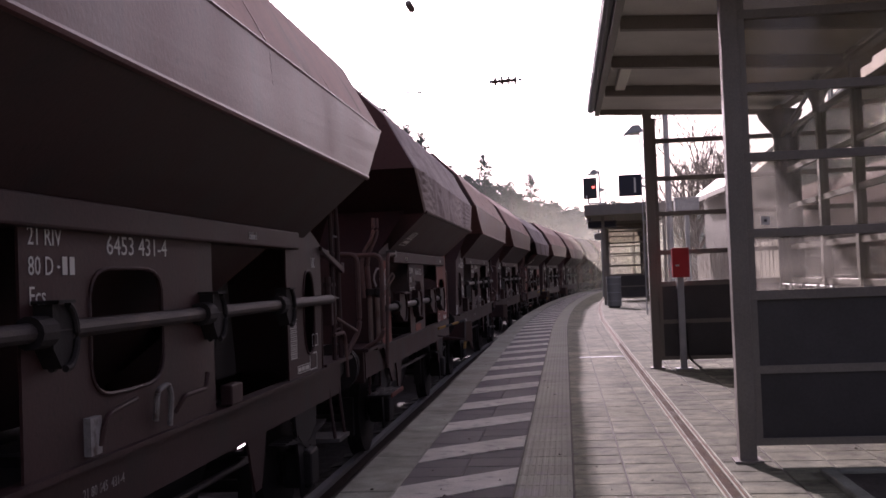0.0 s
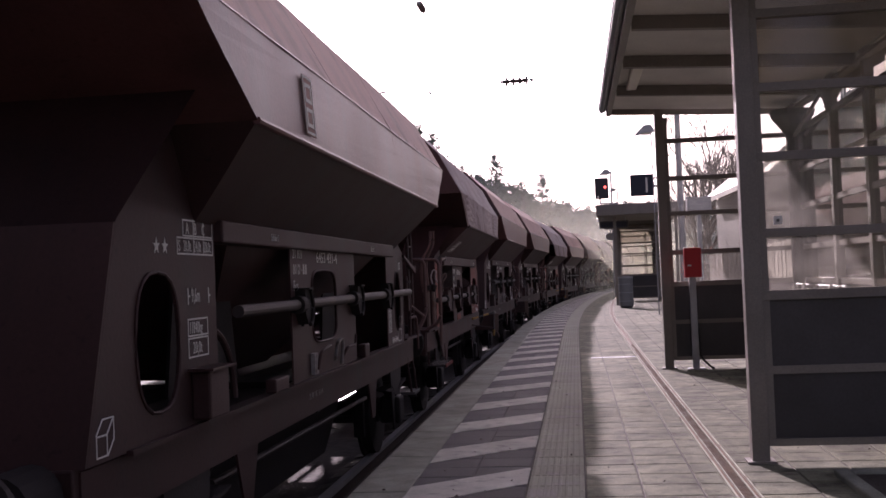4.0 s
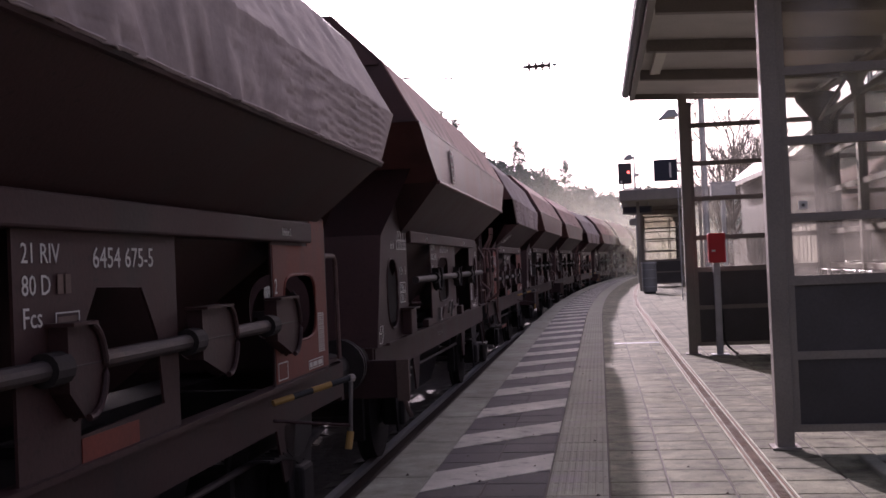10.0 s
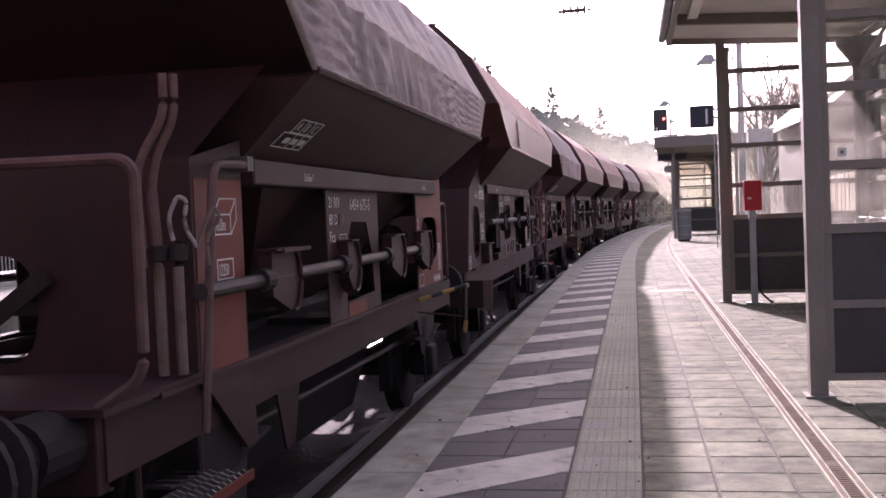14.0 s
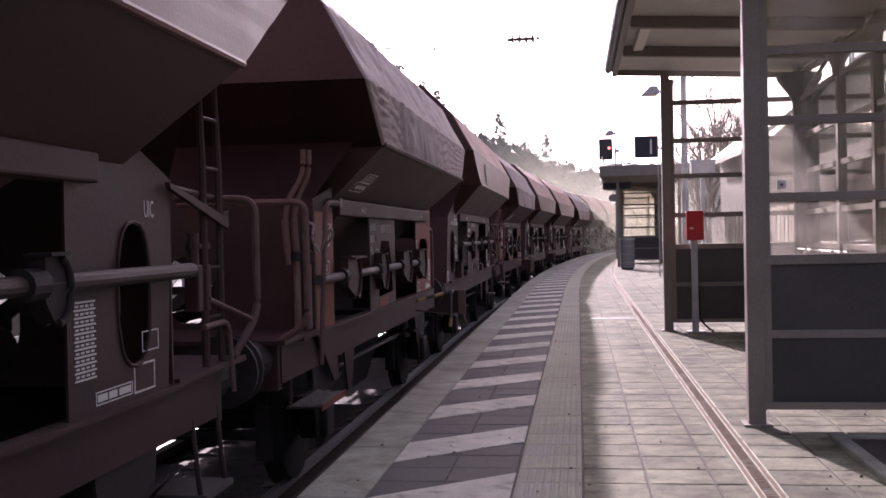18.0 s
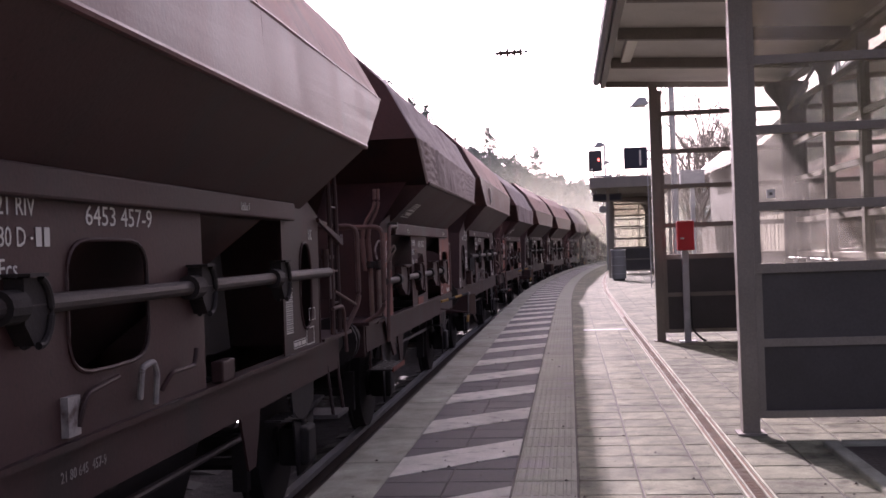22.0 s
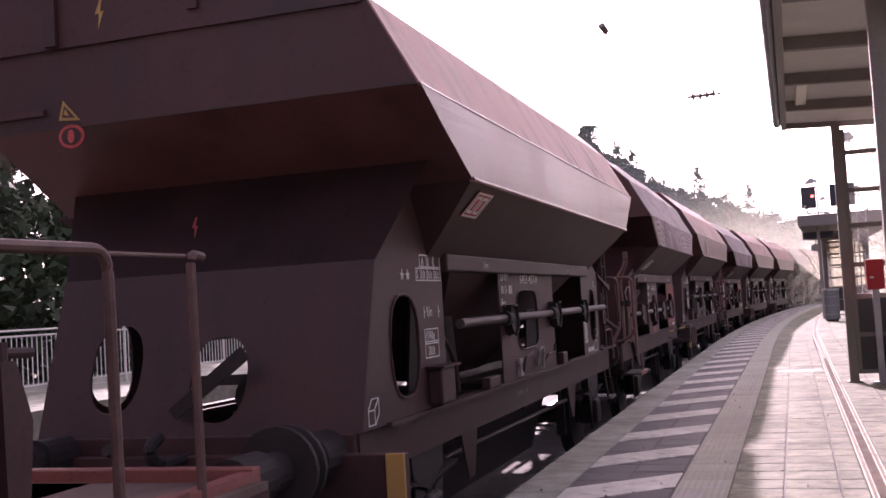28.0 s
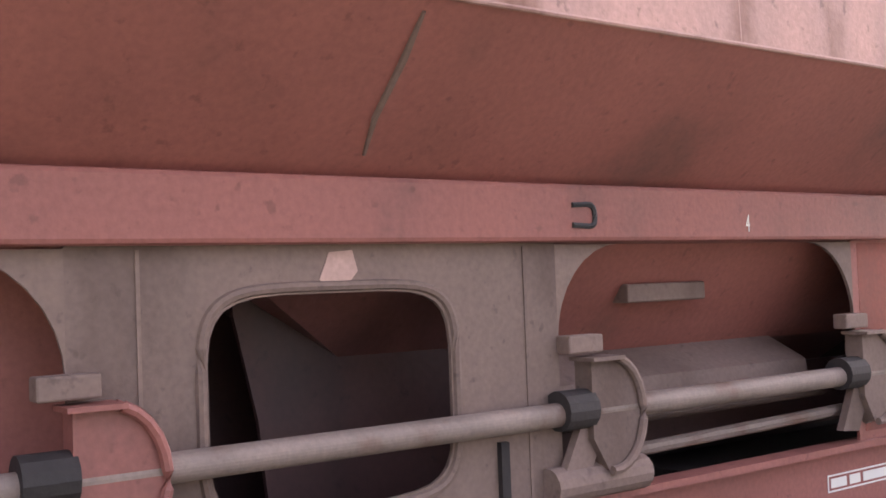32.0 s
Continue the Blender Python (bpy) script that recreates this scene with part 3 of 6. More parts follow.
# ---- red box on its post, bin, sign, lamps, signal ----
rb = thing("ticket_validator", "red metal box on a grey steel post", "validator")
part("post", B(-0.035, 0.035, -0.03, 0.03, 0, 1.3, bevel=0.006), "galv", rb)
part("box", B(-0.09, 0.09, -0.15, -0.03, 1.0, 1.32, bevel=0.012), "red", rb, "red enamelled box")
part("slot", B(-0.06, -0.02, -0.155, -0.149, 1.12, 1.14), "white", rb)
part("foot", B(-0.09, 0.09, -0.09, 0.09, 0, 0.012), "galv", rb)
part("cable", T(bend([(0.04, 0, 0.5), (0.06, 0.02, 0.12), (0.16, 0.05, 0.02), (0.2, 0.05, 0.0)], 0.06), 0.012, 6), "black", rb)
rb.matrix_basis = pose(1.25, 11.72, 0)


def litter_bin(px, py):
    lb = thing("litter_bin", "blue-grey steel litter bin with a pale rim", "bin")
    bm = bmesh.new()
    prism(bm, oval(0, 0, 0.21, 0.2, 24, 3.0), "z", 0.06, 0.88)
    part("body", bm, "bin", lb)
    part("rim", PR(oval(0, 0, 0.225, 0.215, 24, 3.0), "z", 0.88, 0.93), "galv", lb)
    part("base", PR(oval(0, 0, 0.17, 0.16, 20, 3.0), "z", 0.0, 0.06), "black", lb)
    for k in range(3):
        part("band", PR(oval(0, 0, 0.213, 0.203, 24, 3.0), "z", 0.2 + k * 0.25, 0.212 + k * 0.25), "galv", lb)
    lb.matrix_basis = pose(px, py, 0)


litter_bin(1.43, 31.6)


def lamp_mast(px, py, hgt, arm, lattice):
    lm = thing("street_lamp", "grey platform lamp with a hooded head on its mast", "lamp", "platform lamps")
    if lattice:
        bm = bmesh.new()
        for sx in (-0.1, 0.1):
            tube(bm, [(sx, 0, 0), (sx, 0, hgt)], 0.014, 6)
        z = 0.1
        s = 1
        while z < hgt - 0.3:
            tube(bm, [(-0.1 * s, 0, z), (0.1 * s, 0, z + 0.22)], 0.008, 5)
            z += 0.22
            s = -s
        part("mast", bm, "galv", lm, "lattice mast")
    else:
        part("mast", T([(0, 0, 0), (0, 0, hgt)], [0.05, 0.035], 10), "galv", lm)
    part("arm", T([(0, 0, hgt - 0.05), (-arm, 0, hgt - 0.02)], 0.02, 8), "galv", lm)
    bm = PR([(-arm - 0.28, hgt - 0.17), (-arm - 0.05, hgt + 0.06), (-arm + 0.12, hgt + 0.06), (-arm + 0.2, hgt - 0.10), (-arm - 0.05, hgt - 0.13)], "y", -0.14, 0.14)
    part("hood", bm, "galv", lm)
    part("lens", B(-arm - 0.12, -arm + 0.12, -0.1, 0.1, hgt - 0.16, hgt - 0.12), "lamp_glass", lm)
    lm.matrix_basis = pose(px, py, 0)


lamp_mast(2.05, 26.0, 4.56, 0.22, True)
lamp_mast(bend_x(45) + 0.70, 45.0, 5.35, 0.22, False)
lamp_mast(bend_x(66) - 0.245, 66.0, 6.2, 0.28, False)

sg = thing("platform_sign", "dark blue platform number sign with a white figure", "sign")
part("board", B(-0.27, 0.27, -0.04, 0.04, 3.1, 3.62, bevel=0.01), "navy", sg)
lettering("numeral", "1", 0.52, pose(0.0, -0.042, 3.18, 90, 0, 0), "white", sg, 0.9)
part("bracket", B(0.2, 0.40, -0.02, 0.02, 3.3, 3.34), "galv", sg)
part("bracket", B(0.2, 0.40, -0.02, 0.02, 3.5, 3.54), "galv", sg)
sg.matrix_basis = pose(1.66, 25.9, -0.2)

si = thing("railway_signal", "black light signal showing a red light on a post", "signal")
part("head", B(-0.34, 0.34, -0.1, 0.1, 4.8, 5.86, bevel=0.03), "signal_black", si)
part("post", T([(0.76, 0.1, -0.6), (0.76, 0.1, 4.62)], 0.07, 10), "galv", si)
part("bracket", T(bend([(0.76, 0.1, 4.56), (-0.1, 0.1, 4.56), (-0.1, 0.1, 4.85)], 0.05), 0.04, 8), "galv", si)
# Plain white plate painted in for a bright reflective spot.
part("marker_lamp", B(-0.24, -0.15, -0.112, -0.098, 4.86, 4.95, bevel=0.004), "white", si)
bm = PR(oval(0, 0, 0.065, 0.065, 16), "z", 0, 0.02)
o = part("lamp", bm, "red_light", si, "glowing red lamp")
o.matrix_basis = pose(0.17, -0.105, 5.38, 90)
si.matrix_basis = pose(bend_x(54) - 0.2, 54, 0)

# ---- overhead line ----
ov = thing("overhead_line", "overhead contact and carrier wires on thin droppers", "wires", kind="structure")


def wire(x0, y0, z0, x1, y1, z1, r=0.012, sag=0.0):
    n = 14
    pts = []
    for i in range(n + 1):
        s = i / n
        pts.append((x0 + (x1 - x0) * s, y0 + (y1 - y0) * s, z0 + (z1 - z0) * s - sag * 4 * s * (1 - s)))
    return T(pts, r, 6)


def along(x, z, y0, y1, r, sag):
    pts = []
    y = y0
    while y <= y1:
        s = ((y - 22) / 50.0) % 1.0
        pts.append((x + bend_x(y), y, z - sag * 4 * s * (1 - s)))
        y += 2.5
    return T(pts, r, 6)


def contact_off(y):
    """The stagger of the contact wire about the track's centre."""
    return 0.09 + 0.34 * min(1.0, abs(y - 22) / 11.0)


pts = [(TRACK + contact_off(y) + bend_x(y), y, 4.97) for y in range(-28, 173, 2)]
part("contact_wire", T(pts, 0.011, 6), "wire", ov)
part("carrier_wire", along(TRACK + 0.2, 6.40, -28, 172, 0.008, 0.4), "wire", ov)
for k in range(-3, 12):
    y = 22 + k * 8.3
    s = ((y - 22) / 50.0) % 1.0
    part("dropper", T([(TRACK + contact_off(y) + bend_x(y), y, 4.97), (TRACK + 0.2 + bend_x(y), y, 6.40 - 1.6 * s * (1 - s))], 0.004, 5), "wire", ov)
part("span_wire", wire(-8.6, 22, 5.02, 5.6, 22, 5.31, 0.006), "wire", ov)
part("upper_span_wire", wire(-8.6, 22, 6.5, 5.6, 22, 6.9, 0.005), "wire", ov)
part("steady_arm", T([(-5.0, 22, 5.16), (TRACK + 0.14, 22, 5.03)], 0.016, 8), "wire", ov)


def insulator(px, py, pz, rz, ry, n=4, big=0.06):
    it = thing("insulator", "ribbed brown ceramic insulator on a wire", "insulator", "insulators")
    bm = bmesh.new()
    pts, rr = [], []
    for k in range(n):
        a = -0.28 + 0.56 * k / n
        for dx, r in ((0, 0.035), (0.04, 0.04), (0.055, big), (0.08, big * 0.85), (0.1, 0.035)):
            pts.append((a + dx, 0, 0))
            rr.append(r)
    tube(bm, pts, rr, 12)
    bmesh.ops.recalc_face_normals(bm, faces=bm.faces)
    part("core", bm, "ceramic", it)
    part("cap", T([(-0.34, 0, 0), (-0.27, 0, 0)], 0.03, 8), "galv", it)
    part("cap", T([(0.28, 0, 0), (0.35, 0, 0)], 0.03, 8), "galv", it)
    it.matrix_basis = pose(px, py, pz, 0, ry, rz)


insulator(-1.07, 22, 5.17, 0, -1, 4, 0.115)
insulator(TRACK + 0.2, 20.2, 6.40, 90, 0, 4, 0.07)
mast = thing("catenary_mast", "tall lattice catenary mast beside the line", "mast")
bm = bmesh.new()
for sx in (-0.2, 0.2):
    for sy in (-0.15, 0.15):
        tube(bm, [(sx, sy, -1.2), (sx * 0.6, sy * 0.6, 8.5)], 0.03, 6)
z = -0.8
while z < 8:
    tube(bm, [(-0.19, -0.15, z), (0.18, -0.15, z + 0.4)], 0.012, 5)
    z += 0.4
part("lattice", bm, "galv", mast)
mast.matrix_basis = pose(5.65, 22, 0)
mast2 = copy_thing(mast, pose(-8.7, 22, 0))

# ---- wagons ----
PROF = [(0.76, 3.31), (1.19, 2.89), (1.485, 2.345), (1.515, 1.88)]     # half width and height of the hopper's outline
LOW = (0.30, 0.45)                                                 # inner bottom edge of the tub
SIDE = 1.08                                                        # outer face of the side frames


def hopper(prof, ye_f, ye_r, low_f, low_r, mat_low, mat_side, mat_top, wg, ribs, folds=0.0, zb=1.40, mat_in=None, over=0.0, over_r=0.0, knuckle=0.020):
    """The tub in courses: the lower slopes, the side wall, the roof slopes and the closing roof."""
    (h3, z3), (h2, z2), (h1, z1), (h0, z0) = prof
    yt_f, yt_r = ye_f + over, ye_r - over_r                   # both ends lean out up to the shoulder

    far = {h3: 1.35, h2: 1.64, h1: 1.72, h0: 1.62}            # the side away from the platform stands fuller

    def ring(hw, z, yf, yr):
        lw = far.get(hw, hw)
        return [(-lw, yr, z), (hw, yr, z), (hw, yf, z), (-lw, yf, z)]

    def course(a, b, name, mat, fold=0.0):
        bm = bmesh.new()
        va, vb = [bm.verts.new(p) for p in a], [bm.verts.new(p) for p in b]
        for i in range(4):
            bm.faces.new((va[i], va[(i + 1) % 4], vb[(i + 1) % 4], vb[i]))
        bmesh.ops.recalc_face_normals(bm, faces=bm.faces)
        bmesh.ops.subdivide_edges(bm, edges=bm.edges[:], cuts=72 if fold else 5, use_grid_fill=True)
        for v in bm.verts:
            n = noise.noise(v.co * 0.9) * 0.014 + noise.noise(v.co * 2.7) * 0.006
            u = min(1.0, max(0.0, (v.co.z - z0) / (z1 - z0)))
            yf, yr = ye_f + (yt_f - ye_f) * u, ye_r + (yt_r - ye_r) * u
            if fold and yr + 0.05 < v.co.y < yf - 0.05:
                u = Vector((v.co.y * 3.0 + v.co.z * 0.7, v.co.z * 0.3, 3.0))
                n += fold * (abs(noise.noise(u)) - 0.2) + fold * 0.6 * (abs(noise.noise(u * 2.6)) - 0.2) + fold * 0.3 * noise.noise(u * 5.5)
            k = min(1.0, (v.co.y - yr) / 0.3, (yf - v.co.y) / 0.3) if fold else 1.0
            v.co += Vector((math.copysign(n * max(k, 0.0), v.co.x), 0, 0))
        bmesh.ops.solidify(bm, geom=list(bm.faces), thickness=0.010)
        return part(name, bm, mat, wg, "", bool(fold))
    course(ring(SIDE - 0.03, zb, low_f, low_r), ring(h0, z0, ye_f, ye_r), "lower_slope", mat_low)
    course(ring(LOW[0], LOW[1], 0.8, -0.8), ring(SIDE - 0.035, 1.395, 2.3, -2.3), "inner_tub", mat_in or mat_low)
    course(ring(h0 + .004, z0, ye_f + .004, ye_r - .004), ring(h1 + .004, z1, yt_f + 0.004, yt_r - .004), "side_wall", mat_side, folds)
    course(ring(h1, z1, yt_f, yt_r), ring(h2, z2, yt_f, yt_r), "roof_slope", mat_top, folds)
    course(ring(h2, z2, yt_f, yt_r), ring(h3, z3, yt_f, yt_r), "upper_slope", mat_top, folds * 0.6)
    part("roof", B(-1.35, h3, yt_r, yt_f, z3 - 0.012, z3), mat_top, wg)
    for s in (1,):
        part("knuckle_bar", T([(s * h0, ye_r, z0), (s * h0, ye_f, z0)], knuckle, 8), mat_side if not folds else "brown", wg)
        if folds:
            pts = [(s * (h0 + 0.020), ye_r + (ye_f - ye_r) * i / 24, z0 + 0.012 + 0.002 * math.sin(i * 2.1)) for i in range(25)]
            part("tarpaulin_hem", T(pts, 0.009, 5), "tarp", wg, "rolled hem of the tarpaulin")
        else:
            part("shoulder_bar", T([(s * h1, yt_r, z1), (s * h1, yt_f, z1)], 0.012, 6), mat_side, wg)
        for y in ribs:
            bm = bmesh.new()
            tube(bm, [(s * (h0 + .001), y, z0), (s * (h1 + .001), y, z1), (s * (h2 + .001), y, z2)], 0.005, 6)
            part("seam", bm, mat_side, wg)


def wheelset(wg, y):
    for s in (-1, 1):
        bm = bmesh.new()
        pts, rr = [], []
        for x, r in ((0.69, 0.10), (0.69, 0.49), (0.715, 0.49), (0.725, 0.455), (0.82, 0.45), (0.82, 0.40), (0.79, 0.38), (0.78, 0.16), (0.84, 0.12), (0.84, 0.05)):
            pts.append((s * x, y, RAIL_Z + 0.455))
            rr.append(r)
        tube(bm, [Vector(p) + Vector((s * 1e-4 * i, 0, 0)) for i, p in enumerate(pts)], rr, 28)
        bmesh.ops.recalc_face_normals(bm, faces=bm.faces)
        w = part("wheel", bm, "under", wg, "grimy steel wheel")
        part("axle_box", B(s * 0.98 - 0.11, s * 0.98 + 0.11, y - 0.13, y + 0.13, -0.40, -0.12, bevel=0.03), "under", wg)
        bm = bmesh.new()
        for k in range(5):
            L = 0.62 - 0.09 * k
            prism(bm, [(y - L, -0.005), (y, -0.09 - k * 0.012), (y + L, -0.005), (y + L, 0.008), (y, -0.077 - k * 0.012), (y - L, 0.008)], "x", s * 0.98 - 0.06, s * 0.98 + 0.06)
        part("leaf_spring", bm, "under", wg)
        part("axle_guard", holed([(y - 0.32, 0.18), (y + 0.32, 0.18), (y + 0.2, -0.45), (y - 0.2, -0.45)], [oval(y, -0.25, 0.115, 0.16, 14, 4)], "x", s * 1.02, s * 1.035), "under", wg)
    part("axle", T([(-0.95, y, RAIL_Z + 0.455), (0.95, y, RAIL_Z + 0.455)], 0.08, 12), "under", wg)


def buffers(wg, sgn, yh):
    """Two buffers, draw gear and hose; the heads stand half a metre before the headstock."""
    for s in (-1, 1):
        x = s * 0.875
        bm = tube(bmesh.new(), [(x, yh * sgn, 0.32), (x, (yh + 0.26) * sgn, 0.32), (x, (yh + 0.261) * sgn, 0.32), (x, (yh + 0.47) * sgn, 0.32)], [0.13, 0.13, 0.1, 0.1], 16)
        bmesh.ops.recalc_face_normals(bm, faces=bm.faces)
        part("buffer", bm, "under", wg)
        bm = tube(bmesh.new(), [(x, (yh + 0.47) * sgn, 0.32), (x, (yh + 0.5) * sgn, 0.32), (x, (yh + 0.515) * sgn, 0.32)], [0.22, 0.22, 0.17], 20)
        bmesh.ops.recalc_face_normals(bm, faces=bm.faces)
        part("buffer_head", bm, "under", wg)
    part("draw_hook", T(bend([(0, yh * sgn, 0.30), (0, (yh + 0.35) * sgn, 0.30), (0, (yh + 0.42) * sgn, 0.41), (0, (yh + 0.3) * sgn, 0.46)], 0.06), 0.035, 8), "under", wg)
    part("screw_coupling", T(bend([(0.06, (yh + 0.3) * sgn, 0.32), (0.06, (yh + 0.45) * sgn, 0.06), (-0.06, (yh + 0.45) * sgn, 0.06), (-0.06, (yh + 0.3) * sgn, 0.32)], 0.06), 0.022, 6), "under", wg)
    part("brake_hose", T(bend([(0.3, yh * sgn, 0.22), (0.3, (yh + 0.2) * sgn, 0.16), (0.28, (yh + 0.4) * sgn, -0.14), (0.1, (yh + 0.55) * sgn, -0.04)], 0.15), 0.025, 8), "black", wg)


def frame_common(wg, mat, yf=4.2):
    for s in (-1, 1):
        o, i = s * (SIDE - 0.03), s * (SIDE - 0.11)
        part("sole_bar", PR([(o, 0.405), (o, 0.16), (i, 0.16), (i, 0.185), (o - s * 0.015, 0.185), (o - s * 0.015, 0.38), (i, 0.38), (i, 0.405)], "y", -4.15, yf - 0.05), mat, wg)
        part("frame_lip", B(*sorted((s * (SIDE - 0.06), s * (SIDE + 0.03))), -3.8, yf - 0.7, 0.406, 0.43), mat, wg)
    for y in (-4.2, yf - 0.08):
        part("headstock", B(-1.04, 1.04, y, y + 0.08, 0.12, 0.42, bevel=0.008), mat, wg)
    part("centre_sill", B(-0.2, 0.2, -4.1, yf - 0.1, 0.10, 0.36), "under", wg)
    for y in (-2.0, 0, 2.0):
        part("cross_bearer", B(-0.95, 0.95, y - 0.05, y + 0.05, 0.1, 0.35), "under", wg)
    for y in (-3.0, yf - 1.2):
        wheelset(wg, y)
    buffers(wg, 1, yf)
    buffers(wg, -1, 4.2)
    part("brake_cylinder", T([(0.45, -0.9, -0.1), (0.45, -0.2, -0.1)], 0.16, 14), "under", wg)
    # Dark block added under the tub to keep sunlight off the ballast.
    part("discharge_hopper", PR([(-0.95, 0.30), (0.80, 0.30), (0.55, -0.50), (-0.80, -0.50)], "y", -1.75, min(1.75, yf - 2.2)), "under", wg)
    part("air_tank", T([(-0.5, -0.6, -0.1), (-0.5, 0.7, -0.1)], 0.17, 14), "under", wg)
    for y in (-2.4, -3.6, yf - 1.8, yf - 0.6):
        part("brake_beam", T([(-0.8, y, -0.28), (0.8, y, -0.28)], 0.04, 8), "under", wg)
        for s in (-1, 1):
            part("brake_shoe", B(s * 0.75 - 0.05, s * 0.75 + 0.05, y - 0.04, y + 0.04, -0.46, -0.08), "under", wg)
    part("brake_rod", T([(0.0, -3.5, -0.18), (0.0, yf - 0.7, -0.18)], 0.03, 8), "under", wg)
    part("side_brake_rod", T([(0.86, -2.2, -0.02), (0.86, 2.2, -0.05)], 0.022, 8), "pipe_dark", wg)
    for y in (-2.05, 1.75):
        part("frame_gusset", PR([(y - 0.2, 0.16), (y + 0.2, 0.16), (y + 0.07, -0.18), (y - 0.07, -0.18)], "x", SIDE - 0.06, SIDE - 0.045), mat, wg)


def end_frame(wg, sgn, mat, yb, yt=3.05, zt=1.87, lean=0.0, extra=()):
    """The end bulkhead with its rounded holes, leaning inwards, and the slope from it up to the tub."""
    y, top = yb * sgn, (yb - lean) * sgn
    bm = holed([(-SIDE, 0.42), (SIDE, 0.42), (SIDE, 1.39), (-SIDE, 1.39)],
               [oval(-0.585, 0.82, 0.18, 0.265, 22, 2.4), oval(0.135, 0.74, 0.19, 0.25, 22, 2.4), *extra], "y", y - 0.008, y + 0.008)
    for v in bm.verts:
        v.co.y += (top - y) * (v.co.z - 0.42) / 0.97
    part("end_plate", bm, mat, wg)
    bm = bmesh.new()
    q = [(-SIDE, top, 1.39), (SIDE, top, 1.39), (1.3, yt * sgn, zt), (-1.3, yt * sgn, zt)]
    bm.faces.new([bm.verts.new(p) for p in q])
    bmesh.ops.solidify(bm, geom=list(bm.faces), thickness=0.012)
    part("end_slope", bm, mat, wg)
    part("end_stay", PR([(0.42, 0.86), (0.37, 0.93), (-0.12, 0.58), (-0.07, 0.52)], "y", y + 0.03 * sgn, y + 0.05 * sgn), "under", wg)
    part("end_brace", B(-0.10, 0.36, *sorted((y - 0.14 * sgn, y - 0.16 * sgn)), 0.70, 0.76), "under", wg)
    part("brake_drum", T([(0.30, y - 0.20 * sgn, 0.62), (0.30, y - 0.26 * sgn, 0.62)], 0.12, 16), "under", wg)


def end_wall(wg, y, mat):
    """The tub's end: a shade-darkened wall with a proud upper band, uprights, ribs and painted warnings."""
    d = 0.03
    part("end_sheet", PR([(1.48, 2.345), (1.185, 2.885), (0.755, 3.305), (-1.345, 3.305), (-1.635, 2.885), (-1.715, 2.345)], "y", y - 0.002, y + 0.006), mat, wg)
    part("end_band", PR([(0.74, 3.295), (1.17, 2.87), (1.17, 2.85), (-1.62, 2.85), (-1.60, 2.92), (-1.33, 3.295)], "y", y - d, y - 0.004), mat, wg)
    part("end_upright", B(-0.97, -0.88, y - 0.07, y - d - 0.002, 2.86, 3.29), mat, wg)
    part("end_upright", B(0.06, 0.13, y - 0.06, y - d - 0.002, 2.96, 3.29), mat, wg)
    part("end_rib", B(-1.66, -1.02, y - 0.03, y - 0.004, 2.44, 2.48), mat, wg)
    part("end_rib", B(-0.92, 1.44, y - 0.008, y - 0.003, 2.345, 2.36), mat, wg)

    def flash(cx, cz, h, m, yy):
        pl = [(0.05, .5), (-0.22, -0.02), (-0.02, 0.02), (-0.08, -.5), (0.20, 0.08), (0.02, 0.04), (0.16, .5)]
        part("flash_mark", PR([(cx + a * h * .8, cz + b * h) for a, b in pl], "y", yy - 0.006, yy - 0.002), m, wg, "painted lightning flash")
    flash(-0.57, 3.03, 0.19, "faded_yellow", y - d)
    flash(-0.20, 1.685, 0.13, "faded_red", y + 0.36)
    tri = part("warning_triangle", PR([(-0.92, 2.40), (-0.76, 2.385), (-0.885, 2.52)], "y", y - 0.012, y - 0.006), "faded_yellow", wg, "faded yellow warning triangle")
    part("triangle_symbol", PR([(-0.895, 2.415), (-0.795, 2.405), (-0.875, 2.49)], "y", y - 0.015, y - 0.0125), "brown", tri)
    part("triangle_mark", PR([(-0.88, 2.43), (-0.84, 2.42), (-0.865, 2.465)], "y", y - 0.018, y - 0.0155), "faded_yellow", tri)
    rd = part("ban_sign", PR(oval(-0.83, 2.29, 0.095, 0.075, 24), "y", y - 0.012, y - 0.006), "faded_red", wg, "faded red-ringed prohibition sign")
    part("sign_field", PR(oval(-0.83, 2.29, 0.074, 0.056, 24), "y", y - 0.015, y - 0.0125), "brown", rd)
    part("sign_symbol", PR(oval(-0.83, 2.29, 0.025, 0.042, 12), "y", y - 0.018, y - 0.0155), "faded_red", rd)


def side_frames(wg, mat, band, shaft, plates, pipe_z, band_z):
    """Upright plates on both sides with their openings, the band over them and the long shaft."""
    for s in (-1, 1):
        a, b = sorted((s * (SIDE - 0.012), s * SIDE))
        for outer, holes in plates:
            part("side_plate", holed(outer, holes, "x", a, b), mat, wg)
        part("band", B(*sorted((s * (SIDE - 0.08), s * (SIDE + 0.05))), band[0], band[1], band_z[0], band_z[1], bevel=0.012), mat, wg)
        part("shaft", T([(s * (SIDE + 0.04), shaft[0], pipe_z), (s * (SIDE + 0.04), shaft[1], pipe_z)], 0.036, 12), "pipe_dark", wg)


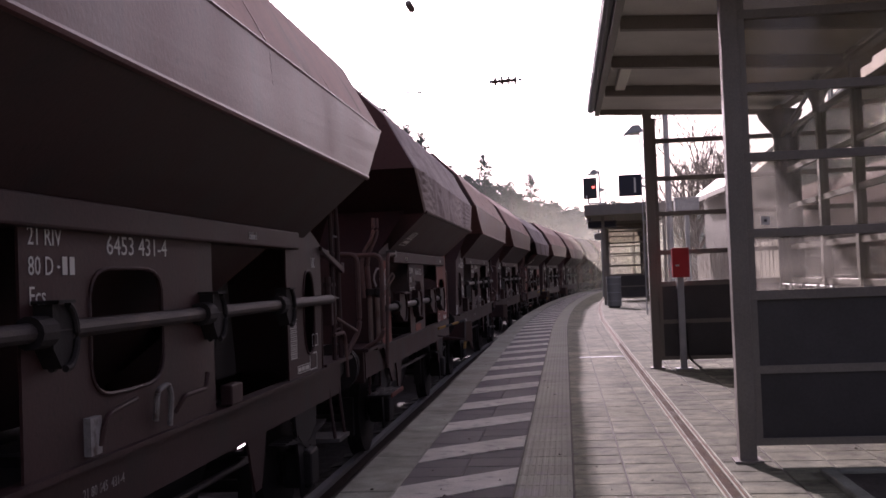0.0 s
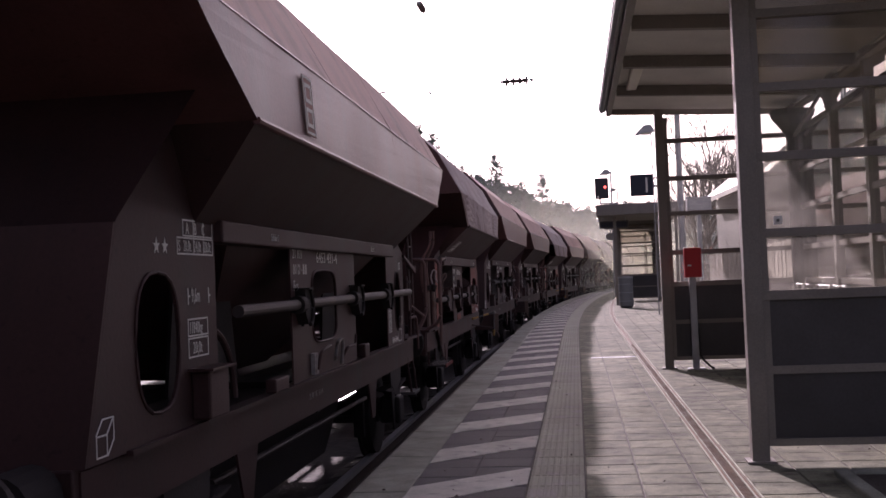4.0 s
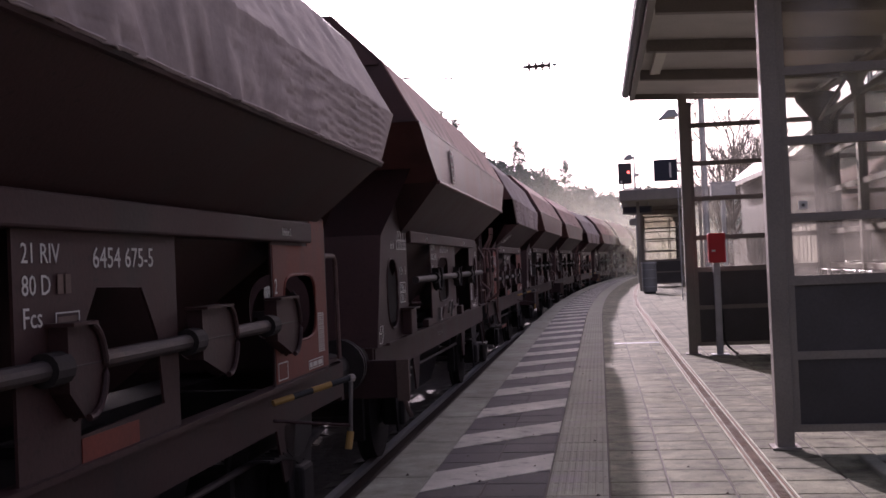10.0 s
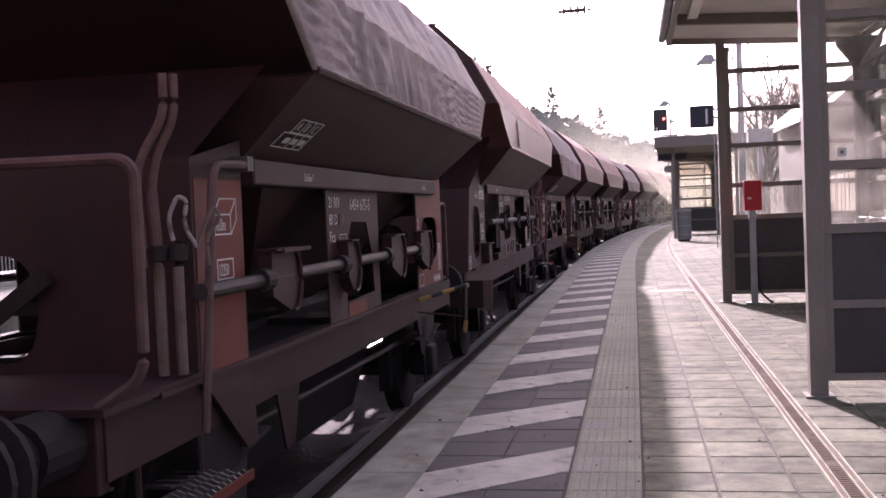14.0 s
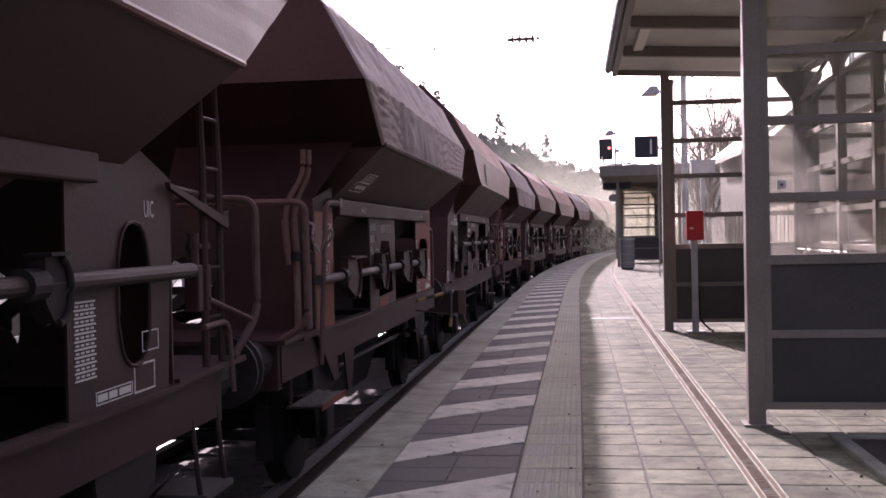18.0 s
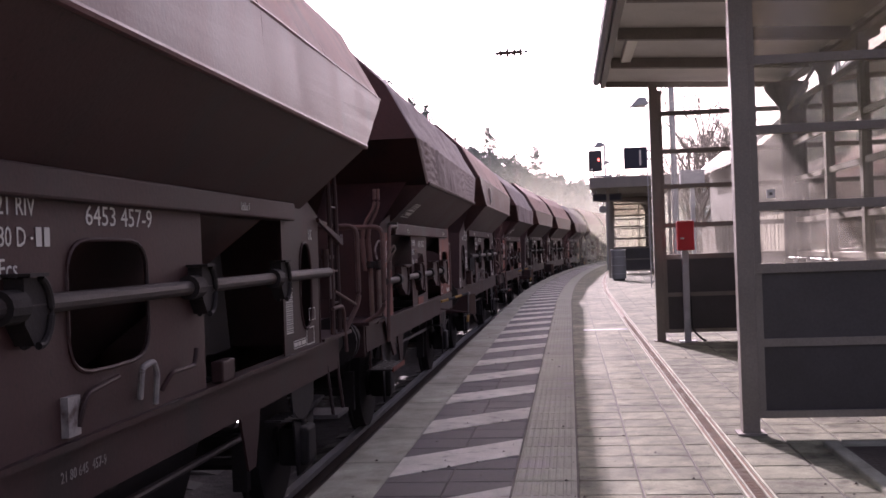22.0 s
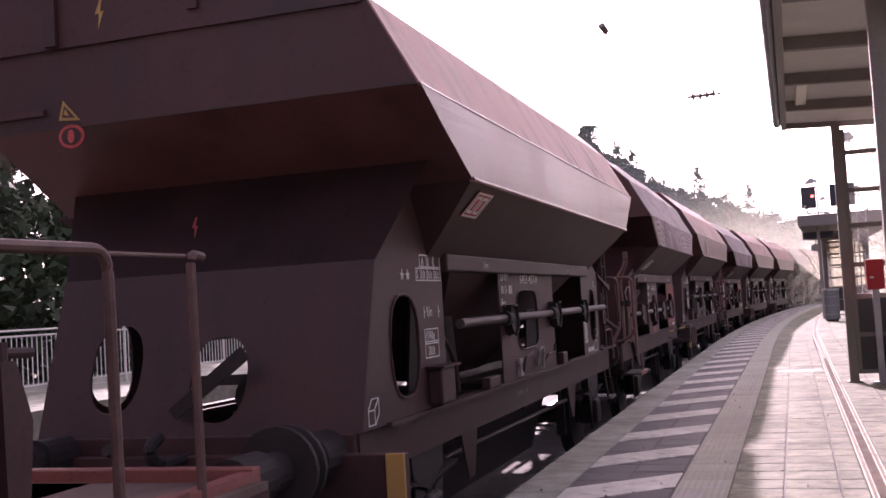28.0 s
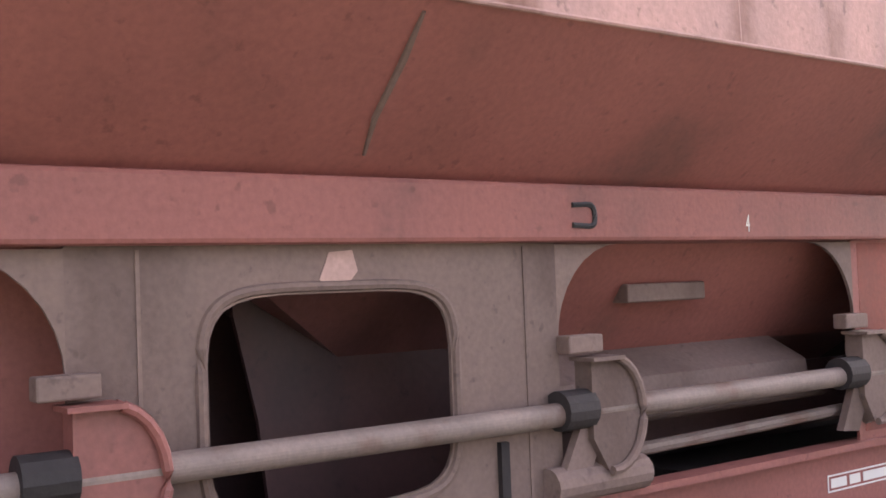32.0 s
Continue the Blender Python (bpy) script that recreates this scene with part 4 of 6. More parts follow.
def clamp(wg, y, z, mat="dusty", back=0.09, r=1.0):
    """A boxy lever housing on the shaft that ends in a half-round cam with two flanges."""
    arc = [(y - 0.02 + 0.13 * r * math.cos(t), z - 0.02 + 0.17 * r * math.sin(t)) for t in (math.pi * (0.42 - 0.95 * i / 12) for i in range(13))]
    cl = part("lever_housing", PR([(y - back, z - 0.09 * r), (y - back, z + 0.14 * r)] + arc, "x", SIDE + 0.002, SIDE + 0.075, ), mat, wg)
    for dx in (0.03, 0.085):
        part("cam_flange", T([(SIDE + dx, p[0] + 0.004, p[1]) for p in arc], 0.014, 8), mat, cl)
    part("housing_lid", B(SIDE, SIDE + 0.11, y - back - 0.02, y + 0.02, z + 0.142 * r, z + 0.142 * r + 0.012), mat, cl)
    part("bearing", T([(SIDE + 0.04, y - back - 0.11, z), (SIDE + 0.04, y - back + 0.01, z)], 0.06, 14), "under", cl)


def handrail(wg, pts, r=0.018, mat="rail_paint"):
    part("handrail", T(bend(pts, 0.09), r, 8), mat, wg)


def frame_box(bm, x, y0, y1, z0, z1, w=0.008):
    """A painted outline on a side face."""
    box(bm, x, x + 0.002, y0, y1, z0, z0 + w)
    box(bm, x, x + 0.002, y0, y1, z1 - w, z1)
    box(bm, x, x + 0.002, y0, y0 + w, z0 + w, z1 - w)
    box(bm, x, x + 0.002, y1 - w, y1, z0 + w, z1 - w)


def side_text(wg, body, size, y, z, x=SIDE + 0.002, squeeze=0.75, mat="white"):
    return lettering("lettering", body, size, Matrix.Translation((x, y, z)) @ pose(0, 0, 0, 90, 0, 90), mat, wg, squeeze)


def rolled_rim(wg, ring, mat):
    part("opening_rim", T([(SIDE + 0.002, *p) for p in ring + ring[:1]], 0.010, 6), mat, wg)


def emblem(wg, m, ground, ink):
    """A framed emblem of plain strokes on its painted plate."""
    pl = part("emblem", B(-0.001, 0.001, -0.17, 0.17, -0.105, 0.105), ground, wg, "painted emblem plate")
    pl.matrix_basis = m
    o = bmesh.new()
    frame_box(o, 0.002, -0.165, 0.165, -0.10, 0.10, 0.014)
    part("emblem_frame", o, ink, pl)
    for y0 in (-0.125, 0.015):
        o = bmesh.new()
        frame_box(o, 0.002, y0, y0 + 0.11, -0.07, 0.07, 0.022)
        part("emblem_stroke", o, ink, pl)


def wagon_solid(name, number, weight, plate=False, mat="brown"):
    wg = thing(name, "dark brown four-wheeled hopper wagon with white lettering", "wagon", "hopper wagons of the train")
    # Shade-dark brown low down, lighter copies on walls and roof slopes.
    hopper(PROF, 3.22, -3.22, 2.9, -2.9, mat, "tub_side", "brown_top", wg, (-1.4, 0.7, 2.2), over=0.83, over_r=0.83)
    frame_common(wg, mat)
    end_frame(wg, 1, mat, 3.42, 3.2, 1.88)
    end_frame(wg, -1, mat, 4.17, 3.44, 2.0, 0.32)
    arch = oval(-3.43, 0.86, 0.25, 0.32, 22, 2.5)
    win = oval(-0.24, 0.93, 0.385, 0.265, 26, 4.5)
    slot = oval(3.0, 0.88, 0.165, 0.31, 22, 2.5)
    plates = [
        ([(-4.16, 0.42), (-2.64, 0.42), (-2.64, 1.45), (-2.75, 1.62), (-3.2, 1.84), (-3.54, 1.84), (-3.84, 1.39)], [arch]),
        ([(-1.16, 0.42), (0.87, 0.42), (0.87, 1.36), (-1.16, 1.36)], [win]),
        ([(2.40, 0.42), (3.36, 0.42), (3.44, 1.39), (2.75, 1.62), (2.40, 1.45)], [slot]),
    ]
    side_frames(wg, mat, (-2.64, 2.6), (-2.4, 3.58), plates, 0.96, (1.335, 1.455))
    for r in (arch, win, slot):
        rolled_rim(wg, r, mat)
    for y in (-0.98, 0.75, 2.2):
        clamp(wg, y, 0.96, "under", 0.09, 0.7)
    part("inner_door", PR([(-2.5, 0.5), (-1.3, 0.5), (-1.45, 1.2), (-2.35, 1.2)], "x", 0.72, 0.74), "under", wg)
    part("inner_door", PR([(1.0, 0.5), (2.3, 0.5), (2.15, 1.2), (1.15, 1.2)], "x", 0.72, 0.74), "under", wg)
    part("rocker_arc", T([(SIDE - 0.12, -2.45 + 0.42 * math.sin(t), 0.45 + 0.42 * math.cos(t)) for t in (math.pi / 2 * i / 10 for i in range(11))], 0.02, 8), mat, wg)
    X = SIDE + 0.001
    bm = bmesh.new()
    frame_box(bm, X, -3.09, -2.67, 1.355, 1.44)
    frame_box(bm, X, -3.17, -2.67, 1.265, 1.352)
    for k in (1, 2):
        box(bm, X, X + 0.002, -3.09 + 0.14 * k, -3.082 + 0.14 * k, 1.265, 1.435)
    part("load_table", bm, "white", wg, "white painted load table")
    bm = bmesh.new()
    frame_box(bm, X, -3.06, -2.78, 0.86, 0.95)
    frame_box(bm, X, -3.06, -2.78, 0.755, 0.855)
    part("weight_table", bm, "white", wg, "white painted weight frame")
    side_text(wg, "A    B    C", 0.085, -3.05, 1.367)
    side_text(wg, "S", 0.08, -3.155, 1.282, squeeze=0.8)
    for k, word in enumerate(("20,0t", "24,0t", "28,0t")):
        side_text(wg, word, 0.08, -3.085 + 0.141 * k, 1.282, squeeze=0.62)
    for cy in (-3.42, -3.32):
        vs = []
        for k in range(10):
            r, t = (0.04 if k % 2 == 0 else 0.016), math.pi / 2 + math.pi * k / 5
            vs.append((cy + r * math.cos(t), 1.30 + r * math.sin(t)))
        part("star", PR(vs, "x", X, X + 0.002), "white", wg)
    side_text(wg, "9,6m", 0.10, -3.0, 1.03, squeeze=0.6)
    bm = bmesh.new()
    for y in (-3.05, -2.76):
        box(bm, X, X + 0.002, y, y + 0.01, 1.02, 1.10)
        box(bm, X, X + 0.002, y, y + 0.03, 1.055, 1.065)
    part("length_mark", bm, "white", wg)
    side_text(wg, weight, 0.085, -3.04, 0.875, squeeze=0.62)
    side_text(wg, "20,0t", 0.085, -3.0, 0.775, squeeze=0.75)
    side_text(wg, "21 RIV", 0.10, -1.10, 1.275, squeeze=0.95)
    side_text(wg, "80 D", 0.10, -1.10, 1.165, squeeze=0.95)
    bm = bmesh.new()
    box(bm, X, X + 0.002, -0.88, -0.86, 1.19, 1.20)
    for y in (-0.84, -0.78):
        box(bm, X, X + 0.002, y, y + 0.04, 1.165, 1.235)
    part("owner_mark", bm, "white", wg)
    side_text(wg, "Fcs", 0.10, -1.10, 1.055, squeeze=1.0)
    side_text(wg, number, 0.115, -0.45, 1.25, squeeze=1.28)
    side_text(wg, "Schieber 2", 0.065, -1.75, 1.37, SIDE + 0.052, 0.6)
    side_text(wg, "Schieber 1", 0.065, 1.4, 1.37, SIDE + 0.052, 0.6)
    side_text(wg, "UIC", 0.11, 3.12, 1.21, squeeze=0.6)
    bm = bmesh.new()
    for k in range(11):
        box(bm, X, X + 0.002, 2.45, 2.63, 0.57 + 0.03 * k, 0.578 + 0.03 * k)
        if k < 10:
            for c in range(4):
                box(bm, X, X + 0.002, 2.46 + 0.042 * c, 2.487 + 0.042 * c, 0.584 + 0.03 * k, 0.593 + 0.03 * k)
    part("inspection_table", bm, "white", wg, "white painted inspection table")
    for a in ((2.98, 3.2, 0.45, 0.575, 0.008), (3.07, 3.25, 0.62, 0.71, 0.005), ):
        bm = bmesh.new()
        frame_box(bm, X, *a)
        part("mark_frame", bm, "white", wg, "white painted frame")
    bm = bmesh.new()
    frame_box(bm, X, 2.62, 2.96, 0.455, 0.51, 0.005)
    for a, b in ((2.635, 2.72), (2.735, 2.81), (2.83, 2.945)):
        box(bm, X, X + 0.002, a, b, 0.468, 0.497)
    part("date_plate", bm, "white", wg, "white framed inspection date in bars")
    side_text(wg, "21 80 645 " + number[-6:], 0.06, -0.66, 0.27, SIDE - 0.029, 0.95, "worn_pale")
    part("tool_box", B(SIDE, SIDE + 0.10, -3.04, -2.76, 0.45, 0.69, bevel=0.012), mat, wg)
    part("box_lid", B(SIDE, SIDE + 0.13, -3.08, -2.72, 0.692, 0.705), mat, wg)
    part("valve_plate", B(SIDE, SIDE + 0.03, -0.70, -0.60, 0.45, 0.60), "worn_pale", wg)
    part("valve_pipe", T(bend([(SIDE + 0.03, -0.62, 0.48), (SIDE + 0.05, -0.6, 0.60), (SIDE + 0.05, -0.3, 0.63)], 0.06), 0.012, 8), mat, wg)
    part("release_handle", T(bend([(SIDE + 0.02, -0.02, 0.50), (SIDE + 0.05, -0.06, 0.64), (SIDE + 0.07, 0.02, 0.66), (SIDE + 0.06, 0.08, 0.6), (SIDE + 0.04, 0.1, 0.46)], 0.03), 0.014, 8), "worn_pale", wg)
    part("release_lever", T(bend([(SIDE + 0.02, 0.22, 0.50), (SIDE + 0.06, 0.25, 0.58), (SIDE + 0.06, 0.55, 0.58), (SIDE + 0.06, 0.58, 0.66)], 0.03), 0.012, 8), mat, wg)
    part("lock_box", B(SIDE - 0.02, SIDE + 0.05, 1.0, 1.2, 0.435, 0.55, bevel=0.01), mat, wg)
    part("small_box", B(SIDE - 0.02, SIDE + 0.05, -1.75, -1.45, 0.435, 0.52, bevel=0.01), mat, wg)
    # front platform: deck, hoops, ladder, brake boxes
    bm = bmesh.new()
    frame_box(bm, X, -4.08, -3.98, 0.44, 0.53, 0.007)
    for a, b in (((-4.08, 0.53), (-4.02, 0.59)), ((-3.98, 0.53), (-3.92, 0.59)), ((-3.98, 0.44), (-3.92, 0.50))):
        tube(bm, [(X, *a), (X, *b)], 0.004, 4)
    tube(bm, [(X, -4.02, 0.59), (X, -3.92, 0.59), (X, -3.92, 0.50)], 0.004, 4)
    part("capacity_mark", bm, "white", wg, "white painted box mark")
    part("end_deck", B(-1.0, 1.10, 3.45, 4.45, 0.42, 0.45), mat, wg)
    part("wide_headstock", B(-1.36, 1.36, -4.28, -4.205, 0.0, 0.32, bevel=0.008), mat, wg)
    handrail(wg, [(0.72, 4.40, 1.34), (1.18, 4.42, 1.33), (1.18, 4.42, 0.68), (1.08, 4.30, 0.46)], 0.022)
    handrail(wg, [(1.05, 3.55, 1.36), (1.02, 4.30, 1.33), (0.98, 4.40, 1.33)], 0.014)
    part("gate_lever", PR([(3.34, 1.375), (3.36, 1.345), (4.12, 1.17), (4.16, 1.17), (4.16, 1.26), (4.10, 1.23)], "x", 1.09, 1.115), mat, wg)
    for y in (3.92, 4.16):
        part("ladder_post", T([(1.06, y, 0.45), (1.06, y, 1.5), (1.04, y - 0.06, 2.6)], 0.022, 8), mat, wg)
    for k in range(7):
        part("ladder_rung", T([(1.06, 3.92, 0.7 + 0.26 * k), (1.06, 4.16, 0.7 + 0.26 * k)], 0.010, 6), mat, wg)
    for y in (3.80, 3.92):
        part("brake_box", B(1.0, 1.08, y - 0.02, y + 0.05, 0.74, 0.98, bevel=0.01), mat, wg)
        part("brake_valve", T([(1.04, y + 0.015, 0.98), (1.04, y + 0.015, 1.14)], 0.03, 10), mat, wg)
        part("valve_head", T([(1.04, y + 0.015, 1.06), (1.04, y + 0.015, 1.09)], 0.045, 10), mat, wg)
    handrail(wg, [(1.08, 3.84, 0.66), (1.10, 4.16, 0.67), (1.10, 4.22, 0.28)], 0.016)
    handrail(wg, [(1.08, 3.92, 0.80), (1.16, 4.38, 0.66)], 0.014)
    part("end_step", B(0.75, 1.12, 3.72, 4.12, -0.20, -0.17), "steel", wg, "serrated steel step")
    for y in (3.74, 4.1):
        part("end_step_hanger", T([(1.08, y, -0.18), (1.02, y, 0.40)], 0.014, 6), mat, wg)
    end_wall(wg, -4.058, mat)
    ym = "yellow" if plate else "dusty"
    part("corner_plate", B(1.26, 1.365, -4.31, -4.282, -0.02, 0.325, bevel=0.005), ym, wg, "pale corner plate")
    handrail(wg, [(1.32, -4.29, 0.0), (1.35, -4.30, -0.10), (1.37, -4.28, -0.15)], 0.02, ym)
    return wg


def wagon_tarp(name):
    wg = thing(name, "brown hopper wagon with a creased grey tarpaulin roof", "wagon", "hopper wagons of the train")
    prof = [(0.76, 3.22), (1.19, 2.80), (1.49, 2.24), (1.51, 1.81)]
    # Sheets of the shade-dark brown laid over the tarpaulin-coloured rear end.
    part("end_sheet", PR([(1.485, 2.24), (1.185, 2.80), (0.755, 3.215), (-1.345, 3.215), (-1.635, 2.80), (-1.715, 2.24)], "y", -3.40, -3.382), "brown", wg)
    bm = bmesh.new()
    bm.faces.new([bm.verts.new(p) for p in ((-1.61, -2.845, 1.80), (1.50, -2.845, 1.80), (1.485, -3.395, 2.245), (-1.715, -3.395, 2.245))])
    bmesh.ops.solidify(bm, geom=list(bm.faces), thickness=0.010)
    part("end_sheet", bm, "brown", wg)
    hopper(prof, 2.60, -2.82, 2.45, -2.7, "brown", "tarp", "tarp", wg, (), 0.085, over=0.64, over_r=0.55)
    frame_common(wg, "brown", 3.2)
    end_frame(wg, 1, "brown", 2.64, 2.6, 1.80, 0.0, [oval(0.74, 0.85, 0.22, 0.24, 22, 2.6)])
    end_frame(wg, -1, "brown", 3.36, 2.95, 1.83)
    win = oval(1.99, 0.87, 0.355, 0.21, 24, 4.0)
    six = [(-0.90, 0.53), (-0.15, 0.55), (-0.20, 0.85), (-0.34, 1.06), (-0.74, 1.07), (-0.87, 0.90)]
    plates = [
        ([(-3.36, 0.42), (-2.76, 0.42), (-2.76, 1.32), (-2.75, 1.5), (-3.36, 1.39)], []),
        ([(-1.32, 0.42), (0.02, 0.42), (0.02, 1.29), (-1.32, 1.29)], [six]),
        ([(1.42, 0.42), (2.64, 0.42), (2.64, 1.45), (2.2, 1.5), (1.42, 1.27)], [win]),
    ]
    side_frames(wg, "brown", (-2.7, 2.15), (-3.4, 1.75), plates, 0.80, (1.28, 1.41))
    part("front_panel", holed([(1.44, 0.44), (2.62, 0.44), (2.62, 1.44), (2.25, 1.44), (2.18, 1.26), (1.44, 1.26)], [oval(1.99, 0.87, 0.365, 0.22, 24, 4.0)], "x", SIDE + 0.001, SIDE + 0.004), "orange", wg, "orange-red repainted panel")
    rolled_rim(wg, win, "orange")
    part("rear_panel", B(SIDE + 0.001, SIDE + 0.004, -3.34, -2.78, 0.43, 1.30), "orange", wg, "orange-red repainted panel")
    part("mid_panel", B(SIDE + 0.001, SIDE + 0.004, -0.90, -0.42, 0.43, 0.52), "orange", wg)
    for y in (-2.25, -0.97, 0.45, 1.58):
        clamp(wg, y, 0.80, "brown", 0.14 if y == -0.97 else 0.32)
    part("hood_plate", B(SIDE, SIDE + 0.12, -2.5, -2.05, 0.93, 0.95), "brown", wg)
    X = SIDE + 0.005
    bm = bmesh.new()
    frame_box(bm, X, -3.13, -2.93, 1.04, 1.14)
    for a, b in (((-3.13, 1.14), (-3.06, 1.21)), ((-2.93, 1.14), (-2.86, 1.21)), ((-2.93, 1.04), (-2.86, 1.11))):
        tube(bm, [(X, *a), (X, *b)], 0.004, 4)
    tube(bm, [(X, -3.06, 1.21), (X, -2.86, 1.21), (X, -2.86, 1.11)], 0.004, 4)
    part("capacity_mark", bm, "white", wg, "white painted box mark")
    bm = bmesh.new()
    frame_box(bm, X, -3.12, -2.92, 0.83, 0.93)
    part("weight_frame", bm, "white", wg, "white painted frame")
    side_text(wg, "40.0m", 0.085, -3.12, 1.06, X, 0.6)
    side_text(wg, "12250", 0.08, -3.10, 0.85, X, 0.62)
    side_text(wg, "21 RIV", 0.10, -1.27, 1.165, squeeze=0.95)
    side_text(wg, "80 D", 0.10, -1.27, 1.055, squeeze=0.95)
    for a, b, z in ((-1.04, -1.0, 1.055), (-0.985, -0.945, 1.055)):
        part("owner_mark", B(X, X + 0.002, a, b, z, z + 0.07), "dusty", wg, "faded owner's mark as bars")
    part("plate_bar", B(X, X + 0.002, -1.045, -0.905, 0.938, 0.974), "dusty", wg, "grey bar of small worn figures")
    side_text(wg, "Fcs", 0.10, -1.27, 0.945, squeeze=1.0)
    side_text(wg, "6454 675-5", 0.115, -0.77, 1.145, squeeze=1.05)
    side_text(wg, "Schieber 1", 0.065, -1.9, 1.315, SIDE + 0.052, 0.65)
    side_text(wg, "Schieber 2", 0.065, 1.5, 1.315, SIDE + 0.052, 0.65)
    side_text(wg, "2", 0.13, 1.46, 0.97, X, 0.8)
    bm = bmesh.new()
    for k in range(9):
        box(bm, X, X + 0.002, 2.37, 2.53, 0.55 + 0.03 * k, 0.556 + 0.03 * k)
        for c in range(3):
            box(bm, X, X + 0.002, 2.38 + 0.05 * c, 2.41 + 0.05 * c, 0.562 + 0.03 * k, 0.572 + 0.03 * k)
    part("inspection_table", bm, "white", wg, "white painted inspection table")
    bm = bmesh.new()
    frame_box(bm, X, 2.12, 2.47, 0.455, 0.515, 0.006)
    for a, b in ((2.14, 2.2), (2.22, 2.32), (2.34, 2.45)):
        box(bm, X, X + 0.002, a, b, 0.468, 0.50)
    part("date_plate", bm, "white", wg, "white framed inspection date in bars")
    for a in ((1.47, 1.66, 0.455, 0.56, 0.006), (-1.06, -0.89, 0.922, 0.99, 0.005)):
        bm = bmesh.new()
        frame_box(bm, X, *a)
        part("mark_frame", bm, "white", wg, "white painted frame")
    o = bmesh.new()
    frame_box(o, 0, -0.22, 0.16, 0.0, 0.10, 0.007)
    frame_box(o, 0, -0.30, 0.16, -0.11, 0.0, 0.007)
    for k in (1, 2):
        box(o, 0, 0.002, -0.22 + 0.126 * k, -0.213 + 0.126 * k, -0.1, 0.1)
    for k in range(3):
        box(o, 0, 0.002, -0.2 + 0.126 * k, -0.12 + 0.126 * k, -0.075, -0.035)
    t = part("load_table", o, "white", wg, "white painted load table")
    for k, word in enumerate("ABC"):
        lettering("lettering", word, 0.085, Matrix.Translation((0.001, -0.185 + 0.126 * k, 0.02)) @ pose(0, 0, 0, 90, 0, 90), "white", t, 0.8)
    f = (1.55 - 1.40) / (1.78 - 1.40)
    sl = math.degrees(math.atan2(1.50 - 1.05, 1.78 - 1.40))
    t.matrix_basis = pose(1.05 + 0.45 * f + 0.02, -2.25, 1.55, 0, sl, 0)
    p0, p1 = Vector((SIDE + 0.02, 1.30, 0.35)), Vector((1.45, 1.70, 0.44))
    for k in range(4):
        part("signal_bar", T([p0.lerp(p1, k / 4), p0.lerp(p1, (k + 1) / 4)], 0.019, 8), "black" if k % 2 else "yellow", wg)
    part("bar_elbow", T([p1, p1 + Vector((0.02, 0.03, 0.0))], 0.024, 8), "worn_pale", wg)
    part("bar_strut", T([(1.46, 1.71, 0.43), (1.45, 1.69, 0.12)], 0.013, 8), "steel", wg)
    part("bar_grip", T([(1.45, 1.69, 0.12), (1.44, 1.66, 0.02)], 0.022, 8), "yellow", wg)
    part("bar_stay", T([(SIDE, 1.36, 0.24), (1.45, 1.68, 0.16)], 0.010, 6), "brown", wg)
    for dx, dy in ((0.0, 0.0), (0.055, 0.03)):
        part("brake_lever", T(bend([(1.065 + dx * .6, -3.56 + dy, 1.73), (1.065 + dx * .6, -3.56 + dy, 1.55), (0.955 + dx, -3.58 + dy, 1.38), (0.93 + dx, -3.58 + dy, 1.22), (0.95 + dx, -3.58 + dy, 0.92)], 0.1), 0.019, 10), "rail_paint", wg)
        part("lever_sleeve", T([(0.93 + dx, -3.58 + dy, 1.24), (0.945 + dx, -3.58 + dy, 1.0)], 0.026, 10), "rail_paint", wg)
        part("valve_rod", T([(1.0 + dx * 1.3, -3.54 + dy, 0.46), (1.0 + dx * 1.3, -3.54 + dy, 0.92)], 0.024, 10), "pipe", wg)
        part("valve_head", T([(1.0 + dx * 1.3, -3.54 + dy, 0.92), (1.0 + dx * 1.3, -3.54 + dy, 0.95), (1.01 + dx * 1.3, -3.54 + dy, 1.01), (1.01 + dx * 1.3, -3.54 + dy, 1.03)], [0.024, 0.042, 0.042, 0.02], 10), "under", wg)
    handrail(wg, [(SIDE, -2.86, 1.37), (SIDE + 0.08, -2.88, 1.37), (SIDE + 0.08, -3.30, 1.36), (SIDE + 0.06, -3.46, 0.2)], 0.02)
    part("rail_bracket", B(SIDE, SIDE + 0.1, -2.92, -2.84, 1.34, 1.41), "steel", wg)
    handrail(wg, [(0.40, -4.22, 1.34), (1.25, -4.22, 1.34), (1.25, -4.22, 0.56), (1.05, -4.2, 0.44)], 0.022)
    handrail(wg, [(SIDE - 0.04, 2.72, 0.44), (SIDE - 0.04, 2.72, 1.2), (SIDE - 0.04, 3.08, 1.2), (SIDE - 0.04, 3.1, 0.44)], 0.018)
    part("end_deck", B(-1.0, 1.02, 2.66, 3.15, 0.42, 0.45), "brown", wg)
    part("rear_deck", B(-1.0, 1.10, -4.25, -3.38, 0.42, 0.45), "brown", wg)
    part("brake_hose", T(bend([(1.07, -3.54, 1.03), (1.04, -3.52, 1.13), (1.08, -3.50, 1.22), (1.12, -3.50, 1.20), (1.10, -3.50, 1.09), (1.16, -3.50, 1.0)], 0.05), 0.010, 8), "worn_pale", wg, "pale air hose in a loop")
    part("brake_hose", T(bend([(1.16, -3.50, 1.0), (1.19, -3.48, 1.10), (1.23, -3.46, 1.17), (1.25, -3.46, 1.12), (1.19, -3.48, 1.04), (1.20, -3.48, 0.92)], 0.04), 0.009, 8), "pipe", wg, "looped air hose")
